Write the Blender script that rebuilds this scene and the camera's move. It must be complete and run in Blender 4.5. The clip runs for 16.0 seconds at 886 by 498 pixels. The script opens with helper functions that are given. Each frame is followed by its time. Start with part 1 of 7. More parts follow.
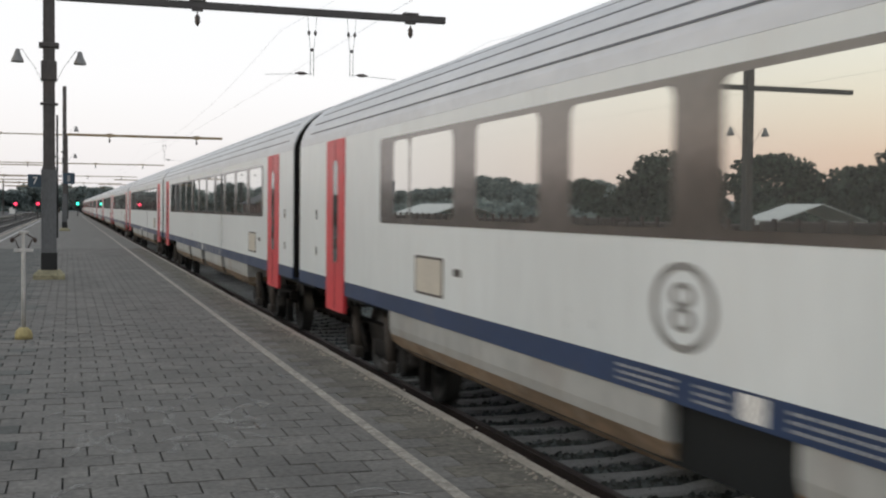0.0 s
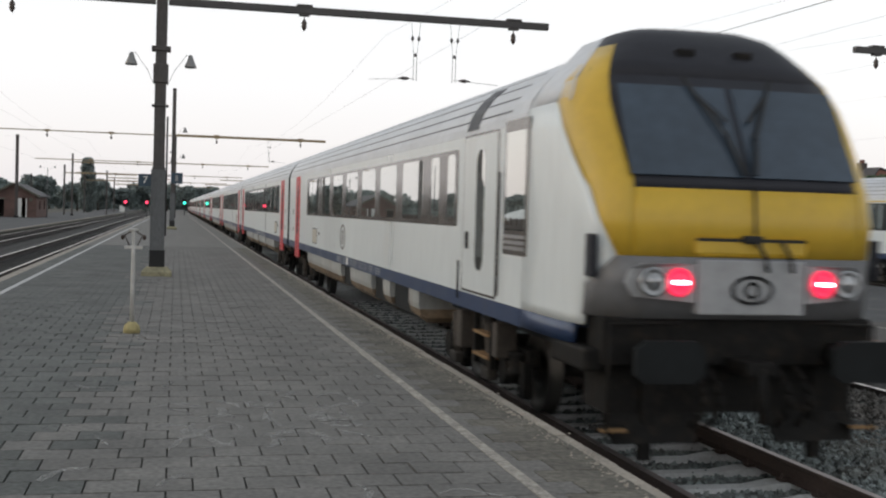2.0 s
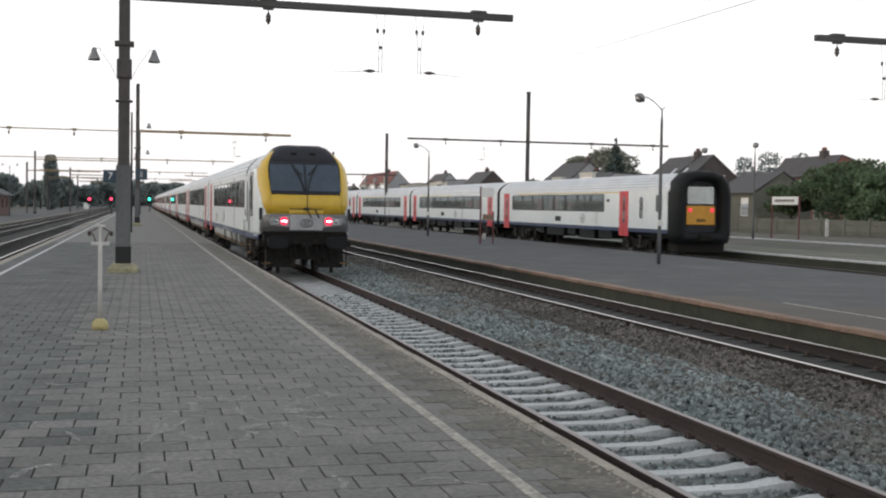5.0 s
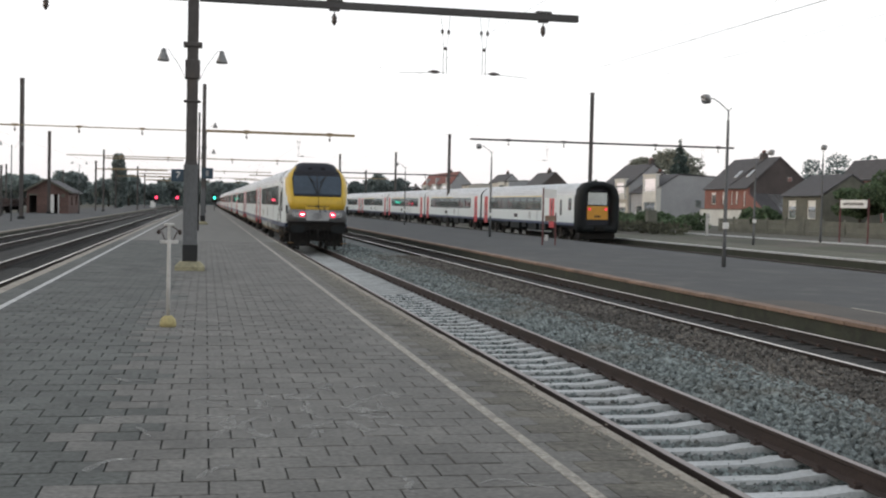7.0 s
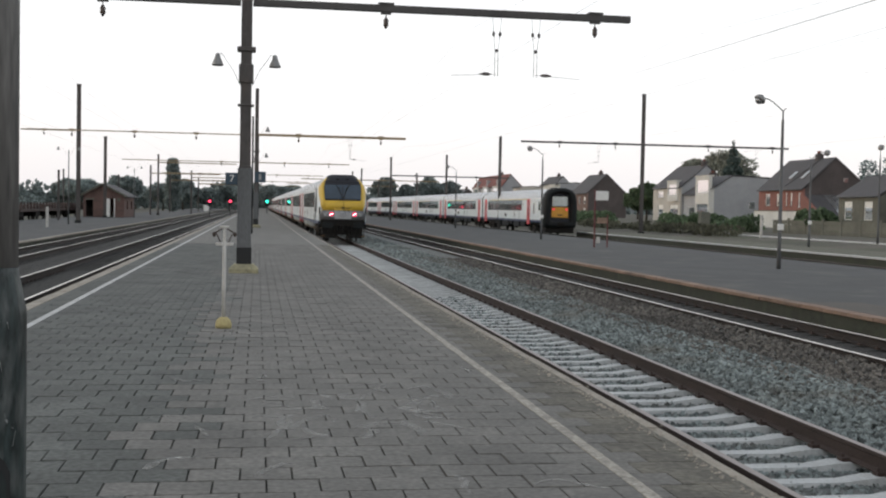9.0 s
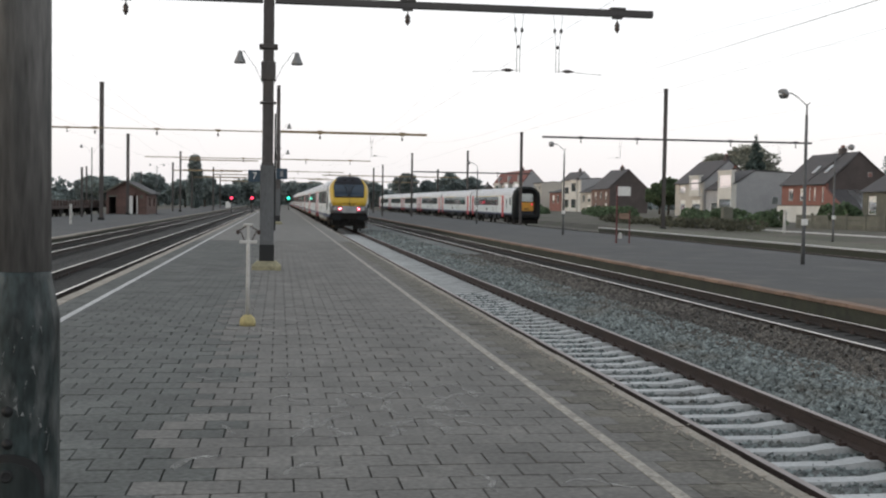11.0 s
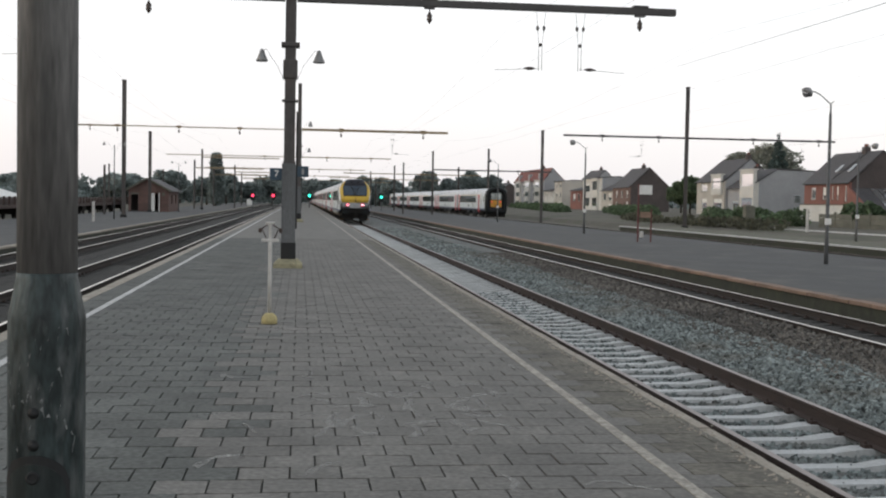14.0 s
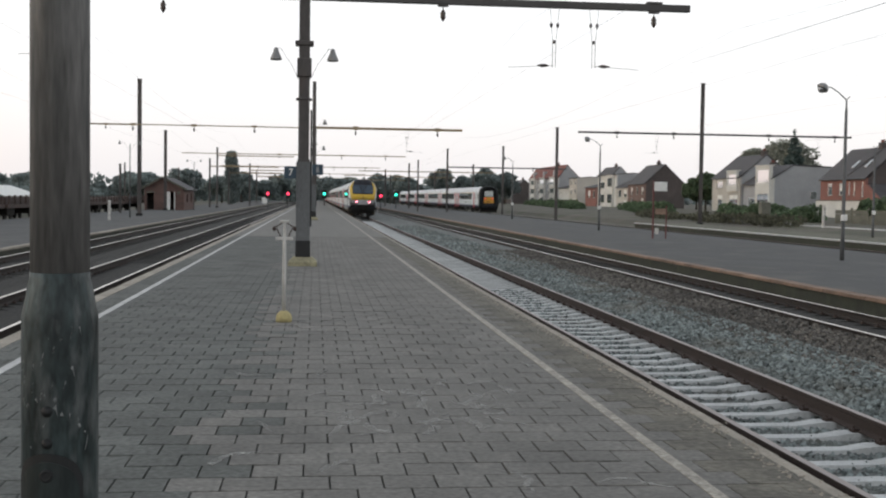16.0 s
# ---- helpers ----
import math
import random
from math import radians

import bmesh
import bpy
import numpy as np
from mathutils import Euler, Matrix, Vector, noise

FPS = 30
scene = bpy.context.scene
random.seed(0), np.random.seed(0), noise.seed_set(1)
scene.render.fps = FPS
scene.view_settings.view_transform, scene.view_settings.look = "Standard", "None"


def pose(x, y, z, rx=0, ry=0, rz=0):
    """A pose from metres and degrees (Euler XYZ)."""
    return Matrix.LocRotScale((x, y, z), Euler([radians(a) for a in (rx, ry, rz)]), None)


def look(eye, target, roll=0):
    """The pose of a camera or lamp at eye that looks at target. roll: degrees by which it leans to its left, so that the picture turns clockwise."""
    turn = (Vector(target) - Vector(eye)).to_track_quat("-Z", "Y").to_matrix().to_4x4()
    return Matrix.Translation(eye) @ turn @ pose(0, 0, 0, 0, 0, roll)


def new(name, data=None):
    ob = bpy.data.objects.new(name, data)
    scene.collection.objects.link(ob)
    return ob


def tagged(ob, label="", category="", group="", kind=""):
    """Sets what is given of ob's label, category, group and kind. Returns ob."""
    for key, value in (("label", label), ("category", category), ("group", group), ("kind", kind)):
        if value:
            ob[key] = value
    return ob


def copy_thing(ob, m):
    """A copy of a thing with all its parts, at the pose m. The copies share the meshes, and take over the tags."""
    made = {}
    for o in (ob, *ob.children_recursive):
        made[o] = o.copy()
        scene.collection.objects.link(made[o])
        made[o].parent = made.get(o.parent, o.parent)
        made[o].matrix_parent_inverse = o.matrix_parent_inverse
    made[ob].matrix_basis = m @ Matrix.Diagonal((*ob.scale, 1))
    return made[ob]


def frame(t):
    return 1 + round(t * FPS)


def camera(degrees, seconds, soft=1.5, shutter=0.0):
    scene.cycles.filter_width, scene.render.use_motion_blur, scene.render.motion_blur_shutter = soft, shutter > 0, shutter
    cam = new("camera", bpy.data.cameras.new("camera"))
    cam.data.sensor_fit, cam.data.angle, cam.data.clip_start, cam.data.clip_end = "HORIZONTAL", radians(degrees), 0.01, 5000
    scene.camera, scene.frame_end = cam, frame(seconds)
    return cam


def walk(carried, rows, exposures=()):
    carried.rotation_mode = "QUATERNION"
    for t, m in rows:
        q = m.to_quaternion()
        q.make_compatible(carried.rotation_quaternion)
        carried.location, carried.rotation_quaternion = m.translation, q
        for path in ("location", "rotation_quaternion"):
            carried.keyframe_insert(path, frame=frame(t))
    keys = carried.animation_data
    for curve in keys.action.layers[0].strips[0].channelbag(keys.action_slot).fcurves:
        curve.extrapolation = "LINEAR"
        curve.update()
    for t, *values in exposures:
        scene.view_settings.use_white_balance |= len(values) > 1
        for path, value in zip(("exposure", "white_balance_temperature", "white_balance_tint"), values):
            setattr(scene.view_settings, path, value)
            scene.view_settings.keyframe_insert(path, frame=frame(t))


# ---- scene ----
# the hand-held camera on the platform
cam = camera(41.97, 16.0, soft=2.1, shutter=0.5)
PATH = [
    (0.0, pose(0.084, 0.098, 1.600, 88.067, -0.569, -17.956)),
    (0.5, pose(0.070, 0.076, 1.609, 88.296, -1.280, -18.342)),
    (1.0, pose(0.081, 0.048, 1.619, 88.791, -0.923, -17.023)),
    (1.5, pose(0.073, 0.012, 1.618, 88.103, -0.908, -15.496)),
    (2.0, pose(0.070, 0.001, 1.603, 88.225, -1.693, -13.028)),
    (2.5, pose(0.108, 0.054, 1.618, 88.825, -2.202, -13.537)),
    (3.0, pose(0.055, 0.041, 1.593, 88.460, -1.035, -15.180)),
    (5.5, pose(0.038, -0.032, 1.587, 87.842, -0.741, -14.226)),
    (6.0, pose(0.020, -0.029, 1.578, 88.203, -0.799, -13.345)),
    (6.5, pose(0.016, -0.035, 1.572, 88.217, -0.827, -12.776)),
    (7.0, pose(0.007, -0.029, 1.595, 87.865, -1.319, -11.618)),
    (7.5, pose(-0.004, -0.036, 1.576, 87.879, -1.510, -10.854)),
    (8.0, pose(-0.013, -0.044, 1.581, 87.875, -1.617, -10.026)),
    (8.5, pose(-0.015, -0.052, 1.581, 87.971, -1.312, -9.401)),
    (11.0, pose(-0.046, -0.023, 1.597, 87.725, -0.900, -8.064)),
    (11.5, pose(-0.047, -0.027, 1.605, 87.557, -1.032, -6.974)),
    (12.0, pose(-0.045, -0.017, 1.605, 87.869, -0.847, -7.101)),
    (12.5, pose(-0.049, -0.007, 1.606, 87.696, -0.993, -7.014)),
    (13.0, pose(-0.055, 0.001, 1.609, 87.585, -1.283, -7.136)),
    (13.5, pose(-0.055, 0.007, 1.606, 87.583, -1.171, -6.987)),
    (14.0, pose(-0.060, 0.004, 1.607, 87.609, -1.041, -7.045)),
    (14.5, pose(-0.059, 0.011, 1.606, 87.512, -1.058, -6.982)),
    (15.0, pose(-0.060, 0.006, 1.612, 87.251, -1.046, -6.905)),
    (15.5, pose(-0.050, -0.006, 1.612, 87.430, -0.776, -6.855)),
    (16.0, pose(-0.047, -0.013, 1.611, 87.469, -0.822, -6.312)),
]
walk(cam, PATH, exposures=((0.0, -0.04), (2.0, -0.03), (2.5, 0.12), (3.0, 0.12), (5.5, 0.22), (7.0, 0.16), (8.5, 0.10), (11.0, 0.07), (16.0, 0.05)))

# dusk sky: bright thin overcast, warm towards the sunset
world = bpy.data.worlds.new("world")
scene.world = world
world.use_nodes = True
wn, wl = world.node_tree.nodes, world.node_tree.links
wn.clear()
w_out = wn.new("ShaderNodeOutputWorld")
sky = wn.new("ShaderNodeTexSky")
sky.sky_type, sky.sun_disc = "NISHITA", False
sky.sun_elevation, sky.sun_rotation = radians(4.0), radians(-95)
sky.air_density, sky.dust_density, sky.ozone_density = 1.0, 2.5, 1.0
w_sky = wn.new("ShaderNodeBackground")
w_sky.inputs["Strength"].default_value = 0.05
wl.new(sky.outputs["Color"], w_sky.inputs["Color"])
# the even cloud veil: paler overhead, pinkish grey at the horizon
w_co = wn.new("ShaderNodeTexCoord")
w_sep = wn.new("ShaderNodeSeparateXYZ")
wl.new(w_co.outputs["Generated"], w_sep.inputs[0])
w_ramp = wn.new("ShaderNodeValToRGB")
w_ramp.color_ramp.elements[0].position = 0.0
w_ramp.color_ramp.elements[0].color = (0.88, 0.85, 0.86, 1)
w_ramp.color_ramp.elements[1].position = 0.10
w_ramp.color_ramp.elements[1].color = (0.98, 0.97, 1.0, 1)
for at, col in ((0.30, (0.98, 0.99, 1.0, 1)), (0.55, (0.58, 0.61, 0.64, 1)), (1.0, (0.42, 0.45, 0.49, 1))):
    w_ramp.color_ramp.elements.new(at).color = col
wl.new(w_sep.outputs["Z"], w_ramp.inputs[0])
w_veil = wn.new("ShaderNodeBackground")
w_veil.inputs["Strength"].default_value = 0.98
wl.new(w_ramp.outputs["Color"], w_veil.inputs["Color"])
# the sunset low in the west, across the tracks from the passing train
w_west = wn.new("ShaderNodeMapRange")
w_west.interpolation_type = "SMOOTHSTEP"
w_west.inputs["From Min"].default_value, w_west.inputs["From Max"].default_value = -0.15, -0.75
wl.new(w_sep.outputs["X"], w_west.inputs["Value"])
w_low = wn.new("ShaderNodeValToRGB")
w_low.color_ramp.elements[0].position, w_low.color_ramp.elements[0].color = 0.0, (1.0, 0.66, 0.54, 1)
w_low.color_ramp.elements[1].position, w_low.color_ramp.elements[1].color = 1.0, (0.42, 0.45, 0.49, 1)
for at, col in ((0.05, (1.10, 0.80, 0.66, 1)), (0.10, (1.22, 1.08, 0.92, 1)), (0.17, (1.32, 1.31, 1.24, 1)), (0.36, (1.12, 1.15, 1.16, 1)), (0.55, (0.60, 0.62, 0.64, 1))):
    w_low.color_ramp.elements.new(at).color = col
wl.new(w_sep.outputs["Z"], w_low.inputs[0])
w_glow = wn.new("ShaderNodeBackground")
wl.new(w_low.outputs["Color"], w_glow.inputs["Color"])
w_mix = wn.new("ShaderNodeMixShader")
wl.new(w_west.outputs[0], w_mix.inputs[0])
wl.new(w_veil.outputs[0], w_mix.inputs[1])
wl.new(w_glow.outputs[0], w_mix.inputs[2])
w_add = wn.new("ShaderNodeAddShader")
wl.new(w_sky.outputs[0], w_add.inputs[0])
wl.new(w_mix.outputs[0], w_add.inputs[1])
wl.new(w_add.outputs[0], w_out.inputs["Surface"])

sun_data = bpy.data.lights.new("sun", "SUN")
sun_data.energy, sun_data.angle, sun_data.color = 0.25, radians(14), (1.0, 0.96, 0.92)
sun = new("sun", sun_data)
sun.matrix_world = look((-50, 14, 9), (0, 0, 0))
scene.view_settings.exposure = 0.0

# ---- materials ----
def mat(name, color, rough=0.8, metal=0.0, scale=3.0, vary=0.25, fine=40.0, grain=0.12, bump=0.15, bump_d=0.01,
        stain=None, stain_amt=0.0, coord="world", rand=0.0, island=0.0, ior=1.5, stretch=(1, 1, 1), emit=None, spec=0.5, thin=0.0):
    """A surface with broad stains, fine grain, relief and roughness changes."""
    m = bpy.data.materials.new(name)
    m.use_nodes = True
    n, l = m.node_tree.nodes, m.node_tree.links
    b = n["Principled BSDF"]
    b.inputs["IOR"].default_value = ior
    b.inputs["Specular IOR Level"].default_value = spec
    b.inputs["Metallic"].default_value = metal
    if coord == "world":
        co = n.new("ShaderNodeNewGeometry").outputs["Position"]
    else:
        co = n.new("ShaderNodeTexCoord").outputs["Object"]
    mp = n.new("ShaderNodeMapping")
    mp.inputs["Scale"].default_value = stretch
    l.new(co, mp.inputs["Vector"])

    def noise_node(s, detail):
        t = n.new("ShaderNodeTexNoise")
        t.inputs["Scale"].default_value, t.inputs["Detail"].default_value = s, detail
        l.new(mp.outputs[0], t.inputs["Vector"])
        return t.outputs["Fac"]

    def remap(src, lo, hi):
        r = n.new("ShaderNodeMapRange")
        r.inputs["From Min"].default_value, r.inputs["From Max"].default_value = 0.25, 0.75
        r.inputs["To Min"].default_value, r.inputs["To Max"].default_value = lo, hi
        l.new(src, r.inputs["Value"])
        return r.outputs[0]

    def mul(a, c):
        q = n.new("ShaderNodeMath")
        q.operation = "MULTIPLY"
        l.new(a, q.inputs[0])
        l.new(c, q.inputs[1])
        return q.outputs[0]

    big, small = noise_node(scale, 5), noise_node(fine, 3)
    v = mul(remap(big, 1 - vary, 1 + vary), remap(small, 1 - grain, 1 + grain))
    for amount, node, socket in ((rand, "ShaderNodeObjectInfo", "Random"), (island, "ShaderNodeNewGeometry", "Random Per Island")):
        if amount:
            r = n.new("ShaderNodeMapRange")
            r.inputs["To Min"].default_value, r.inputs["To Max"].default_value = 1 - amount, 1 + amount
            l.new(n.new(node).outputs[socket], r.inputs["Value"])
            v = mul(v, r.outputs[0])
    mix = n.new("ShaderNodeMix")
    mix.data_type, mix.blend_type = "RGBA", "MULTIPLY"
    mix.inputs["Factor"].default_value = 1
    mix.inputs["A"].default_value = (*color, 1)
    l.new(v, mix.inputs["B"])
    out = mix.outputs["Result"]
    if stain:
        s2 = n.new("ShaderNodeMix")
        s2.data_type = "RGBA"
        l.new(remap(noise_node(scale * 2.7, 6), -0.6, stain_amt * 2), s2.inputs["Factor"])
        l.new(out, s2.inputs["A"])
        s2.inputs["B"].default_value = (*stain, 1)
        out = s2.outputs["Result"]
    l.new(out, b.inputs["Base Color"])
    l.new(remap(big, rough - min(0.08, rough * 0.4), rough + min(0.08, rough * 0.4)), b.inputs["Roughness"])
    if bump:
        bp = n.new("ShaderNodeBump")
        bp.inputs["Strength"].default_value, bp.inputs["Distance"].default_value = bump, bump_d
        l.new(small, bp.inputs["Height"])
        l.new(bp.outputs[0], b.inputs["Normal"])
    if thin:
        # leaves let light through
        tr = n.new("ShaderNodeBsdfTranslucent")
        l.new(out, tr.inputs["Color"])
        sh = n.new("ShaderNodeMixShader")
        sh.inputs[0].default_value = thin
        l.new(b.outputs[0], sh.inputs[1])
        l.new(tr.outputs[0], sh.inputs[2])
        l.new(sh.outputs[0], n["Material Output"].inputs["Surface"])
    if emit:
        b.inputs["Emission Color"].default_value = (*emit[:3], 1)
        b.inputs["Emission Strength"].default_value = emit[3]
    return m


TILE = mat("concrete_paver", (0.150, 0.145, 0.136), 0.85, scale=1.1, vary=0.30, fine=24, grain=0.36, bump=0.5, rand=0.09, island=0.09, stain=(0.29, 0.275, 0.25), stain_amt=0.17)
TILE_DAMP = mat("damp_concrete_paver", (0.110, 0.115, 0.110), 0.9, scale=1.1, vary=0.30, fine=24, grain=0.36, bump=0.5, rand=0.08, island=0.08, stain=(0.23, 0.23, 0.21), stain_amt=0.11, spec=0.3)
TILE_EDGE = mat("mossy_edge_paver", (0.120, 0.112, 0.094), 0.9, scale=2.2, vary=0.45, fine=18, grain=0.45, bump=0.8, bump_d=0.015, island=0.10, stain=(0.25, 0.23, 0.20), stain_amt=0.14)
JOINT = mat("joint_sand", (0.068, 0.066, 0.060), 0.95, scale=2, fine=30)
KERB = mat("kerb_concrete", (0.30, 0.27, 0.23), 0.9, scale=2.5, vary=0.3, fine=35, grain=0.25, bump=0.35, rand=0.12)
WORN_WHITE = mat("worn_white_paint", (0.36, 0.335, 0.295), 0.85, scale=5, vary=0.3, fine=30, grain=0.4, bump=0.5, stain=(0.15, 0.14, 0.12), stain_amt=0.42)
SCUFF = mat("chalky_scuff", (0.40, 0.395, 0.38), 0.95, scale=8, vary=0.3, fine=70, grain=0.3)


def broken_film(m, scale, lo, hi, most):
    """Makes a coat patchy: it covers the surface below only here and there."""
    n, l = m.node_tree.nodes, m.node_tree.links
    t = n.new("ShaderNodeTexNoise")
    t.inputs["Scale"].default_value, t.inputs["Detail"].default_value = scale, 6
    l.new(n.new("ShaderNodeNewGeometry").outputs["Position"], t.inputs["Vector"])
    r = n.new("ShaderNodeMapRange")
    r.inputs["From Min"].default_value, r.inputs["From Max"].default_value, r.inputs["To Max"].default_value = lo, hi, most
    l.new(t.outputs["Fac"], r.inputs["Value"])
    l.new(r.outputs[0], n["Principled BSDF"].inputs["Alpha"])


broken_film(SCUFF, 26.0, 0.38, 0.70, 0.60)

SIDE_WHITE = mat("side_line_paint", (0.5, 0.5, 0.5), 0.8, scale=3, vary=0.2, fine=22, grain=0.2, stain=(0.2, 0.19, 0.18), stain_amt=0.2)
# greenish stained concrete, its base colour lowered for shade under the edge
WALL_CONC = mat("shade_dark_wall_concrete", (0.036, 0.038, 0.028), 0.9, scale=1.2, vary=0.4, fine=20, grain=0.2, bump=0.3, stain=(0.05, 0.06, 0.035), stain_amt=0.4)
ORANGE_KERB = mat("brick_edge", (0.22, 0.150, 0.112), 0.9, scale=1.5, vary=0.3, fine=24, grain=0.25, bump=0.3, rand=0.18)
ASPHALT2 = mat("worn_asphalt", (0.068, 0.070, 0.072), 0.92, scale=0.35, vary=0.3, fine=30, grain=0.2, bump=0.3, stain=(0.15, 0.14, 0.13), stain_amt=0.25)
WEEDY = mat("weedy_gravel", (0.115, 0.112, 0.085), 0.95, scale=0.5, vary=0.35, fine=9, grain=0.4, bump=0.5, stain=(0.075, 0.09, 0.045), stain_amt=0.4)
BROWN_ASPHALT = mat("brown_patched_asphalt", (0.092, 0.082, 0.074), 0.92, scale=0.6, vary=0.25, fine=30, grain=0.25, bump=0.3)
EARTH = mat("trackside_earth", (0.095, 0.085, 0.07), 0.95, scale=0.12, vary=0.4, fine=3, grain=0.3, bump=0.4, stain=(0.06, 0.075, 0.035), stain_amt=0.45)
BALLAST = mat("grey_ballast", (0.15, 0.16, 0.158), 0.92, scale=0.6, vary=0.25, fine=22, grain=0.55, bump=1.0, bump_d=0.04, stain=(0.12, 0.105, 0.085), stain_amt=0.3)
STONE = mat("ballast_stone", (0.165, 0.188, 0.186), 0.9, scale=0.35, vary=0.3, fine=40, grain=0.2, bump=0.2, island=0.65, stain=(0.14, 0.115, 0.09), stain_amt=0.3)
STONE_DARK = mat("oily_ballast_stone", (0.10, 0.092, 0.083), 0.9, scale=0.5, vary=0.4, fine=40, grain=0.2, bump=0.2, island=0.6)
BALLAST_DARK = mat("oily_ballast", (0.026, 0.025, 0.023), 0.92, scale=0.8, vary=0.35, fine=18, grain=0.5, bump=1.0, bump_d=0.04)
SLEEPER = mat("concrete_sleeper", (0.52, 0.53, 0.53), 0.85, scale=1.5, vary=0.18, fine=25, grain=0.15, bump=0.2, rand=0.1, stain=(0.3, 0.27, 0.22), stain_amt=0.15)
SLEEPER_DARK = mat("dark_sleeper", (0.030, 0.029, 0.027), 0.9, scale=2, vary=0.3, fine=25, grain=0.3, rand=0.2)
RUST_DARK = mat("old_rail_rust", (0.030, 0.023, 0.020), 0.8, metal=0.2, scale=2, vary=0.3, fine=60, grain=0.25)
RUST = mat("rail_rust", (0.058, 0.040, 0.034), 0.8, metal=0.2, scale=2, vary=0.3, fine=60, grain=0.25)
RAILTOP = mat("polished_rail", (0.62, 0.58, 0.55), 0.30, metal=1.0, scale=2, vary=0.1, fine=30, grain=0.05, stretch=(1, 0.1, 1))
DULLTOP = mat("dull_rail", (0.30, 0.26, 0.25), 0.5, metal=0.8, scale=2, vary=0.15, fine=30, grain=0.1, stretch=(1, 0.1, 1))
STEEL = mat("weathered_mast_steel", (0.085, 0.078, 0.076), 0.75, metal=0.2, scale=1.1, vary=0.3, fine=24, grain=0.2, stretch=(1, 1, 0.3), stain=(0.12, 0.09, 0.07), stain_amt=0.25)
GALV = mat("galvanised_steel", (0.12, 0.125, 0.13), 0.6, metal=0.4, scale=1.2, vary=0.3, fine=30, grain=0.2, stretch=(1, 1, 0.3))
POLE = mat("weathered_pole_steel", (0.140, 0.136, 0.132), 0.6, metal=0.15, scale=9, vary=0.45, fine=70, grain=0.4, bump=0.5, bump_d=0.004, stretch=(1, 1, 0.12), stain=(0.055, 0.060, 0.061), stain_amt=0.36)
POLE_LOW = mat("damp_pole_steel", (0.034, 0.046, 0.047), 0.5, metal=0.1, scale=11, vary=0.8, fine=60, grain=0.55, bump=0.6, bump_d=0.004, stretch=(1, 1, 0.30), stain=(0.15, 0.16, 0.16), stain_amt=0.36, spec=0.3)
POLE_DOOR = mat("black_painted_steel", (0.020, 0.027, 0.027), 0.5, metal=0.1, scale=8, vary=0.5, fine=50, grain=0.4, bump=0.5, bump_d=0.004, stretch=(1, 1, 0.3), stain=(0.06, 0.065, 0.065), stain_amt=0.25, spec=0.3)
SCRAPE = mat("bare_scraped_paint", (0.22, 0.23, 0.23), 0.7, scale=20, vary=0.3, fine=90, grain=0.3)
broken_film(SCRAPE, 60.0, 0.36, 0.60, 0.95)
BEAM = mat("gantry_beam_paint", (0.075, 0.072, 0.072), 0.7, scale=1, vary=0.25, fine=20)
BEAM_RUST = mat("pale_gantry_paint", (0.30, 0.23, 0.14), 0.7, scale=1, vary=0.25, fine=20)
BLACK = mat("black_paint", (0.012, 0.013, 0.014), 0.7, scale=3, vary=0.3, fine=30)
PLINTH = mat("mossy_concrete", (0.28, 0.26, 0.17), 0.95, scale=3, vary=0.3, fine=24, grain=0.3, bump=0.4)
PLINTH_Y = mat("yellow_concrete", (0.42, 0.36, 0.18), 0.95, scale=4, vary=0.25, fine=30, grain=0.2, bump=0.3)
POST_WHITE = mat("chalky_white_paint", (0.5, 0.49, 0.47), 0.7, scale=6, vary=0.2, fine=40, stain=(0.25, 0.2, 0.15), stain_amt=0.2)
GREY_METAL = mat("grey_lamp_metal", (0.25, 0.25, 0.25), 0.5, metal=0.5, scale=4, vary=0.2, fine=30)
CERAMIC = mat("brown_insulator", (0.05, 0.035, 0.03), 0.35, scale=5, fine=30)
SIGN_BLUE = mat("blue_sign_enamel", (0.022, 0.048, 0.075), 0.4, scale=4, vary=0.15, fine=30)
WHITE = mat("white_enamel", (0.72, 0.72, 0.70), 0.5, scale=4, vary=0.1, fine=30)
REDPOST = mat("dark_red_paint", (0.11, 0.03, 0.03), 0.6, scale=4, vary=0.2, fine=30)
# coach surfaces, in the coach's own space
BODY = mat("dusty_white_coach_paint", (0.704, 0.750, 0.760), 0.32, scale=0.5, vary=0.06, fine=9, grain=0.04, bump=0.02, coord="object", stretch=(1, 1, 0.25), stain=(0.58, 0.575, 0.55), stain_amt=0.18)
SKIRT = mat("grimy_skirt_paint", (0.35, 0.36, 0.35), 0.55, scale=0.7, vary=0.2, fine=8, grain=0.15, coord="object", stretch=(1, 1, 0.6), stain=(0.2, 0.14, 0.09), stain_amt=0.25)
ROOF = mat("grey_coach_roof", (0.58, 0.60, 0.63), 0.48, scale=0.6, vary=0.12, fine=8, grain=0.08, coord="object", metal=0.2)
ROOF_GROOVE = mat("roof_groove", (0.10, 0.105, 0.12), 0.6, scale=1, coord="object")
BLUE = mat("dark_blue_coach_stripe", (0.020, 0.042, 0.105), 0.4, scale=0.8, vary=0.15, fine=12, coord="object", stain=(0.08, 0.075, 0.08), stain_amt=0.2)
RED = mat("red_door_paint", (0.56, 0.045, 0.055), 0.4, scale=1.2, vary=0.1, fine=12, coord="object")
YELLOW = mat("yellow_cab_paint", (0.58, 0.38, 0.040), 0.36, scale=0.9, vary=0.1, fine=9, grain=0.06, coord="object", stain=(0.38, 0.24, 0.05), stain_amt=0.2)
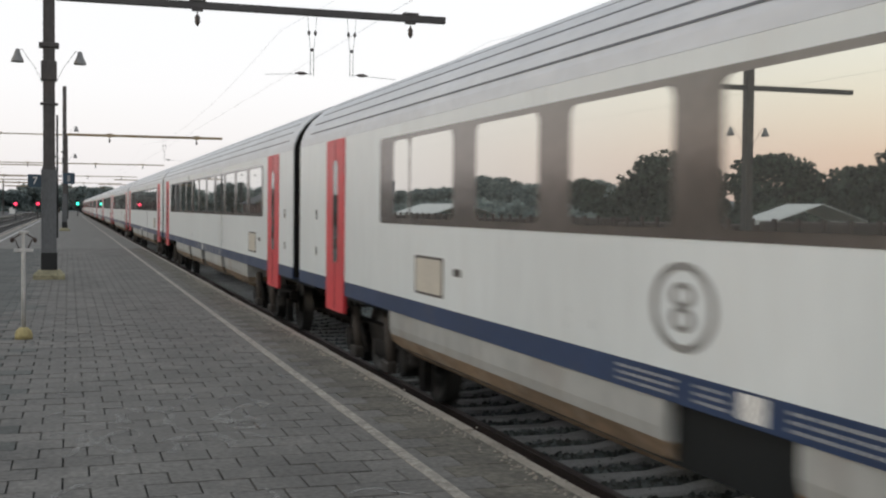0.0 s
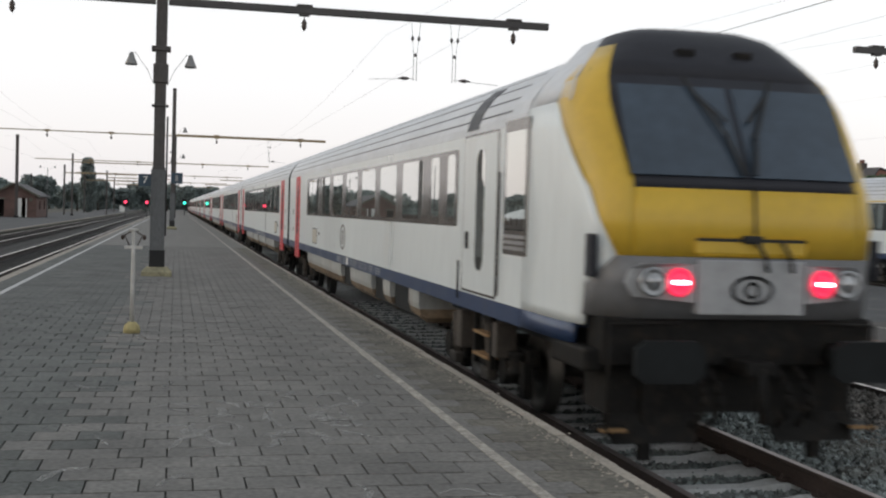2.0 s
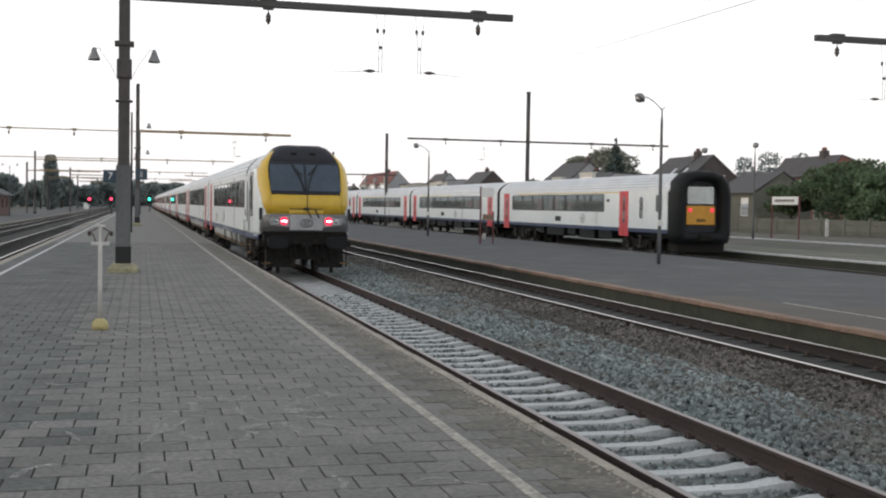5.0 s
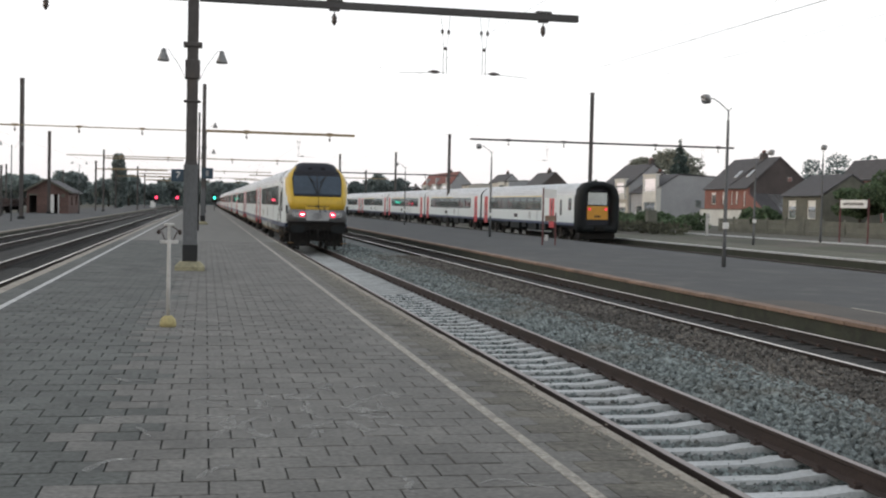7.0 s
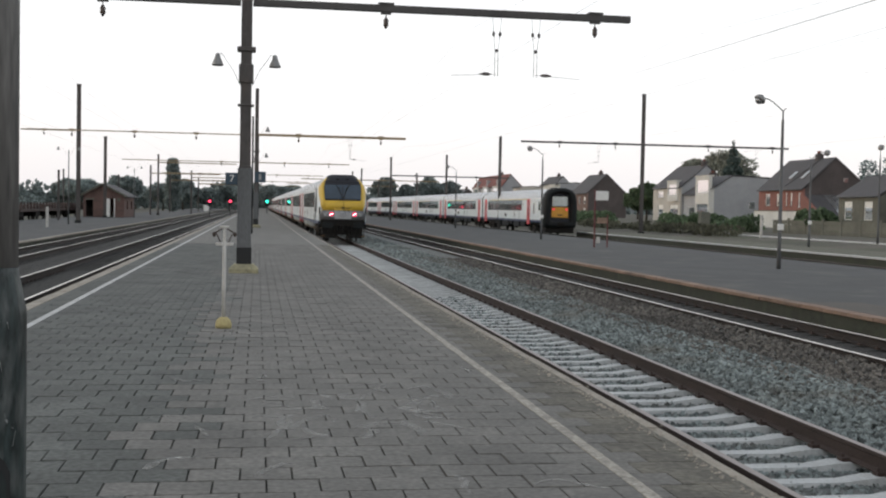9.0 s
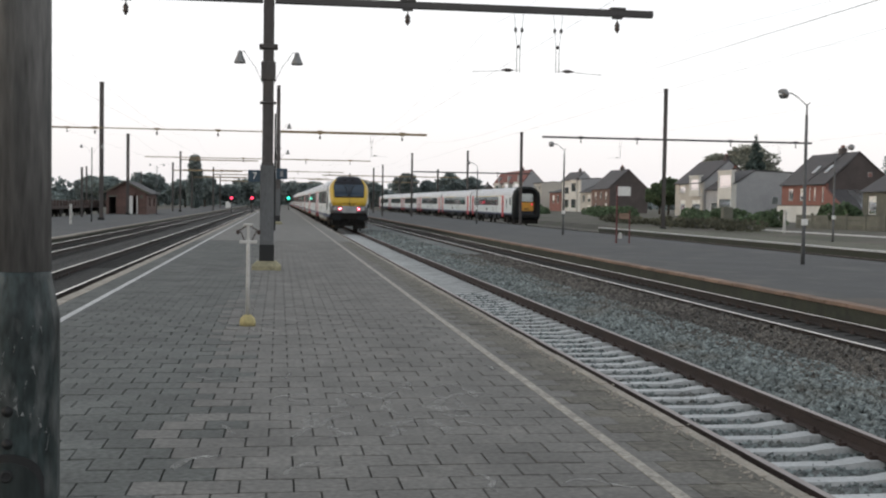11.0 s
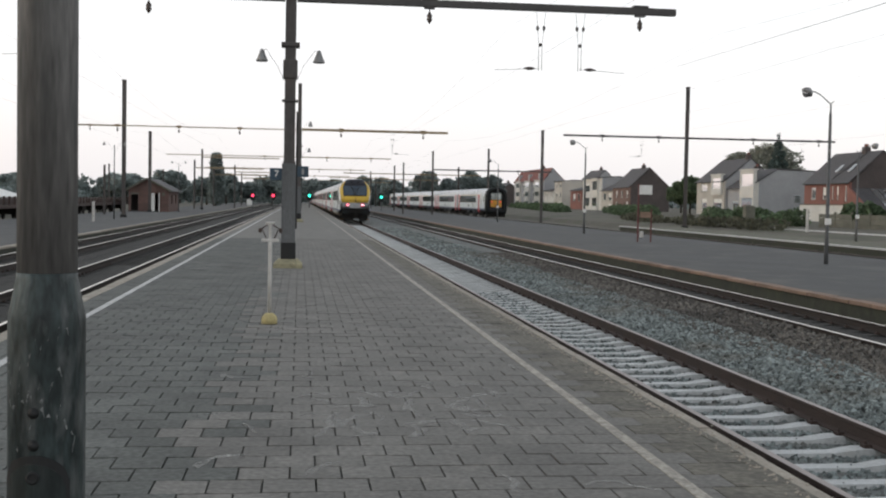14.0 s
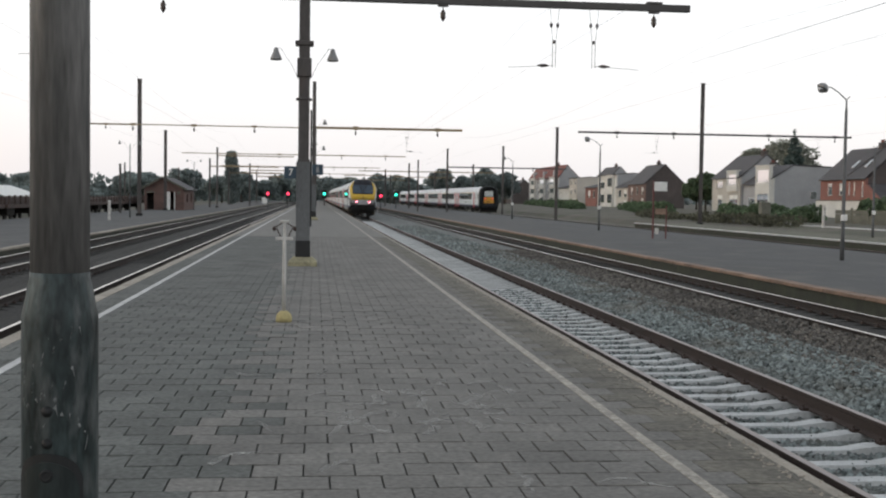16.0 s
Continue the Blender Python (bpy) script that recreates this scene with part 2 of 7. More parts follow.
PANELGREY = mat("pale_grey_cab_panel", (0.34, 0.35, 0.36), 0.45, scale=1.0, vary=0.12, fine=9, coord="object")
GREYCAB = mat("grey_cab_paint", (0.17, 0.172, 0.18), 0.45, scale=1.0, vary=0.15, fine=9, coord="object", stain=(0.2, 0.18, 0.15), stain_amt=0.2)
BANDDARK = mat("dark_glazed_band", (0.030, 0.040, 0.038), 0.12, scale=1.0, vary=0.1, fine=9, bump=0, coord="object")
BANDGREY = mat("window_band_paint", (0.125, 0.112, 0.103), 0.16, spec=0.9, scale=1.0, vary=0.1, fine=9, coord="object")
CABDARK = mat("dark_cab_roof_paint", (0.024, 0.025, 0.032), 0.5, spec=0.25, scale=1, vary=0.2, fine=10, coord="object")
GLASS_DARK = mat("dark_coach_glass", (0.30, 0.33, 0.32), 0.05, metal=0.75, scale=1, vary=0.15, fine=8, bump=0, coord="object")
SKIRT_FOOT = mat("brown_brake_dust", (0.20, 0.145, 0.095), 0.8, scale=1.6, vary=0.35, fine=14, grain=0.25, coord="object", stretch=(1, 0.5, 1), stain=(0.30, 0.27, 0.23), stain_amt=0.3)
GLASS = mat("coach_window_glass", (0.66, 0.68, 0.65), 0.015, metal=0.9, scale=0.4, vary=0.02, fine=2, grain=0.0, bump=0, coord="object")
WINDSCREEN = mat("windscreen_glass", (0.036, 0.055, 0.080), 0.06, scale=1, vary=0.2, fine=8, bump=0, coord="object", ior=1.6)
GEAR = mat("oily_running_gear", (0.012, 0.0115, 0.011), 0.7, scale=3, vary=0.4, fine=20, grain=0.3, coord="object", stain=(0.035, 0.027, 0.02), stain_amt=0.3, spec=0.15)
GEAR_BROWN = mat("dusty_brown_gear", (0.058, 0.048, 0.040), 0.8, scale=3, vary=0.3, fine=20, grain=0.2, coord="object")
WHEEL = mat("wheel_steel", (0.07, 0.065, 0.06), 0.5, metal=0.6, scale=4, fine=20, coord="object")
# black for rubber parts, and for shade painted on the underframes
RUBBER_SHADE = mat("rubber_and_shade_black", (0.010, 0.012, 0.013), 0.6, spec=0.2, scale=2, vary=0.3, fine=12, coord="object")
TAIL_RED = mat("red_tail_light", (0.6, 0.02, 0.05), 0.3, coord="object", emit=(1.0, 0.03, 0.10, 1.0))
TAIL_CORE = mat("tail_light_filament", (0.9, 0.5, 0.5), 0.3, coord="object", emit=(1.0, 0.5, 0.55, 14.0))
LENS = mat("unlit_lamp_lens", (0.35, 0.36, 0.37), 0.1, metal=0.7, coord="object")
STRIPE_Y = mat("first_class_stripe", (0.62, 0.46, 0.14), 0.5, coord="object")
ORANGE = mat("orange_cab_paint", (0.62, 0.30, 0.03), 0.4, scale=2, vary=0.12, coord="object")
EMBLEM = mat("grey_emblem_paint", (0.22, 0.22, 0.215), 0.5, coord="object")
LOGO = mat("grey_logo_paint", (0.24, 0.24, 0.245), 0.5, coord="object")
BEIGE = mat("beige_hatch", (0.52, 0.49, 0.42), 0.5, coord="object", scale=2, vary=0.1)
STEP_Y = mat("ochre_step_edge", (0.24, 0.14, 0.06), 0.7, coord="object")
SIG_RED = mat("red_signal_light", (0.5, 0.02, 0.03), 0.3, emit=(1.0, 0.05, 0.12, 2.5))
SIG_GREEN = mat("green_signal_light", (0.02, 0.5, 0.35), 0.3, emit=(0.05, 1.0, 0.68, 2.2))
BRICK = mat("red_house_brick", (0.235, 0.108, 0.09), 0.9, scale=0.6, vary=0.2, fine=9, grain=0.25, bump=0.2)
BRICK_HUT = mat("sooty_hut_brick", (0.13, 0.08, 0.07), 0.9, scale=0.6, vary=0.3, fine=9, grain=0.3, bump=0.2, stain=(0.06, 0.05, 0.045), stain_amt=0.3)
BRICK_DARK = mat("brown_house_brick", (0.085, 0.072, 0.07), 0.9, scale=0.6, vary=0.25, fine=9, grain=0.25, bump=0.2)
RENDER = mat("grey_house_render", (0.33, 0.34, 0.355), 0.9, scale=0.4, vary=0.12, fine=6, grain=0.08)
BRICK_BROWN = mat("brown_red_brick", (0.17, 0.115, 0.10), 0.9, scale=0.6, vary=0.2, fine=9, grain=0.25, bump=0.2)
CREAM = mat("cream_house_render", (0.47, 0.45, 0.41), 0.9, scale=0.4, vary=0.12, fine=6, grain=0.08)
PALE = mat("pale_house_render", (0.60, 0.60, 0.57), 0.9, scale=0.4, vary=0.12, fine=6, grain=0.08)
SLATE = mat("dark_roof_slate", (0.07, 0.067, 0.072), 0.75, scale=0.8, vary=0.25, fine=7, grain=0.3, bump=0.4, bump_d=0.03)
REDTILE = mat("red_roof_tile", (0.17, 0.055, 0.045), 0.8, scale=0.8, vary=0.25, fine=7, grain=0.3, bump=0.4, bump_d=0.03)
PANE = mat("house_window_glass", (0.82, 0.83, 0.84), 0.06, metal=0.92, vary=0.05, grain=0.0, bump=0)
BLIND = mat("white_window_blind", (0.75, 0.75, 0.72), 0.7)
LEAF = mat("broad_leaves", (0.10, 0.145, 0.08), 0.7, thin=0.45, scale=0.25, vary=0.35, fine=2, grain=0.3, bump=0, island=0.45)
# darker leaf copy: the backlit, silhouetted look is put into the colour
LEAF_SHADE = mat("silhouette_dark_leaves", (0.045, 0.06, 0.045), 0.8, scale=0.1, vary=0.3, fine=0.8, grain=0.3, bump=0, island=0.4)
# far foliage: distance haze is mixed into this pale bluish leaf colour
LEAF_HAZE = mat("haze_pale_leaves", (0.25, 0.295, 0.29), 0.8, thin=0.6, scale=0.05, vary=0.3, fine=0.6, grain=0.3, bump=0, island=0.4)
LEAF_DARK = mat("conifer_needles", (0.095, 0.13, 0.118), 0.75, thin=0.4, scale=0.3, vary=0.3, fine=2, grain=0.3, bump=0, island=0.4)
# brownish leaves, lightened in colour to carry the haze before them
LEAF_BROWN_HAZE = mat("haze_pale_brownish_leaves", (0.31, 0.32, 0.27), 0.8, thin=0.6, scale=0.25, vary=0.3, fine=2, grain=0.3, bump=0, island=0.4)
GRASS = mat("dry_grass", (0.10, 0.10, 0.07), 0.85, thin=0.4, scale=0.3, vary=0.4, fine=3, grain=0.3, bump=0, island=0.4)
BARK = mat("bark", (0.06, 0.05, 0.04), 0.9, scale=4, fine=20, bump=0.5)
FENCE = mat("weathered_concrete_fence", (0.135, 0.135, 0.112), 0.9, scale=1, vary=0.25, fine=12, grain=0.2, island=0.15)
WAGON = mat("rusty_wagon_paint", (0.06, 0.04, 0.035), 0.8, scale=1, vary=0.35, fine=8, grain=0.3)
# wooded hills in pale blue-grey, the haze of distance painted in
HILL_HAZE = mat("far_hills", (0.17, 0.19, 0.20), 0.95, scale=0.01, vary=0.3, fine=0.15, grain=0.3, bump=0)


# ---- building helpers ----
def box(bm, x0, x1, y0, y1, z0, z1, bevel=0.0):
    vs = [bm.verts.new((x, y, z)) for z in (z0, z1) for y in (y0, y1) for x in (x0, x1)]
    fs = [bm.faces.new([vs[i] for i in f]) for f in ((0, 2, 3, 1), (4, 5, 7, 6), (0, 1, 5, 4), (2, 6, 7, 3), (0, 4, 6, 2), (1, 3, 7, 5))]
    if bevel:
        es = list({e for f in fs for e in f.edges})
        bmesh.ops.bevel(bm, geom=es, offset=bevel, segments=2, affect="EDGES", profile=0.5)
    return vs


def lathe(bm, profile, n=16, m=Matrix.Identity(4)):
    """A turned shape from (radius, height) pairs about its own z axis, closed at both ends."""
    rings = []
    for r, z in profile:
        rings.append([bm.verts.new(m @ Vector((r * math.cos(2 * math.pi * k / n), r * math.sin(2 * math.pi * k / n), z))) for k in range(n)])
    for a, b in zip(rings, rings[1:]):
        for k in range(n):
            f = bm.faces.new((a[k], a[(k + 1) % n], b[(k + 1) % n], b[k]))
            f.smooth = True
    bm.faces.new(rings[0][::-1])
    bm.faces.new(rings[-1])


def rod(bm, a, b, r0, r1=None, n=8):
    """A round bar from a to b."""
    a, b = Vector(a), Vector(b)
    m = Matrix.Translation(a) @ (b - a).to_track_quat("Z", "Y").to_matrix().to_4x4()
    lathe(bm, [(r0, 0), (r0 if r1 is None else r1, (b - a).length)], n, m)


def bar(bm, a, b, w, h):
    """A square bar from a to b, w wide and h high."""
    a, b = Vector(a), Vector(b)
    m = Matrix.Translation(a) @ (b - a).to_track_quat("Z", "Y").to_matrix().to_4x4()
    vs = box(bm, -w / 2, w / 2, -h / 2, h / 2, 0, (b - a).length)
    for v in vs:
        v.co = m @ v.co


def loft(bm, rings, closed=True, caps=True, smooth=False):
    made = [[bm.verts.new(p) for p in r] for r in rings]
    n = len(made[0])
    for a, b in zip(made, made[1:]):
        for k in range(n if closed else n - 1):
            f = bm.faces.new((a[k], a[(k + 1) % n], b[(k + 1) % n], b[k]))
            f.smooth = smooth
    if caps and closed:
        bm.faces.new(made[0][::-1])
        bm.faces.new(made[-1])
    return made


def mesh_of(name, bm, material, recalc=True):
    if recalc:
        bmesh.ops.recalc_face_normals(bm, faces=bm.faces[:])
    me = bpy.data.meshes.new(name)
    bm.to_mesh(me)
    bm.free()
    me.materials.append(material)
    return me


def part(name, bm, material, parent, label="", recalc=True):
    me = bm if isinstance(bm, bpy.types.Mesh) else mesh_of(name, bm, material, recalc)
    ob = new(name, me)
    ob.parent = parent
    return tagged(ob, label)


def thing(name, label, category, x=0, y=0, z=0, rz=0, group="", kind=""):
    ob = new(name)
    ob.empty_display_size = 0.2
    ob.matrix_basis = pose(x, y, z, 0, 0, rz)
    return tagged(ob, label, category, group, kind)


def solid(name, bm, material, label, category="", kind="", group=""):
    ob = new(name, mesh_of(name, bm, material))
    return tagged(ob, label, category, group, kind)


def B():
    return bmesh.new()


def one_box(*a, bevel=0.0):
    bm = B()
    box(bm, *a, bevel=bevel)
    return bm


def words(text, size, depth, m, material, parent, name="lettering", label=""):
    """Raised letters as a mesh."""
    cu = bpy.data.curves.new(name, "FONT")
    cu.body, cu.size, cu.extrude, cu.align_x, cu.align_y = text, size, depth, "CENTER", "CENTER"
    tmp = bpy.data.objects.new(name, cu)
    scene.collection.objects.link(tmp)
    dg = bpy.context.evaluated_depsgraph_get()
    me = bpy.data.meshes.new_from_object(tmp.evaluated_get(dg))
    bpy.data.objects.remove(tmp)
    me.materials.clear()
    me.materials.append(material)
    me.transform(m)
    return part(name, me, material, parent, label)


RAIL_Z = -0.55          # top of all rails; the home platform is at 0
TRACK_A, TRACK_B, TRACK_C, TRACK_D, TRACK_E = 4.80, 9.93, -5.65, -9.55, 24.85
LOW = -0.33             # tops of the low platforms
FAR = 420.0

# ---- ground, platforms, tracks ----
def ground():
    bm = B()
    bmesh.ops.create_grid(bm, x_segments=24, y_segments=24, size=1, matrix=Matrix.Diagonal((2200, 2400, 1, 1)))
    for v in bm.verts:
        v.co.y += 1500
        v.co.z = -0.86
    solid("ground", bm, EARTH, "dark bare trackside earth with patches of weeds", "ground", "structure")
    # ground that rises behind the furthest platform
    bm = B()
    rows = [(x, z) for x, z in ((32.0, -0.88), (33.0, -0.42), (38.0, -0.12), (48.0, 0.0), (140.0, 0.3), (140.0, -0.9))]
    loft(bm, [[(x, y, z) for x, z in rows] for y in (-60, 40, 120, 250, 420)], closed=True)
    solid("bank", bm, EARTH, "low weedy earth bank behind the tracks", "ground", "structure")


def platform_home():
    slab = thing("platform_home", "paved station platform with square grey concrete tiles", "platform", kind="structure")
    part("core", one_box(-3.25, 2.815, -14, FAR, -0.85, -0.018), JOINT, slab)
    for x0, x1, name in ((2.815, 2.908, "edge"), (-3.45, -3.25, "edge")):
        bm = B()
        y = -14.0
        while y < 70:
            worn = random.uniform(-0.008, 0.004)
            box(bm, x0, x1 + worn, y + 0.006, y + 0.994, -0.2, 0.0 + random.uniform(-0.006, 0.003))
            y += 1.0
        box(bm, x0, x1, 70, FAR, -0.2, 0.0)
        part(name, bm, KERB, slab, "worn pale concrete edge stones")
    for x0, x1 in ((2.817, 2.88), (-3.38, -3.2)):
        part("wall", one_box(x0, x1, -14, FAR, -0.86, -0.2), WALL_CONC, slab, "stained concrete platform wall with shade in its colour")
    part("white_line", one_box(2.128, 2.208, -14, FAR, -0.006, 0.005), WORN_WHITE, slab, "worn whitish safety line")
    part("white_line", one_box(-2.885, -2.795, -14, FAR, -0.006, 0.005), SIDE_WHITE, slab, "white painted safety line")
    # chalky scuffs on the tiles
    rg = random.Random(12)
    for k in range(50):
        cx, cy = (0.55, 8.6) if k < 18 else (1.25, 9.2) if k < 34 else (rg.uniform(-0.6, 1.9), rg.uniform(5.2, 15))
        px, py, a = cx + rg.uniform(-0.35, 0.35), cy + rg.uniform(-1.0, 1.0), rg.uniform(0, 6.3)
        bm, pts, w = B(), [], rg.uniform(0.018, 0.055)
        for j in range(7):
            pts.append((px, py))
            a += rg.uniform(-0.8, 0.8)
            q = rg.uniform(0.03, 0.10)
            px, py = px + q * math.cos(a), py + 1.3 * q * math.sin(a)
        rings = [[(x - w * t, y - w * t * 0.5, 0.0045), (x, y + w * 1.4 * t, 0.0062), (x + w * t, y - w * t * 0.3, 0.0045)] for (x, y), t in zip(pts, (0.15, 0.8, 1, 0.7, 1.1, 0.6, 0.1))]
        loft(bm, rings)
        part("scuff", bm, SCUFF, slab, "chalky pale scuff mark")
    # crumbs of grit along the worn edge
    cs, cf = [], []
    for k in range(1500):
        x, y = 2.78 + min(0.16, abs(rg.gauss(0, 0.06))) * rg.choice((-1, -0.6, 1)), -1 + 29 * rg.random() ** 1.5
        s, b = rg.uniform(0.005, 0.016), len(cs)
        cs += [(x - s, y, 0.001), (x, y - s, 0.001), (x + s * 1.2, y, 0.001), (x, y + s, 0.001), (x + s * 0.2, y, 0.001 + s * 0.9)]
        cf += [(b, b + 1, b + 4), (b + 1, b + 2, b + 4), (b + 2, b + 3, b + 4), (b + 3, b, b + 4)]
    grit = bpy.data.meshes.new("grit")
    grit.from_pydata(cs, [], cf)
    grit.materials.append(KERB)
    tagged(part("grit", grit, KERB, slab), kind="stuff")
    # the far end of the paving
    bm = B()
    box(bm, -3.25, 2.815, 46, FAR, -0.018, -0.001)
    part("far_paving", bm, TILE, slab)
    rng = random.Random(5)
    T = 0.30
    y, row = -3.0, 0
    near, rest = [], []
    while y < 46 - T / 2:
        x = -3.25 + (T / 2 if row % 2 else 0) - T / 2
        while x < 2.815:
            a, b = max(x, -3.25), min(x + T, 2.815)
            if b - a > 0.03:
                (near if 5.0 < y < 9.4 and -1.35 < x < 1.75 else rest).append((a, b, y))
            x += T
        y += T
        row += 1
    # one mesh for all the pieces that can be told apart
    me = {}
    for k in range(4):
        bm = B()
        box(bm, -T / 2 + 0.004, T / 2 - 0.004, -T / 2 + 0.003, T / 2 - 0.003, -0.03, 0)
        top = [v for v in bm.verts if v.co.z > -0.01]
        for v in top:
            v.co.x *= 0.985
            v.co.y *= 0.985
            v.co.z = 0.002 + rng.uniform(-0.0025, 0.0025)
        me[k] = mesh_of("tile", bm, TILE)
        me[k + 4] = me[k].copy()
        me[k + 4].materials.clear()
        me[k + 4].materials.append(TILE_DAMP)

    def damp(x, y):
        """Damp, darker paving lies in patches along the far side."""
        return 0.25 * noise.noise((x * 0.5, y * 0.22, 3.0)) + (-0.55 - x) * 0.55 + rng.uniform(-0.16, 0.16) > 0

    near.sort(key=lambda c: c[2])
    for a, b, yy in near[:300]:
        k = 4 if damp((a + b) / 2, yy) else 0
        ob = part("tile", me[rng.randrange(4) + k], TILE_DAMP if k else TILE, slab)
        ob.matrix_basis = pose((a + b) / 2, yy + T / 2, rng.uniform(-0.003, 0.001))
    rest += near[300:]
    sorts = {"paving": ([], [], TILE), "damp_paving": ([], [], TILE_DAMP), "edge_paving": ([], [], TILE_EDGE)}
    for a, b, yy in rest:
        kind = "edge_paving" if a > 2.19 else "damp_paving" if damp((a + b) / 2, yy) else "paving"
        vs, fs, _ = sorts[kind]
        k = len(vs)
        z = rng.uniform(-0.003, 0.002)
        g = 0.0012 if kind == "edge_paving" else 0.004
        a, b, c, d = a + g, b - g, yy + g * 0.75, yy + T - g * 0.75
        vs += [(a, c, -0.03), (b, c, -0.03), (b, d, -0.03), (a, d, -0.03)]
        q = g * 0.75
        vs += [(a + q, c + q, z + rng.uniform(-.002, .002)), (b - q, c + q, z), (b - q, d - q, z), (a + q, d - q, z + rng.uniform(-.002, .002))]
        fs += [(k + 4, k + 5, k + 6, k + 7), (k, k + 1, k + 5, k + 4), (k + 1, k + 2, k + 6, k + 5), (k + 2, k + 3, k + 7, k + 6), (k + 3, k, k + 4, k + 7)]
    for kind, (vs, fs, m) in sorts.items():
        m2 = bpy.data.meshes.new(kind)
        m2.from_pydata(vs, [], fs)
        m2.materials.append(m)
        tagged(part(kind, m2, m, slab), kind="stuff")


def low_platform(name, label, x0, x1, y0, y1, z, edge_l=None, edge_r=None, top=None):
    slab = thing(name, label, "platform", kind="structure")
    part("surface", one_box(x0 + 0.3, x1 - 0.3, y0, y1, -0.86, z), top or ASPHALT2, slab)
    for xa, xb, m in ((x0, x0 + 0.3, edge_l), (x1 - 0.3, x1, edge_r)):
        part("wall", one_box(xa + 0.04, xb - 0.04, y0, y1, -0.86, z - 0.065), WALL_CONC, slab, "stained concrete platform wall, colour darkened for shade")
        if m:
            # single stones where the camera is near, joined farther off
            rng = random.Random(3)
            stone = [mesh_of("edge_stone", one_box(xa - w, xb, 0.012, 0.988, -0.075, 0.004 + h, bevel=0.012), m) for w, h in ((0.0, 0.0), (0.012, 0.004), (0.006, 0.009), (0.018, 0.002))]
            y = y0
            while y < min(y1, 70):
                ob = part("edge_stone", stone[rng.randrange(4)], m, slab)
                ob.matrix_basis = pose(0, y, z, 0, 0, 0)
                y += 1.0
            bm = B()
            while y < min(y1, 130):
                box(bm, xa, xb, y + 0.01, y + 0.99, z - 0.065, z + rng.uniform(0.0, 0.015))
                y += 1.0
            if y1 > 130:
                box(bm, xa, xb, y, y1, z - 0.065, z + 0.006)
            tagged(part("far_edge", bm, m, slab, "weathered edge stones"), kind="stuff")
        else:
            part("edge", one_box(xa, xb, y0, y1, z - 0.065, z + 0.002), top or ASPHALT2, slab)
    return slab


RAIL_PROFILE = ((-0.07, 0), (0.07, 0), (0.07, 0.012), (0.012, 0.035), (0.012, 0.125), (0.036, 0.14), (0.036, 0.172), (-0.036, 0.172), (-0.036, 0.14), (-0.012, 0.125), (-0.012, 0.035), (-0.07, 0.012))


def track(x, label, top, sleeper_mat, bed_mat, y0=-14.0, pieces=None, near=(-14, 60), bed=True, bed_z=-0.745, web=None):
    tr = thing("track", label, "railway track", kind="structure")
    for dx in (-0.7545, 0.7545):
        bm = B()
        loft(bm, [[(x + dx + px, y, RAIL_Z - 0.172 + pz) for px, pz in RAIL_PROFILE] for y in (y0, FAR + 200)])
        rail = part("rail", bm, web or RUST_DARK, tr, "rusty steel rail")
        part("railhead", one_box(x + dx - 0.0355, x + dx + 0.0355, y0, FAR + 200, RAIL_Z - 0.002, RAIL_Z + 0.003), top, rail, "polished running surface")
    if bed:
        bm = B()
        prof = ((x - 2.3, -0.87), (x - 1.75, bed_z), (x + 1.75, bed_z), (x + 2.3, -0.87))
        loft(bm, [[(px, y, pz) for px, pz in prof] for y in (y0, FAR + 200)])
        part("ballast_bed", bm, bed_mat, tr)
    # one sleeper: thick at the rail seats, lower in the middle
    bm = B()
    secs = ((-1.27, 0.0, 0.12), (-0.95, 0.0, 0.13), (-0.55, 0.0, 0.125), (-0.3, -0.035, 0.105), (0.3, -0.035, 0.105), (0.55, 0.0, 0.125), (0.95, 0.0, 0.13), (1.27, 0.0, 0.12))
    loft(bm, [[(sx, -w, -0.17), (sx, w, -0.17), (sx, w * 0.85, dz), (sx, -w * 0.85, dz)] for sx, dz, w in secs])
    me = mesh_of("sleeper", bm, sleeper_mat)
    bm = B()
    for dx in (-0.7545, 0.7545):
        for side in (-1, 1):
            box(bm, dx + side * 0.055, dx + side * 0.13, -0.05, 0.05, 0.0, 0.035)
            rod(bm, (dx + side * 0.1, 0, 0.0), (dx + side * 0.1, 0, 0.07), 0.017, n=6)
    clip = mesh_of("rail_clips", bm, RUST)
    y, n = near[0], 0
    rng = random.Random(int(x * 10))
    while y < near[1]:
        if pieces and pieces[0] <= y <= pieces[1]:
            s = part("sleeper", me, sleeper_mat, tr)
            s.matrix_basis = pose(x + rng.uniform(-.015, .015), y, RAIL_Z - 0.175, 0, 0, rng.uniform(-.5, .5))
            c = part("rail_clips", clip, RUST, s)
        y += 0.6
    far = B()
    y = near[0]
    while y < 110:
        if not (pieces and pieces[0] <= y <= pieces[1]) and y > 0:
            box(far, x - 1.27, x + 1.27, y - 0.12, y + 0.12, -0.86, RAIL_Z - 0.178)
        y += 0.6
    tagged(part("far_sleepers", far, sleeper_mat, tr), kind="stuff")
    return tr


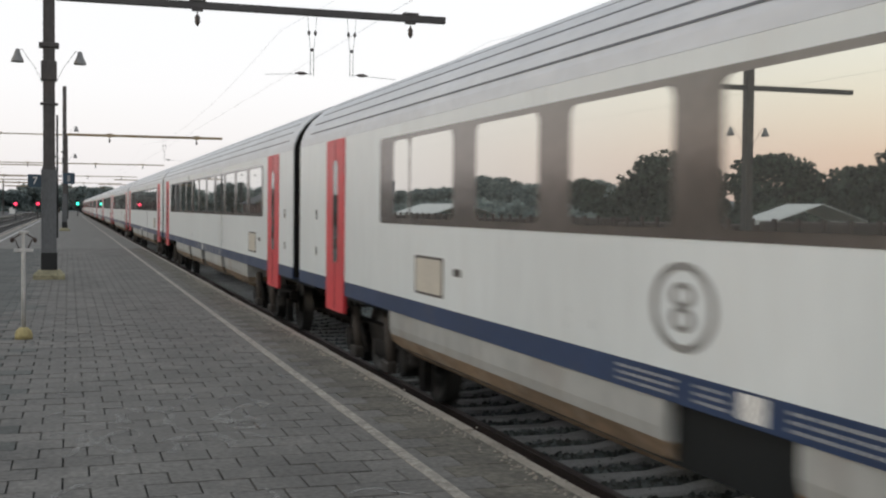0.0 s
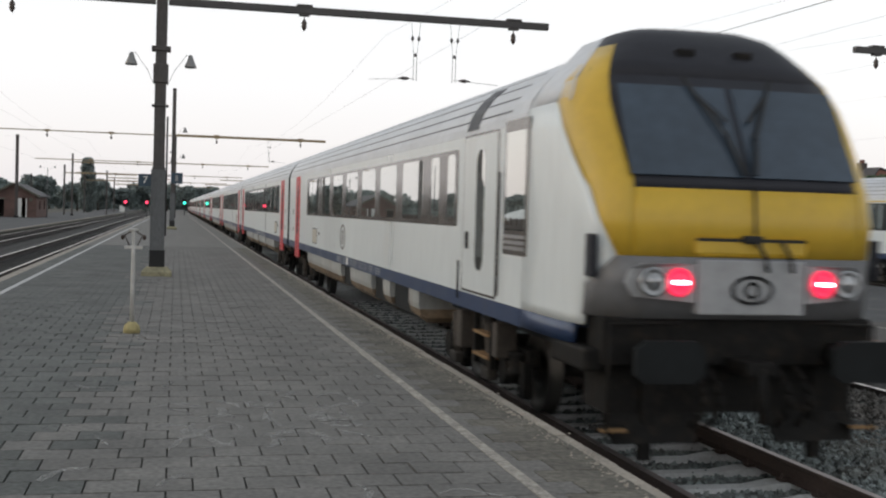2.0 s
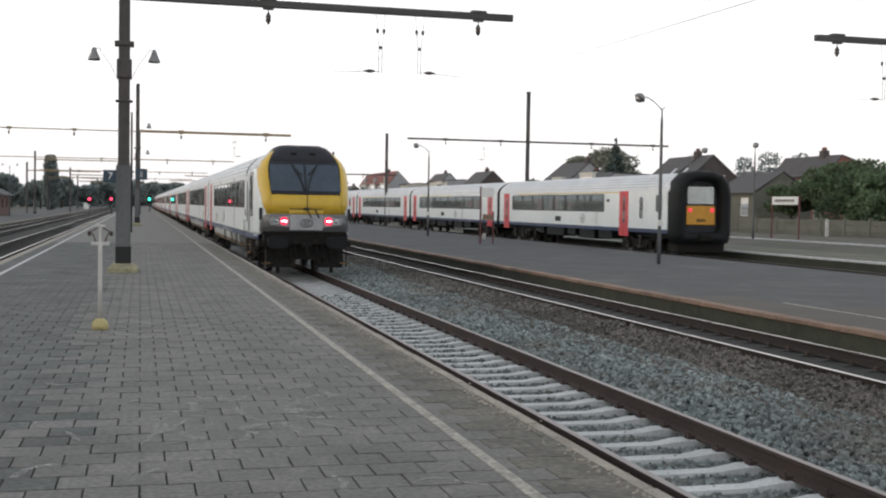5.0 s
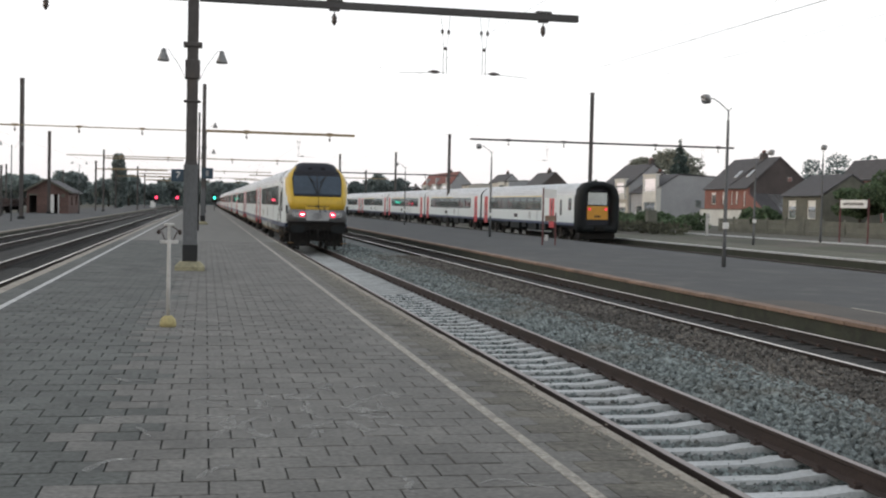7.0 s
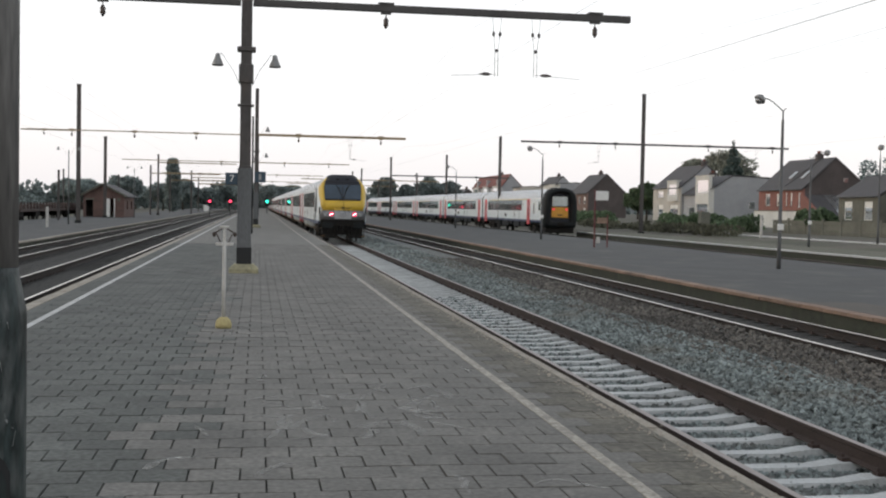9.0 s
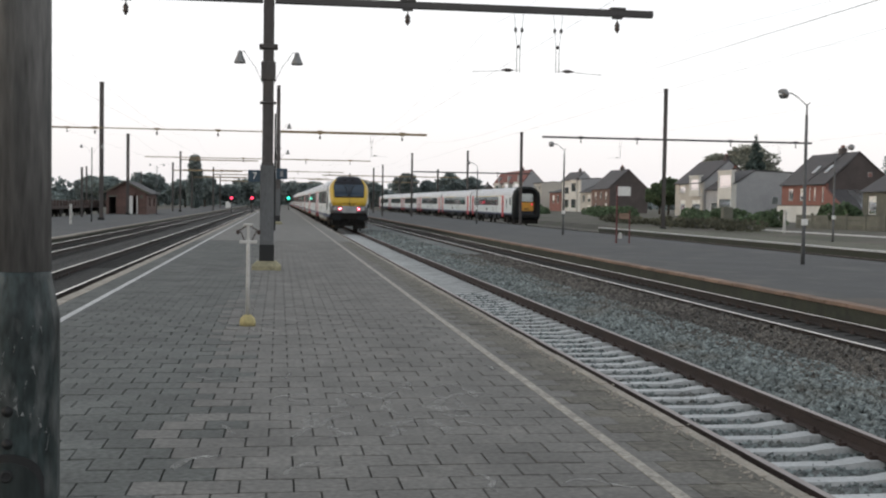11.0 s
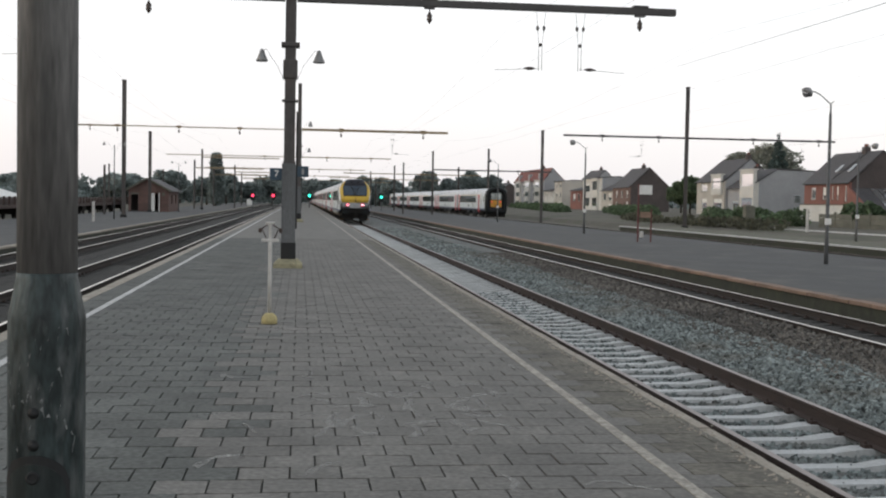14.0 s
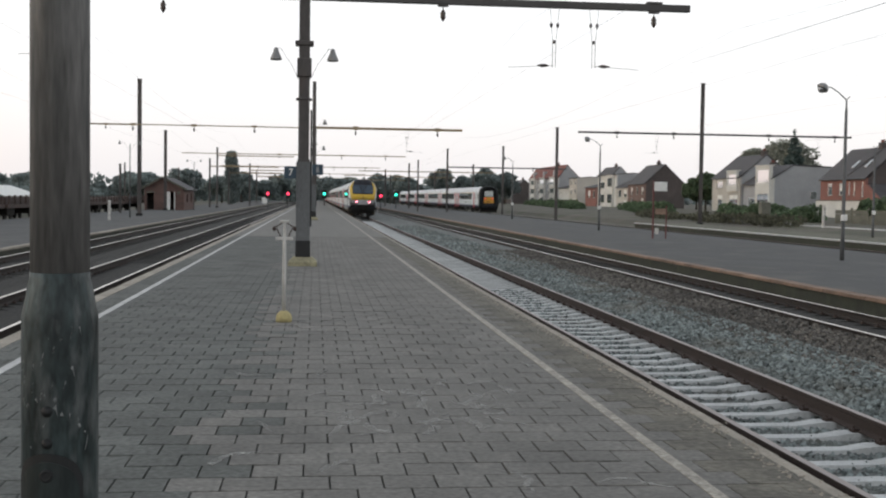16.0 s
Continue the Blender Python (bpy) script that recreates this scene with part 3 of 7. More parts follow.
def stones(name, label, x0, x1, y0, y1, n, zf, material, seed=1, r=(0.018, 0.042)):
    """Loose broken stones, each a small uneven solid."""
    rng = random.Random(seed)
    vs, fs = [], []
    octa = ((1, 0, 0), (-1, 0, 0), (0, 1, 0), (0, -1, 0), (0, 0, 1), (0, 0, -1))
    tri = ((0, 2, 4), (2, 1, 4), (1, 3, 4), (3, 0, 4), (2, 0, 5), (1, 2, 5), (3, 1, 5), (0, 3, 5))
    for _ in range(n):
        u = rng.random()
        y = y0 + (y1 - y0) * u ** 1.7
        x = rng.uniform(x0, x1)
        k, s = len(vs), rng.uniform(*r) * (1 + 0.9 * u)
        q = Euler((rng.uniform(0, 6), rng.uniform(0, 6), rng.uniform(0, 6))).to_matrix()
        z = zf(x, y) + s * 0.15
        for o in octa:
            p = q @ Vector(o) * s * rng.uniform(0.7, 1.25)
            vs.append((x + p.x, y + p.y, z + p.z))
        fs += [tuple(k + i for i in t) for t in tri]
    me = bpy.data.meshes.new(name)
    me.from_pydata(vs, [], fs)
    me.materials.append(material)
    return tagged(new(name, me), label, "ballast", kind="stuff")


ground()
platform_home()
platform_two = low_platform("platform_opposite", "low asphalt island platform with a rusty brick-coloured edge", 11.42, 22.15, -14, FAR, LOW, ORANGE_KERB)
part("painted_line", one_box(13.16, 13.24, -14, 21.7, LOW - 0.01, LOW + 0.007), WORN_WHITE, platform_two, "worn pale line ending on the asphalt")
part("asphalt_patch", one_box(13.3, 15.6, -14, 20.6, LOW - 0.01, LOW + 0.004), BROWN_ASPHALT, platform_two, "brownish patch of newer asphalt")
part("asphalt_patch", one_box(11.75, 13.1, -14, 23.5, LOW - 0.01, LOW + 0.004), BROWN_ASPHALT, platform_two, "brownish patch of newer asphalt")
platform_three = low_platform("platform_side", "low narrow weedy platform with a pale edge along the outer track", 27.0, 31.8, -14, 96, -0.265, SIDE_WHITE, None, WEEDY)
platform_siding = low_platform("platform_siding", "low grey platform with a broken pale edge", -22.6, -11.0, -14, FAR, -0.42, None, KERB)
track(TRACK_A, "railway track on pale concrete sleepers in grey ballast", DULLTOP, SLEEPER, BALLAST, pieces=(0, 58), bed_z=-0.80, web=RUST)
track(TRACK_B, "railway track in dark oily ballast along the island platform", RAILTOP, SLEEPER_DARK, BALLAST_DARK, pieces=(8, 40))
track(TRACK_C, "railway track with shining rails in dark oily ballast", RAILTOP, SLEEPER_DARK, BALLAST_DARK, pieces=(12, 40))
track(TRACK_D, "railway track in dark oily ballast along the low siding platform", RAILTOP, SLEEPER_DARK, BALLAST_DARK, pieces=(20, 40))
track(TRACK_E, "outer railway track in dark ballast between low platforms", DULLTOP, SLEEPER_DARK, BALLAST_DARK, pieces=(28, 50))


def shoulder(x, y):
    if x < 5.72:
        return -0.80 + 0.02 * noise.noise((x * 2, y * 2, 0))
    return -0.70 + 0.05 * math.sin((x - 5.9) * 1.2) + 0.03 * noise.noise((x, y, 3)) + max(0.0, x - 8.0) * 0.085


bm = B()
loft(bm, [[(x, y, -0.725 + 0.05 * math.sin((x - 5.9) * 1.2) + max(0.0, x - 8.0) * 0.085 if 5.8 < x < 9.12 else -0.86) for x in (5.75, 5.85, 6.3, 6.8, 7.3, 7.8, 8.3, 8.75, 9.11, 9.13)] for y in (-14, 20, 60, FAR)], closed=True)
solid("ballast_shoulder", bm, BALLAST, "grey ballast heaped between two tracks", "ballast", "stuff")
stones("ballast_stones", "loose grey broken stones between two tracks", 5.70, 7.75, 6.0, 40, 19000, shoulder, STONE, 1)
stones("ballast_stones", "grey broken stones farther along between two tracks", 5.70, 8.0, 38.0, 90, 7000, shoulder, STONE, 8, (0.035, 0.06))
stones("ballast_stones", "dark brown broken stones along the used track", 7.0, 9.14, 8.0, 50, 15000, shoulder, STONE_DARK, 5)
stones("ballast_stones", "loose grey broken stones between the sleepers", 3.7, 5.7, 5.0, 30, 9000, lambda x, y: -0.802, STONE, 2, (0.015, 0.034))

# ---- trains ----
HW = 1.40               # half width of a coach
L1, L2 = 26.2, 26.4     # coach pitch of the passing and of the other train
ROOF_ARC = ((1.40, 3.06), (1.385, 3.16), (1.33, 3.30), (1.22, 3.46), (1.05, 3.61), (0.82, 3.74), (0.55, 3.83), (0.28, 3.88), (0.0, 3.90))


def half_width(z):
    """Half width of the coach's outline at a height over the rails."""
    if z <= 3.06:
        return HW
    for (xa, za), (xb, zb) in zip(ROOF_ARC, ROOF_ARC[1:]):
        if za <= z <= zb:
            return xa + (xb - xa) * (z - za) / (zb - za)
    return 0.0


def rounded(y0, y1, z0, z1, r, n=4):
    """A rounded rectangle in the plane of a coach's side."""
    pts = []
    for cy, cz, a0 in ((y1 - r, z1 - r, 0), (y0 + r, z1 - r, 90), (y0 + r, z0 + r, 180), (y1 - r, z0 + r, 270)):
        for k in range(n + 1):
            a = radians(a0 + 90 * k / n)
            pts.append((cy + r * math.cos(a), cz + r * math.sin(a)))
    return pts


def plate(bm, side, x_in, x_out, outline):
    """A plate on the coach's side (side -1 or 1) with the given outline."""
    loft(bm, [[(side * x, y, z) for y, z in outline] for x in (x_in, x_out)])


def ring_plate(bm, side, x_in, x_out, outer, inner):
    for a, b in ((outer, inner),):
        n = len(a)
        oa = [[bm.verts.new((side * x, y, z)) for y, z in a] for x in (x_in, x_out)]
        ib = [[bm.verts.new((side * x, y, z)) for y, z in b] for x in (x_in, x_out)]
        for k in range(n):
            j = (k + 1) % n
            bm.faces.new((oa[0][k], oa[0][j], oa[1][j], oa[1][k]))
            bm.faces.new((oa[1][k], oa[1][j], ib[1][j], ib[1][k]))
            bm.faces.new((ib[1][k], ib[1][j], ib[0][j], ib[0][k]))


def bogie(coach, y):
    """A two-axle bogie with wheels, frame, springs and dampers."""
    bm = B()
    for sx in (-1, 1):
        box(bm, sx * 1.0 - 0.07, sx * 1.0 + 0.07, y - 1.75, y + 1.75, 0.52, 0.72, 0.02)
        box(bm, sx * 1.0 - 0.09, sx * 1.0 + 0.09, y - 0.45, y + 0.45, 0.34, 0.55, 0.03)
        for a in (-1.28, 1.28):
            rod(bm, (sx * 1.02, y + a, 0.46), (sx * 1.22, y + a, 0.46), 0.16, n=12)
            lathe(bm, [(0.12, 0.0), (0.12, 0.05), (0.09, 0.08), (0.12, 0.12), (0.09, 0.16), (0.12, 0.2), (0.12, 0.25)], 10, Matrix.Translation((sx * 1.12, y + a - 0.3, 0.45)))
            rod(bm, (sx * 1.16, y + a * 0.35, 0.35), (sx * 1.16, y + a * 0.75, 0.85), 0.035)
            box(bm, sx * 1.08 - 0.05, sx * 1.08 + 0.05, y + a - 0.55, y + a - 0.35, 0.22, 0.6)
    box(bm, -1.0, 1.0, y - 0.25, y + 0.25, 0.45, 0.7)
    bo = part("bogie", bm, GEAR, coach, "dark oily bogie frame with springs")
    for sx in (-1, 1):
        for a in (-0.8, 0.75):
            bm = B()
            rod(bm, (sx * 1.2, y + a, 0.38), (sx * 1.2, y + a + 0.14, 0.9), 0.06)
            box(bm, sx * 1.22 - 0.06, sx * 1.22 + 0.06, y + a - 0.12, y + a + 0.18, 0.28, 0.42, 0.02)
            part("damper", bm, GEAR_BROWN, bo, "dusty brown damper")
    for a in (-1.28, 1.28):
        bm = B()
        for sx in (-1, 1):
            m = Matrix.Translation((sx * 0.69, 0, 0)) @ Euler((0, radians(90) * sx, 0)).to_matrix().to_4x4()
            lathe(bm, [(0.10, -0.03), (0.49, -0.03), (0.49, 0.005), (0.46, 0.012), (0.46, 0.125), (0.41, 0.13), (0.37, 0.09), (0.16, 0.08), (0.13, 0.14), (0.10, 0.15)], 28, m)
        rod(bm, (-0.66, 0, 0), (0.66, 0, 0), 0.08)
        w = part("wheelset", bm, WHEEL, bo, "steel wheels on an axle")
        w.location = (0, y + a, 0.46)
    return bo


def windows_side(coach, side, y0, y1, panes, glass=GLASS, band_mat=None):
    """The dark window band of one side with its flush panes."""
    bm = B()
    plate(bm, side, HW - 0.02, HW + 0.006, rounded(y0, y1, 2.0, 2.93, 0.07))
    band = part("window_band", bm, band_mat or BANDGREY, coach, "dark window band")
    for a, b in panes:
        bm = B()
        plate(bm, side, HW, HW + 0.010, rounded(a, b, 2.06, 2.88, 0.09))
        part("pane", bm, glass, band, "reflecting tinted window pane", recalc=True)


def red_door(coach, side, y0, y1):
    bm = B()
    plate(bm, side, HW - 0.03, HW + 0.012, rounded(y0, y1, 0.82, 3.05, 0.03, 2))
    d = part("door", bm, RED, coach, "red entrance door")
    mid = (y0 + y1) / 2
    bm = B()
    plate(bm, side, HW, HW + 0.016, rounded(mid - 0.16, mid + 0.10, 1.45, 2.78, 0.09))
    part("door_window", bm, GLASS_DARK, d, "narrow dark door window")
    bm = B()
    plate(bm, side, HW, HW + 0.016, [(mid - 0.008, 0.85), (mid + 0.008, 0.85), (mid + 0.008, 3.03), (mid - 0.008, 3.03)])
    part("door_seam", bm, BLACK, d)


def shell(coach, y0, y1, roof_mat, body_mat, grooves=True, skirt=True, gaps=()):
    """Body sides, roof, stripe and skirt between two ends."""
    bm = B()
    loft(bm, [[(-HW, y, 1.235), (-HW, y, 3.06), (HW, y, 3.06), (HW, y, 1.235)] for y in (y0, y1)])
    part("body", bm, body_mat, coach, "dusty white painted body side")
    arc = [(-x, z) for x, z in ROOF_ARC] + [(x, z) for x, z in ROOF_ARC[-2::-1]]
    bm = B()
    loft(bm, [[(x, y, z + 0.002) for x, z in arc] for y in (y0, y1)], smooth=False)
    roof = part("roof", bm, roof_mat, coach, "dull grey ribbed roof")
    if grooves:
        bm = B()
        for zz in (3.22, 3.36, 3.50, 3.63, 3.74):
            for sx in (-1, 1):
                a, b = half_width(zz), half_width(zz + 0.018)
                loft(bm, [[(sx * (a + 0.006), y, zz), (sx * (b + 0.006), y, zz + 0.018), (sx * (b - 0.02), y, zz + 0.018), (sx * (a - 0.02), y, zz)] for y in (y0 + 0.6, y1 - 0.6)])
        part("roof_rib", bm, ROOF_GROOVE, roof, "dark seams along the roof")
    bm = B()
    box(bm, -HW - 0.004, HW + 0.004, y0, y1, 1.055, 1.235)
    part("blue_stripe", bm, BLUE, coach, "dark blue stripe along the sole bar")
    if skirt:
        runs, y = [], y0 + 4.9
        for a, b in gaps:
            runs.append((y, a))
            y = b
        runs.append((y, y1 - 5.1))
        for a, b in runs:
            if b - a > 0.2:
                bm = B()
                loft(bm, [[(-1.372, y, 0.80), (-1.388, y, 0.88), (-1.39, y, 1.055), (1.39, y, 1.055), (1.388, y, 0.88), (1.372, y, 0.80)] for y in (a, b)])
                sk = part("skirt", bm, SKIRT, coach, "grimy grey skirt panel")
                bm = B()
                loft(bm, [[(-1.18 - u, y, 0.58 + u), (-1.30 - u * 0.5, y, 0.67 + u * 0.5), (-1.371, y, 0.80), (1.371, y, 0.80), (1.30 + u * 0.5, y, 0.67 + u * 0.5), (1.18 + u, y, 0.58 + u)] for y, u in ((a, 0.10), (a + 0.1, 0.03), (a + 0.3, 0), (b - 0.3, 0), (b - 0.1, 0.03), (b, 0.10))])
                part("skirt_foot", bm, SKIRT_FOOT, sk, "inward curved foot, brown with brake dust")
        # wide black block stands in for the shade inside the skirt openings
        bm = B()
        box(bm, -1.3, 1.3, y0 + 5.2, y1 - 5.4, 0.66, 1.05)
        box(bm, -0.9, 0.9, y0 + 0.3, y1 - 0.3, 0.85, 1.06)
        part("underframe", bm, RUBBER_SHADE, coach, "underframe block, black for the shade in the skirt openings")


def coupling_end(coach, y, out):
    """Gangway bellows, buffers and hoses at a coupled end; out is the way that they point."""
    bm = B()
    arc = [(-1.12, 0.98), (-1.2, 1.4), (-1.22, 2.9), (-1.05, 3.45), (-0.7, 3.72), (0, 3.80), (0.7, 3.72), (1.05, 3.45), (1.22, 2.9), (1.2, 1.4), (1.12, 0.98)]
    loft(bm, [[(x * k, y + out * d, z) for x, z in arc] for d, k in ((-0.02, 1.0), (0.1, 0.93), (0.18, 1.0), (0.24, 0.93))])
    part("gangway", bm, RUBBER_SHADE, coach, "black rubber gangway bellows")
    # added dark plate over the white end, giving the coach gap its shade
    bm = B()
    outline = [(-1.385, 1.07)] + [(-x * 0.99, z * 0.995) for x, z in ROOF_ARC] + [(x * 0.99, z * 0.995) for x, z in ROOF_ARC[-2::-1]] + [(1.385, 1.07)]
    loft(bm, [[(x, y + out * d, z) for x, z in outline] for d in (-0.01, 0.006)])
    part("end_wall", bm, GEAR, coach, "dark plate added for the shade between coaches")
    for sx in (-1, 1):
        bm = B()
        rod(bm, (sx * 0.87, y - out * 0.3, 1.0), (sx * 0.87, y + out * 0.16, 1.0), 0.09, n=10)
        rod(bm, (sx * 0.87, y + out * 0.13, 1.0), (sx * 0.87, y + out * 0.18, 1.0), 0.22, n=12)
        part("buffer", bm, GEAR, coach, "black buffer")
        bm = B()
        rod(bm, (sx * 0.5, y, 0.9), (sx * 0.45, y + out * 0.2, 0.42), 0.03)
        part("brake_hose", bm, GEAR, coach, "black brake hose")


def emblem(coach, side, y, z, r):
    """A plain oval ring with a rounded sign inside, a shape without letters."""
    bm = B()
    oval = lambda ry, rz: [(y + ry * math.cos(2 * math.pi * k / 36), z + rz * math.sin(2 * math.pi * k / 36)) for k in range(36)]
    ring_plate(bm, side, HW - 0.004, HW + 0.006, oval(r * 1.4, r), oval(r * 1.15, r * 0.82))
    for dz in (-0.26, 0.26):
        c = lambda k: [(y + k * r * 0.52 * math.cos(2 * math.pi * i / 20), z + dz * r + k * r * 0.30 * math.sin(2 * math.pi * i / 20)) for i in range(20)]
        ring_plate(bm, side, HW - 0.004, HW + 0.006, c(1.0), c(0.55))
    part("emblem", bm, EMBLEM, coach, "grey oval emblem on the white side")


def small_marks(coach, side, y, seed):
    """Stencilled data panels on the blue stripe, shown as bars."""
    rng = random.Random(seed)
    for a, w in ((y, 0.72), (y - 0.95, 0.3), (y - 1.85, 0.9), (y - 3.0, 0.42), (y - 3.6, 0.3), (y - 4.15, 0.4), (y - 4.8, 0.5)):
        bm = B()
        for row in range(3):
            b = a
            while b > a - w:
                c = rng.uniform(0.015, 0.07)
                plate(bm, side, HW, HW + 0.007, [(b - c, 1.092 + row * 0.043), (b, 1.092 + row * 0.043), (b, 1.110 + row * 0.043), (b - c, 1.110 + row * 0.043)])
                b -= c + 0.025
        tagged(part("data_mark", bm, PANELGREY, coach, "small whitish data marks"), kind="stuff")
    bm = B()
    plate(bm, side, HW, HW + 0.007, [(y - 1.65, 1.08), (y - 1.4, 1.08), (y - 1.4, 1.22), (y - 1.65, 1.22)])
    part("data_plate", bm, WHITE, coach, "small white data plate")


def coach_details(coach, side, hatch_y, y0):
    bm = B()
    plate(bm, side, HW - 0.02, HW + 0.004, rounded(hatch_y, hatch_y + 0.92, 1.32, 1.70, 0.03, 2))
    h = part("hatch", bm, BANDGREY, coach, "dark edged service hatch")
    bm = B()
    plate(bm, side, HW, HW + 0.008, rounded(hatch_y + 0.05, hatch_y + 0.87, 1.345, 1.675, 0.03, 2))
    part("hatch_cover", bm, BEIGE, h, "beige service hatch cover")
    for y, z, w, hh in ((hatch_y - 0.5, 1.55, 0.2, 0.07), (y0 + 0.35, 1.5, 0.07, 0.12), (y0 + 0.35, 2.0, 0.07, 0.14), (hatch_y + 2.1, 2.1, 0.16, 0.26)):
        bm = B()
        plate(bm, side, HW - 0.01, HW + 0.006, rounded(y, y + w, z, z + hh, 0.02, 2))
        part("socket_plate", bm, BANDGREY, coach, "small dark socket plate")


PANES_CAB = [(20.05, 20.62), (18.62, 19.98), (16.62, 18.0), (14.62, 16.05), (12.62, 14.08), (10.65, 12.1), (8.7, 10.15), (6.75, 8.2), (5.72, 6.2), (4.85, 5.25)]


def driving_coach():
    c = thing("driving_coach", "white driving coach, yellow cab front, red tail lights lit", "train coach", TRACK_A, -8.6, RAIL_Z, group="coaches of the passing train")
    shell(c, 2.0, L1 - 0.28, ROOF, BODY, gaps=((7.6, 9.15), (9.75, 10.95), (13.4, 14.7)))
    for side in (-1, 1):
        windows_side(c, side, 4.72, 21.2, PANES_CAB)
        red_door(c, side, 22.95, 23.98)
        emblem(c, side, 14.5, 1.61, 0.26)
        small_marks(c, side, 15.3, 4)
        coach_details(c, side, 18.9, 24.3)
        # crew door with a tall oval window, and the cab side window
        bm = B()
        plate(bm, side, HW - 0.03, HW + 0.004, rounded(2.92, 4.42, 1.25, 3.07, 0.05))
        frame_p = part("crew_door", bm, BANDGREY, c, "white crew door in a dark surround")
        bm = B()
        plate(bm, side, HW, HW + 0.010, rounded(2.96, 4.38, 1.28, 3.04, 0.05))
        part("door_leaf", bm, BODY, frame_p)
        bm = B()
        plate(bm, side, HW, HW + 0.014, rounded(3.44, 3.80, 1.52, 2.88, 0.17, 6))
        part("door_window", bm, GLASS, frame_p, "tall oval door window")
        bm = B()
        plate(bm, side, HW, HW + 0.03, rounded(4.12, 4.2, 1.75, 1.95, 0.02, 2))
        part("door_handle", bm, GEAR, frame_p)
        for yy, za, zb in ((4.5, 1.15, 1.6), (2.78, 1.3, 2.6)):
            bm = B()
            rod(bm, (side * (HW + 0.03), yy, za), (side * (HW + 0.03), yy, zb), 0.012)
            part("grab_rail", bm, GEAR, c, "thin grab rail")
        bm = B()
        plate(bm, side, HW - 0.02, HW + 0.006, rounded(1.85, 2.68, 1.75, 3.12, 0.03, 2))
        w = part("cab_side_window", bm, BANDGREY, c, "cab side window with a dark frame")
        bm = B()
        plate(bm, side, HW, HW + 0.012, rounded(1.92, 2.61, 2.0, 3.0, 0.03, 2))
        part("pane", bm, GLASS, w)
        bm = B()
        for zz in (1.80, 1.86, 1.92):
            plate(bm, side, HW, HW + 0.014, rounded(1.9, 2.63, zz, zz + 0.035, 0.01, 1))
        part("louvre", bm, LOGO, w, "pale ventilation louvre")
        # steps below the crew door
        bm = B()
        for zz in (0.55, 0.8):
            box(bm, side * 1.22 - 0.13, side * 1.22 + 0.13, 3.35, 4.0, zz, zz + 0.03)
        st = part("steps", bm, STEP_Y, c, "ochre edged crew steps")
        for yy in (3.33, 4.0):
            part("step_frame", one_box(side * 1.3 - 0.03, side * 1.3 + 0.03, yy - 0.03, yy + 0.03, 0.45, 1.08), GEAR, st)
        part("gear_box", one_box(side * 1.25 - 0.12, side * 1.25 + 0.12, 2.95, 3.12, 0.62, 1.0, bevel=0.02), GEAR_BROWN, c)
        part("gear_box", one_box(side * 1.25 - 0.12, side * 1.25 + 0.12, 4.5, 4.75, 0.55, 1.0, bevel=0.02), GEAR_BROWN, c)
    # dark vent on the roof behind the cab
    for sx in (-1, 1):
        bm = B()
        loft(bm, [[(sx * (half_width(z) + 0.012), y, z) for z in (3.12, 3.3, 3.46, 3.6)] + [(sx * (half_width(z) - 0.03), y, z) for z in (3.6, 3.46, 3.3, 3.12)] for y in (3.85, 4.35)])
        part("roof_vent", bm, CABDARK, c, "dark roof vent behind the cab")
    bogie(c, 3.9 + 0.6)
    bogie(c, L1 - 4.0)
    coupling_end(c, L1 - 0.28, 1)
    cab_front(c)
    return c


# outline of the cab front at heights over the rails: set-back from the tail, half width there
CAB = ((1.06, 0.16, 1.29), (1.235, 0.12, 1.30), (1.33, 0.10, 1.30), (1.60, 0.05, 1.31), (1.85, 0.0, 1.32), (2.15, 0.0, 1.32), (2.42, 0.04, 1.30), (2.50, 0.08, 1.29), (2.70, 0.20, 1.30), (2.95, 0.34, 1.29), (3.20, 0.49, 1.26),
       (3.42, 0.63, 1.19), (3.58, 0.76, 1.07), (3.74, 0.90, 0.92), (3.86, 1.05, 0.80), (3.935, 1.22, 0.62), (3.95, 1.7, 0.45))


def cab_columns(z, sb, fw):
    """The cab's outline at one height, from the side wall round the corner to the middle of the front."""
    h = max(half_width(min(z, 3.9)), fw + 0.02)
    k = min(1.0, fw / 1.1)
    return [(h, max(2.0, sb + 1.0)), (h, sb + 0.95), (h - 0.012 * k, sb + 0.70), (h - (h - fw) * 0.5, sb + 0.44), (fw - 0.045 * k, sb + 0.23), (fw - 0.16 * k, sb + 0.10), (fw - 0.34 * k, sb + 0.03), (fw * 0.35, sb), (0.0, sb)]


# where the yellow begins behind the corner and where it ends at the windscreen, as steps round the outline, row by row of CAB
YELLOW_FROM = (3.5, 3.5, 3.5, 3.5, 5.0, 4.0, 3.4, 3.1, 2.75, 2.35, 2.05, 2.0, 2.05, 2.3)
YELLOW_TO = (5.6, 5.6, 5.6, 5.6, 5.6, 5.6, 5.6, 5.6, 5.5, 5.3, 5.1, 4.9, 4.6, 4.3)


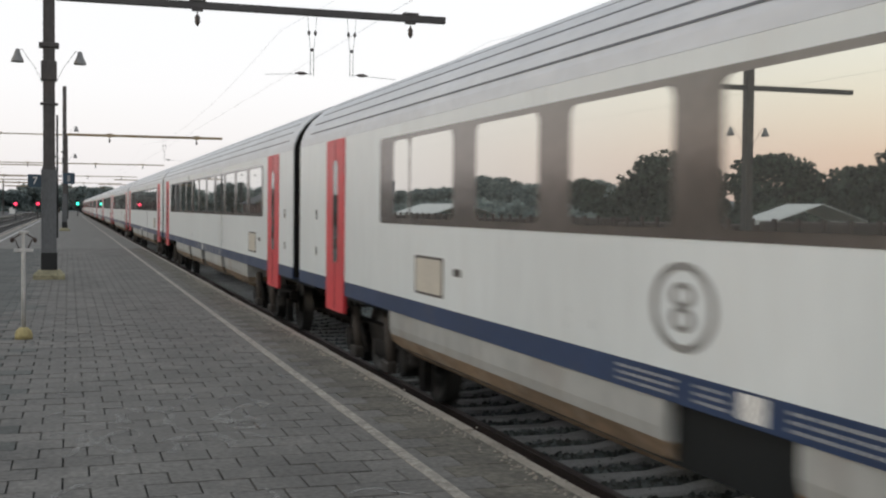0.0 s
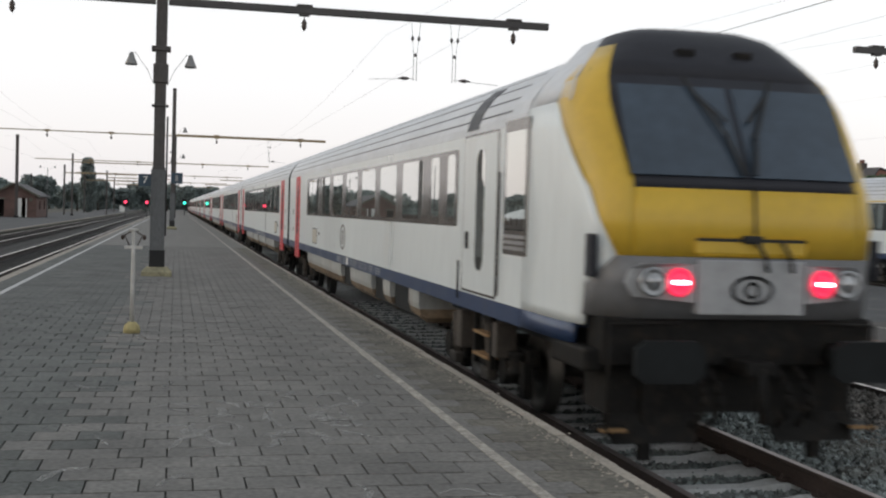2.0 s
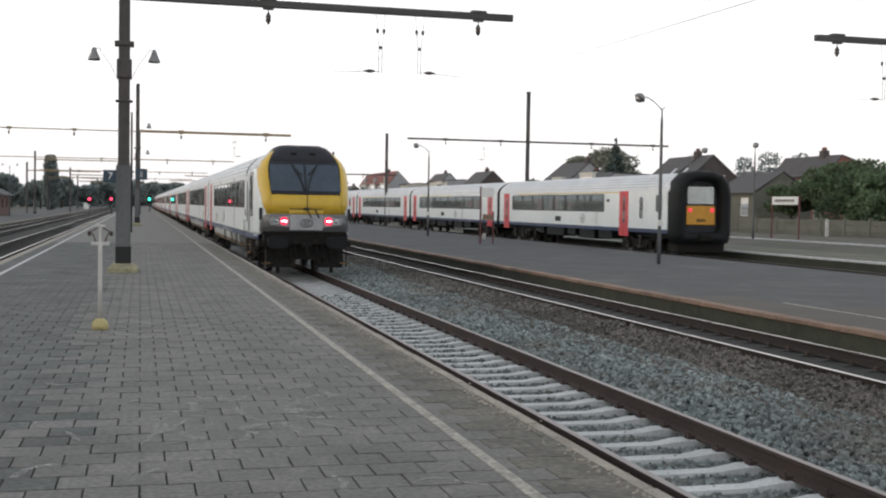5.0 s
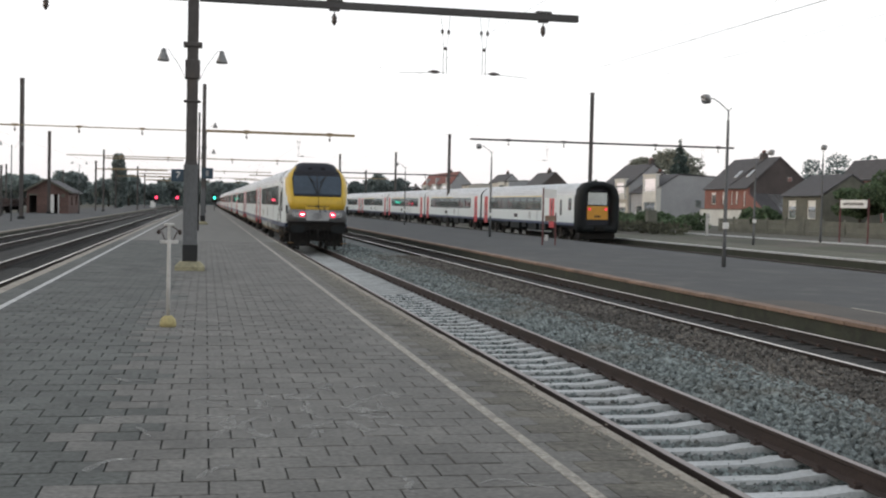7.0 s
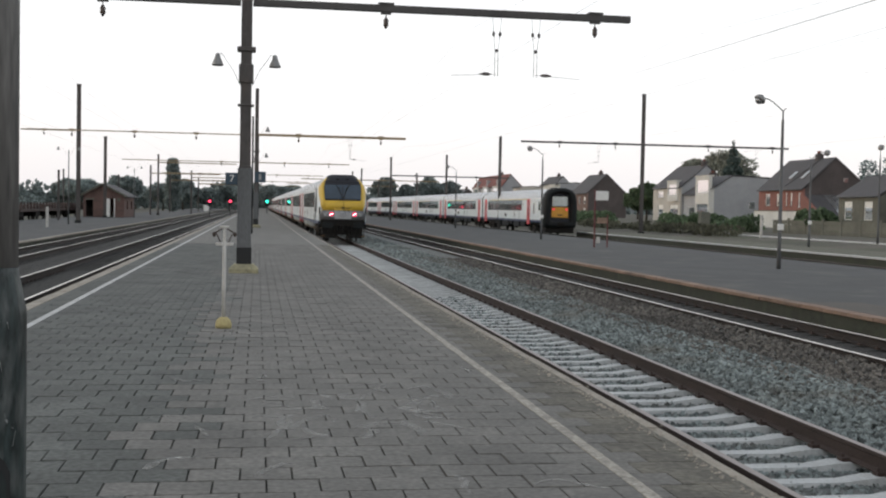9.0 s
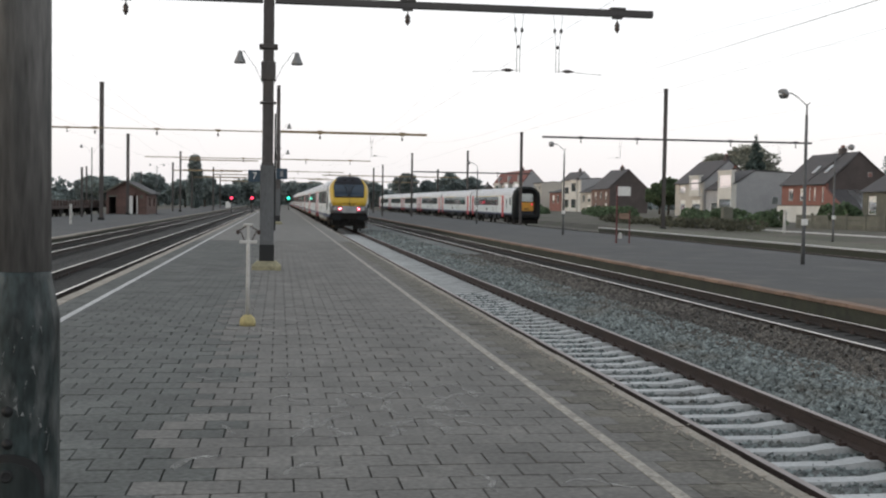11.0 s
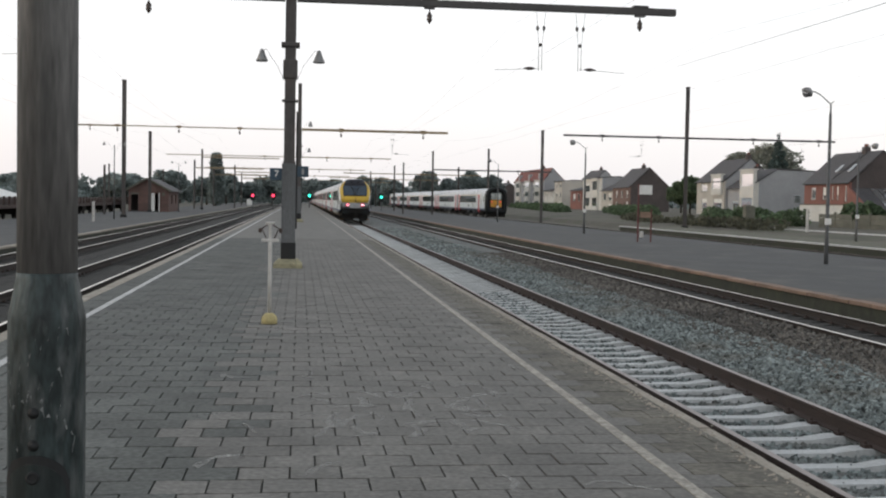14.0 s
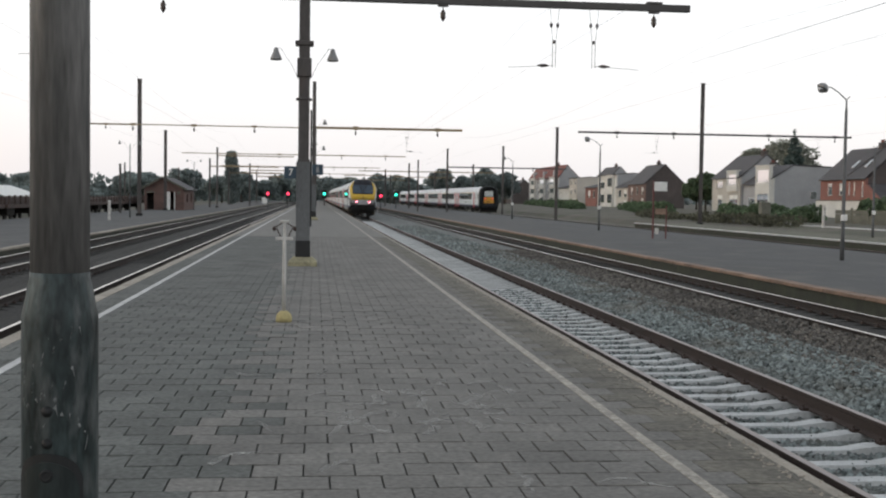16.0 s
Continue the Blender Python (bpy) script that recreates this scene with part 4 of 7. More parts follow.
def cab_patch(rows, c0, c1, push=0.0, sides=(-1, 1), steps=8):
    """Part of the cab's skin between two rows of CAB; c0 and c1 are steps round the outline, one number or one for each row."""
    bm = B()
    for sx in sides:
        grid = []
        for i in range(rows[0], rows[1] + 1):
            pts = cab_columns(*CAB[i])
            a = c0[i] if isinstance(c0, tuple) else c0
            b = c1[i] if isinstance(c1, tuple) else c1
            line = []
            for k in range(steps + 1):
                f = a + (b - a) * k / steps
                j = min(int(f), len(pts) - 2)
                u = f - j
                line.append(bm.verts.new((sx * (pts[j][0] * (1 - u) + pts[j + 1][0] * u), pts[j][1] * (1 - u) + pts[j + 1][1] * u - push, CAB[i][0])))
            grid.append(line)
        for a, b in zip(grid, grid[1:]):
            for k in range(len(a) - 1):
                f = bm.faces.new((a[k], a[k + 1], b[k + 1], b[k]) if sx > 0 else (a[k + 1], a[k], b[k], b[k + 1]))
                f.smooth = True
    bmesh.ops.remove_doubles(bm, verts=bm.verts[:], dist=0.0005)
    # give the skin some thickness inwards
    bmesh.ops.recalc_face_normals(bm, faces=bm.faces[:])
    bmesh.ops.solidify(bm, geom=bm.faces[:], thickness=0.03)
    return bm


def cab_front(c):
    for s in ((-1,), (1,)):
        part("cab_side", cab_patch((1, 10), 0, YELLOW_FROM, 0, s), BODY, c, "white cab side", recalc=False)
        part("cab_stripe", cab_patch((0, 1), 0, 3, 0.004, s), BLUE, c, "dark blue stripe below the cab", recalc=False)
        part("cab_roof", cab_patch((10, 16), 0, 3, 0, s), ROOF, c, "grey cab roof", recalc=False)
        part("yellow_corner", cab_patch((4, 13), YELLOW_FROM, YELLOW_TO, 0.006, s), YELLOW, c, "yellow corner post of the cab", recalc=False)
    part("cab_cap", cab_patch((11, 16), 3, 8), CABDARK, c, "dark cap over the windscreen", recalc=False)
    part("yellow_band", cab_patch((4, 6), YELLOW_TO, 8), YELLOW, c, "yellow band below the windscreen", recalc=False)
    part("windscreen_surround", cab_patch((6, 11), YELLOW_TO, 8), CABDARK, c, "dark windscreen surround", recalc=False)
    part("grey_front", cab_patch((2, 4), YELLOW_FROM, 8), GREYCAB, c, "grey lower front of the cab", recalc=False)
    # the windscreen, two panes in the dark surround
    bm = B()
    for sx in (-1, 1):
        sb = lambda z: 0.08 + (z - 2.5) * 0.60 - 0.024
        edge = lambda x: 0.03 * (abs(x) / 1.0) ** 3
        cells = []
        for k in range(5):
            z = 2.53 + (3.33 - 2.53) * k / 4
            w = 1.05 - 0.03 * k / 4
            cells.append([bm.verts.new((sx * (0.03 + (w - 0.03) * j / 4), sb(z) + edge(w * j / 4) * 1.2, z)) for j in range(5)])
        for a, b in zip(cells, cells[1:]):
            for j in range(4):
                bm.faces.new((a[j], a[j + 1], b[j + 1], b[j]))
    bmesh.ops.recalc_face_normals(bm, faces=bm.faces[:])
    bmesh.ops.solidify(bm, geom=bm.faces[:], thickness=0.012)
    part("windscreen", bm, WINDSCREEN, c, "dark bluish windscreen", recalc=False)
    for sx in (-1, 1):
        bm = B()
        bar(bm, (sx * 0.42, 0.58, 3.42), (sx * 0.12, 0.22, 2.86), 0.03, 0.02)
        bar(bm, (sx * 0.14, 0.26, 2.92), (sx * 0.05, 0.05, 2.55), 0.035, 0.02)
        bar(bm, (sx * 0.10, 0.33, 3.02), (sx * 0.33, 0.50, 3.26), 0.025, 0.02)
        part("wiper", bm, BLACK, c, "black windscreen wiper")
    for sx in (-1, 1):
        bm = B()
        box(bm, sx * 0.28 - 0.09, sx * 0.28 + 0.09, 0.80, 0.98, 3.60, 3.70, 0.02)
        part("roof_lamp", bm, GEAR, c, "dark recessed lamp in the cap")
    # socket recess with hoses in the yellow band
    bm = B()
    box(bm, -0.52, 0.52, -0.012, 0.02, 1.86, 2.02, 0.03)
    rec = part("socket_recess", bm, YELLOW, c, "shallow recess in the yellow band")
    bm = B()
    box(bm, -0.5, 0.5, -0.018, 0.0, 1.985, 2.01)
    box(bm, -0.09, 0.09, -0.06, 0.0, 1.97, 2.04, 0.02)
    for dx in (0.02, 0.25):
        for k in range(5):
            a, b = k / 5, (k + 1) / 5
            rod(bm, (dx + 0.12 * a, -0.05 - 0.05 * math.sin(3.1 * a), 2.0 - 0.26 * a), (dx + 0.12 * b, -0.05 - 0.05 * math.sin(3.1 * b), 2.0 - 0.26 * b), 0.018, n=6)
    bar(bm, (0.03, -0.012, 2.05), (0.03, 0.03, 2.45), 0.02, 0.02)
    part("jumper_cable", bm, BLACK, rec, "black jumper cables")
    # light clusters
    for sx in (-1, 1):
        bm = B()
        pts = [(0.51, 1.47), (0.51, 1.79), (0.96, 1.79), (1.07, 1.74), (1.10, 1.62), (1.03, 1.51)]
        loft(bm, [[(sx * x, y + (0.07 if x > 1.0 else 0), z) for x, z in pts] for y in (0.20, -0.04)])
        li = part("light_housing", bm, PANELGREY, c, "pale light housing")
        for x, r, m, nm in ((0.89, 0.10, LENS, "head_lamp"), (0.66, 0.095, TAIL_RED, "tail_lamp")):
            bm = B()
            lathe(bm, [(r + 0.025, 0.0), (r + 0.025, 0.03), (r, 0.035), (r * 0.95, 0.02), (r * 0.6, 0.045), (0.01, 0.055)], 20, Matrix.Translation((sx * x, -0.03 + (0.03 if x > 0.9 else 0), 1.64)) @ Euler((radians(90), 0, 0)).to_matrix().to_4x4())
            part(nm, bm, m, li, "red tail light, lit" if nm == "tail_lamp" else "unlit round head lamp")
        bm = B()
        box(bm, sx * 0.66 - 0.07, sx * 0.66 + 0.07, -0.095, -0.08, 1.625, 1.655, 0.006)
        part("filament", bm, TAIL_CORE, li, "bright core of the tail light")
    bm = B()
    ring = lambda rx, rz: [(rx * math.cos(2 * math.pi * k / 32), 1.58 + rz * math.sin(2 * math.pi * k / 32)) for k in range(32)]
    for a, b in ((ring(0.2, 0.125), ring(0.165, 0.095)), (ring(0.075, 0.075), ring(0.045, 0.045))):
        va = [bm.verts.new((x, -0.052, z)) for x, z in a]
        vb = [bm.verts.new((x, -0.052, z)) for x, z in b]
        for k in range(32):
            bm.faces.new((va[k], va[(k + 1) % 32], vb[(k + 1) % 32], vb[k]))
    bmesh.ops.solidify(bm, geom=bm.faces[:], thickness=0.02)
    part("emblem", bm, LOGO, c, "grey oval emblem on the cab front")
    part("emblem_panel", one_box(-0.49, 0.49, -0.045, 0.09, 1.37, 1.83, bevel=0.012), PANELGREY, c, "pale grey panel between the lights")
    # mirror slots at the corners
    for sx in (-1, 1):
        part("corner_grille", one_box(sx * 1.325 - 0.03, sx * 1.325 + 0.03, 0.20, 0.34, 1.66, 2.02, bevel=0.01), CABDARK, c, "dark corner grille")
        part("corner_panel", one_box(sx * 1.28 - 0.1, sx * 1.28 + 0.1, 0.2, 1.1, 0.86, 1.06, bevel=0.03), GEAR, c)
    # buffer beam, buffers, coupler, hoses, rail guard
    bm = B()
    box(bm, -1.25, 1.25, 0.12, 0.5, 0.92, 1.33, 0.02)
    box(bm, -1.15, 1.15, 0.25, 0.8, 0.5, 0.92)
    part("buffer_beam", bm, GEAR, c, "black buffer beam")
    for sx in (-1, 1):
        bm = B()
        rod(bm, (sx * 0.87, 0.1, 1.02), (sx * 0.87, -0.35, 1.02), 0.11, n=14)
        loft(bm, [[(sx * 0.87 + 0.30 * a, y, 1.02 + 0.17 * b) for a, b in ((-1, -0.6), (-0.7, -1), (0.7, -1), (1, -0.6), (1, 0.6), (0.7, 1), (-0.7, 1), (-1, 0.6))] for y in (-0.35, -0.41)])
        part("buffer", bm, RUBBER_SHADE, c, "black buffer with a wide plate")
        bm = B()
        rod(bm, (sx * 1.22, 0.05, 1.28), (sx * 1.22, 0.05, 0.3), 0.016)
        rod(bm, (sx * 1.22, 0.05, 1.28), (sx * 0.6, 0.0, 1.30), 0.014)
        box(bm, sx * 1.16 - 0.14, sx * 1.16 + 0.14, 0.06, 0.3, 0.38, 0.41)
        sp = part("shunter_step", bm, GEAR, c, "dark handrail and step")
        part("step_edge", one_box(sx * 1.16 - 0.12, sx * 1.16 + 0.12, 0.04, 0.06, 0.38, 0.41), STEP_Y, sp, "ochre step edge")
    bm = B()
    box(bm, -0.14, 0.14, -0.28, 0.3, 0.88, 1.0, 0.02)
    rod(bm, (0, -0.25, 0.95), (0, -0.32, 0.5), 0.045)
    part("coupler", bm, GEAR, c, "black screw coupler")
    for dx in (-0.45, -0.32, 0.3, 0.48):
        bm = B()
        for k in range(5):
            a, b = k / 5, (k + 1) / 5
            rod(bm, (dx, 0.05 - 0.25 * math.sin(3.1 * a), 0.92 - 0.5 * a), (dx * 1.05, 0.05 - 0.25 * math.sin(3.1 * b), 0.92 - 0.5 * b), 0.025, n=6)
        part("brake_hose", bm, GEAR, c, "black hanging hose")
    for sx in (-1, 1):
        bm = B()
        loft(bm, [[(sx * 0.38, y0, 0.26), (sx * 1.12, y0, 0.26), (sx * 1.18, y1, 0.50), (sx * 0.32, y1, 0.50)] for y0, y1 in ((0.14, 0.24), (0.19, 0.29))])
        box(bm, sx * 0.8 - 0.05, sx * 0.8 + 0.05, 0.2, 0.3, 0.1, 0.9)
        part("rail_guard", bm, GEAR, c, "dark rail guard")


def plain_coach():
    c = thing("passenger_coach", "white passenger coach with red doors and dark window band", "train coach", TRACK_A, 20, RAIL_Z, group="coaches of the passing train")
    shell(c, 0.28, L1 - 0.28, ROOF, BODY, gaps=((8.6, 9.2), (12.5, 13.4), (16.0, 16.5)))
    panes = [(3.2 + 0.12 + k * 1.77, 3.2 + 0.12 + k * 1.77 + 1.38) for k in range(11)]
    for side in (-1, 1):
        windows_side(c, side, 3.2, 22.75, panes)
        red_door(c, side, 1.55, 2.62)
        red_door(c, side, L1 - 2.62, L1 - 1.55)
        coach_details(c, side, 4.0, 0.6)
        small_marks(c, side, 14.5, 7)
    bogie(c, 4.0)
    bogie(c, L1 - 4.0)
    coupling_end(c, 0.28, -1)
    coupling_end(c, L1 - 0.28, 1)
    return c


def other_coach(last=False):
    """A coach of the second train; the last one has a rubber-ringed front."""
    c = thing("rubber_front_coach" if last else "passenger_coach",
              "white railcar with black rubber-ringed front, tail lights lit" if last else "white passenger coach with red doors in the second train",
              "train coach", TRACK_E, 0, RAIL_Z, group="coaches of the second train")
    y0 = 0.35 if last else 0.28
    shell(c, y0, L2 - 0.28, ROOF, BODY, skirt=False)
    # boxes and underframe in black, with the underfloor shade in their colour
    for ya, yb, za in ((7.2, 9.0, 0.62), (9.6, 11.8, 0.55), (12.4, 13.6, 0.7), (14.2, 17.0, 0.58), (17.6, 18.6, 0.66)):
        part("gear_box", one_box(-1.28, 1.28, ya, yb, za, 1.06, bevel=0.04), RUBBER_SHADE, c, "dark equipment box under the floor")
    part("underframe", one_box(-1.0, 1.0, y0 + 0.4, L2 - 0.6, 0.82, 1.058), RUBBER_SHADE, c, "dark underframe")
    a, b = (8.0, 23.4) if last else (4.0, 22.8)
    panes = [(a + 0.15 + k * (b - a - 0.2) / 8, a + 0.15 + (k + 0.8) * (b - a - 0.2) / 8) for k in range(8)]
    for side in (-1, 1):
        windows_side(c, side, a, b, panes, GLASS_DARK, BANDDARK)
        red_door(c, side, L2 - 2.4, L2 - 1.3)
        red_door(c, side, 4.9, 6.0) if last else red_door(c, side, 1.4, 2.5)
        part("first_class_stripe", one_box(side * HW - 0.006, side * HW + 0.006, 5.0 if last else 12, L2 - 4.0, 2.97, 3.02), STRIPE_Y, c, "thin yellow stripe over the windows")
        part("service_box", one_box(side * HW - 0.02, side * HW + 0.008, 14.4, 15.3, 1.42, 1.7, bevel=0.02), CABDARK, c, "dark service hatch")
        emblem(c, side, 11.0, 1.61, 0.26)
        if last:
            for ya, yb, za, zb in ((3.2, 3.6, 1.7, 2.75), (1.1, 1.75, 2.05, 2.85), (7.3, 7.7, 2.5, 2.68)):
                bm = B()
                plate(bm, side, HW - 0.02, HW + 0.01, rounded(ya, yb, za, zb, 0.1))
                part("cab_side_window", bm, GLASS_DARK, c, "dark cab side window")
    bogie(c, 4.6 if last else 4.0)
    bogie(c, L2 - 4.0)
    coupling_end(c, L2 - 0.28, 1)
    if not last:
        coupling_end(c, 0.28, -1)
        return c
    # the inflated rubber ring round the front
    outer = [(-1.30, 0.62), (-1.42, 1.0), (-1.43, 2.9), (-1.30, 3.45), (-0.95, 3.82), (-0.4, 3.97), (0.4, 3.97), (0.95, 3.82), (1.30, 3.45), (1.43, 2.9), (1.42, 1.0), (1.30, 0.62)]
    inner = [(x * 0.58, 1.15 + (z - 0.62) * 0.70) for x, z in outer]
    bm = B()
    rings = []
    for y, k in ((0.45, 0.0), (0.05, 0.0), (-0.35, 0.12), (-0.5, 0.38), (-0.5, 0.62), (-0.35, 0.9), (-0.1, 1.0), (0.1, 1.0)):
        rings.append([(xo + (xi - xo) * k, y, zo + (zi - zo) * k) for (xo, zo), (xi, zi) in zip(outer, inner)])
    loft(bm, rings, caps=False, smooth=True)
    ring = part("rubber_ring", bm, RUBBER_SHADE, c, "thick black rubber ring round the front")
    bm = B()
    loft(bm, [[(x * 1.02, y, z) for x, z in inner] for y in (0.0, 0.12)])
    part("front_wall", bm, CABDARK, c, "dark front wall inside the ring")
    part("front_window", one_box(-0.68, 0.68, -0.04, 0.02, 2.40, 3.28, bevel=0.05), GLASS_DARK, c, "pale reflecting front window")
    lower = part("front_panel", one_box(-0.72, 0.72, -0.06, 0.02, 1.48, 2.36, bevel=0.04), ORANGE, c, "orange-yellow front panel")
    bm = B()
    for k in range(4):
        box(bm, -0.2 + k * 0.11, -0.12 + k * 0.11, -0.066, -0.05, 1.62, 1.76)
    part("number_bars", bm, BLACK, lower)
    for sx in (-1, 1):
        bm = B()
        lathe(bm, [(0.085, 0), (0.085, 0.03), (0.05, 0.05), (0.01, 0.055)], 16, Matrix.Translation((sx * 0.55, -0.06, 2.16)) @ Euler((radians(90), 0, 0)).to_matrix().to_4x4())
        part("tail_lamp", bm, TAIL_RED, lower, "red tail light, lit")
    bm = B()
    box(bm, -1.2, 1.2, -0.1, 0.8, 0.2, 0.7, 0.05)
    box(bm, -0.3, 0.3, -0.6, 0.2, 0.75, 1.05, 0.04)
    part("coupler", bm, GEAR, c, "dark automatic coupler and guard")
    return c


PASSING = [driving_coach()]
proto = plain_coach()
PASSING.append(proto)
for k in range(10):
    PASSING.append(copy_thing(proto, pose(TRACK_A, 20 + L1 * (k + 1), RAIL_Z)))
SECOND = [other_coach(True)]
proto2 = other_coach()
SECOND.append(proto2)
for k in range(4):
    SECOND.append(copy_thing(proto2, pose(TRACK_E, L2 * (k + 2), RAIL_Z)))

# where the tails of the two trains are, in metres along the track
TAIL_1 = ((0, -8.6), (1, 0.25), (2.1, 9.75), (3.0, 17.4), (5.5, 38.2), (7.0, 50.4), (8.5, 62.4), (11.0, 80.9), (13.0, 95.6), (16.0, 118.0))
TAIL_2 = ((0, -10.7), (3.0, 25.2), (5.5, 53.9), (7.0, 71.2), (11.0, 115.2), (13.0, 136.2), (16.0, 165.0))


def walk_all_trains():
    # the wheels of the driving coach roll on the rails
    wheels = [w for b in PASSING[0].children if b.name.startswith("bogie") for w in b.children if w.name.startswith("wheelset")]
    steps = [k * 0.08 for k in range(200)] + [16.0]
    roll = [(t, float(np.interp(t, [a for a, _ in TAIL_1], [b for _, b in TAIL_1]))) for t in steps]
    for w in wheels:
        at = w.location.copy()
        walk(w, [(t, pose(*at, -math.degrees(y / 0.46), 0, 0)) for t, y in roll])
    for k, coach in enumerate(PASSING):
        walk(coach, [(t, pose(TRACK_A, y + L1 * k, RAIL_Z)) for t, y in TAIL_1])
    for k, coach in enumerate(SECOND):
        walk(coach, [(t, pose(TRACK_E, y + L2 * k, RAIL_Z)) for t, y in TAIL_2])


# ---- masts, lamps, signs and signals of the station ----
def dropper(parent, x, z_top, z_low, way, label="twin dropper with insulators below the beam"):
    """Two thin hangers that meet, and the steady arm with its insulators at their foot."""
    bm = B()
    for dx in (-0.11, 0.11):
        rod(bm, (x + dx, 0, z_top), (x + dx * 0.35, 0, z_low + 0.55), 0.005, n=6)
        rod(bm, (x + dx * 0.35, 0, z_low + 0.55), (x + dx * 0.35, 0, z_low - 0.05), 0.007, n=6)
        lathe(bm, [(0.01, -0.06), (0.035, -0.03), (0.035, 0.03), (0.01, 0.06)], 8, Matrix.Translation((x + dx * 0.7, 0, z_low + 0.95)))
    lathe(bm, [(0.02, 0), (0.05, 0.04), (0.02, 0.08)], 8, Matrix.Translation((x, 0, z_low + 0.52)))
    rod(bm, (x, 0, z_low), (x + way * 1.1, 0, z_low - 0.06), 0.006, n=6)
    d = part("dropper", bm, BEAM, parent, label)
    bm = B()
    m = Matrix.Translation((x + way * 0.12, 0, z_low)) @ Euler((0, radians(90) * way, 0)).to_matrix().to_4x4()
    lathe(bm, [(0.012, 0), (0.045, 0.10), (0.032, 0.13), (0.05, 0.16), (0.032, 0.19), (0.012, 0.28)], 10, m)
    part("insulator", bm, CERAMIC, d, "brown ribbed insulator")


def beam_part(mast, x0, x1, z, material, hangers=(), drops=(), size=0.16):
    bm = B()
    box(bm, x0, x1, -size / 2, size / 2, z - size / 2, z + size / 2, 0.01)
    for h in hangers:
        box(bm, h - 0.18, h + 0.18, -size * 0.6, size * 0.6, z + size / 2, z + size / 2 + 0.05)
        box(bm, h - 0.12, h + 0.12, -size * 0.4, size * 0.4, z - size / 2 - 0.05, z - size / 2)
    b = part("beam", bm, material, mast, "horizontal gantry beam")
    for h in hangers:
        bm = B()
        rod(bm, (h, 0, z - size / 2), (h, 0, z - size / 2 - 0.12), 0.012, n=6)
        lathe(bm, [(0.015, -0.34), (0.07, -0.24), (0.05, -0.2), (0.07, -0.16), (0.015, -0.06)], 10, Matrix.Translation((h, 0, z - size / 2 - 0.05)))
        part("insulator", bm, CERAMIC, b, "brown hanging insulator")
    for x, zl, way in drops:
        dropper(b, x, z - size / 2, zl, way)


def bell_lamp(mast, side, x, z, y=0.0, s=1.0):
    """A bell-shaped lamp at the end of a swan-neck arm."""
    bm = B()
    pts = [(side * 0.14, z - 0.55 * s), (side * 0.3, z - 0.2 * s), (side * 0.45, z + 0.0), (side * (abs(x) - 0.1), z + 0.16 * s), (x, z + 0.14 * s)]
    for a, b in zip(pts, pts[1:]):
        rod(bm, (a[0], y, a[1]), (b[0], y, b[1]), 0.006 * s, n=6)
    arm = part("lamp_arm", bm, STEEL, mast, "thin swan-neck lamp arm")
    bm = B()
    lathe(bm, [(0.13 * s, -0.12 * s), (0.135 * s, -0.09 * s), (0.105 * s, -0.02 * s), (0.07 * s, 0.06 * s), (0.05 * s, 0.14 * s), (0.02 * s, 0.17 * s)], 16, Matrix.Translation((x, y, z)))
    part("lamp_shade", bm, GREY_METAL, arm, "grey bell-shaped lamp, unlit")


def platform_mast(x, y, h, beams, lamps=True, plinth=True, detail=True, z=0.0, label="tall weathered steel catenary mast on the paved platform"):
    m = thing("catenary_mast", label, "catenary mast", x, y, z, group="catenary masts")
    bm = B()
    # one rolled section, open at the back, a little wider below
    sect = lambda w, d: [(-w, -d), (w, -d), (w, d), (w - 0.024, d), (w - 0.024, -d + 0.02), (-w + 0.024, -d + 0.02), (-w + 0.024, d), (-w, d)]
    loft(bm, [[(a, b, z0) for a, b in sect(w, d)] for w, d, z0 in ((0.14, 0.15, 0.2), (0.14, 0.15, 2.45), (0.125, 0.14, 2.47), (0.120, 0.14, h))])
    part("column", bm, STEEL, m, "brownish steel column")
    if detail:
        for zc, w, hh in ((5.07, 0.21, 0.10), (4.35, 0.165, 0.42), (3.82, 0.185, 0.04)):
            bm = B()
            box(bm, -w, w, -0.18, 0.18, zc, zc + hh, 0.012)
            for sx in (-1, 1):
                rod(bm, (sx * (w - 0.03), -0.2, zc + hh / 2), (sx * (w - 0.03), 0.2, zc + hh / 2), 0.014, n=6)
            part("collar", bm, STEEL, m, "bolted steel collar")
        part("cable_duct", one_box(0.15, 0.19, -0.06, 0.06, 0.9, 3.6, bevel=0.008), BLACK, m, "dark cable duct")
        part("grey_sleeve", one_box(-0.165, 0.155, -0.165, -0.02, 0.57, 2.4, bevel=0.006), GALV, m, "grey painted lower casing")
    part("black_base", one_box(-0.17, 0.17, -0.175, 0.175, 0.18, 0.58, bevel=0.01), BLACK, m, "black painted foot")
    if plinth:
        bm = B()
        loft(bm, [[(a * 0.33, b * 0.40, z0) if k == 0 else (a * 0.22, b * 0.24, z0) for a, b in ((-1, -1), (1, -1), (1, 1), (-1, 1))] for k, z0 in ((0, -0.01), (0, 0.09), (1, 0.2))])
        part("plinth", bm, PLINTH, m, "mossy yellowish concrete plinth")
    for args in beams:
        beam_part(m, *args)
    if lamps:
        for s in (-1, 1):
            bell_lamp(m, s, s * 0.65, 4.85)
    return m


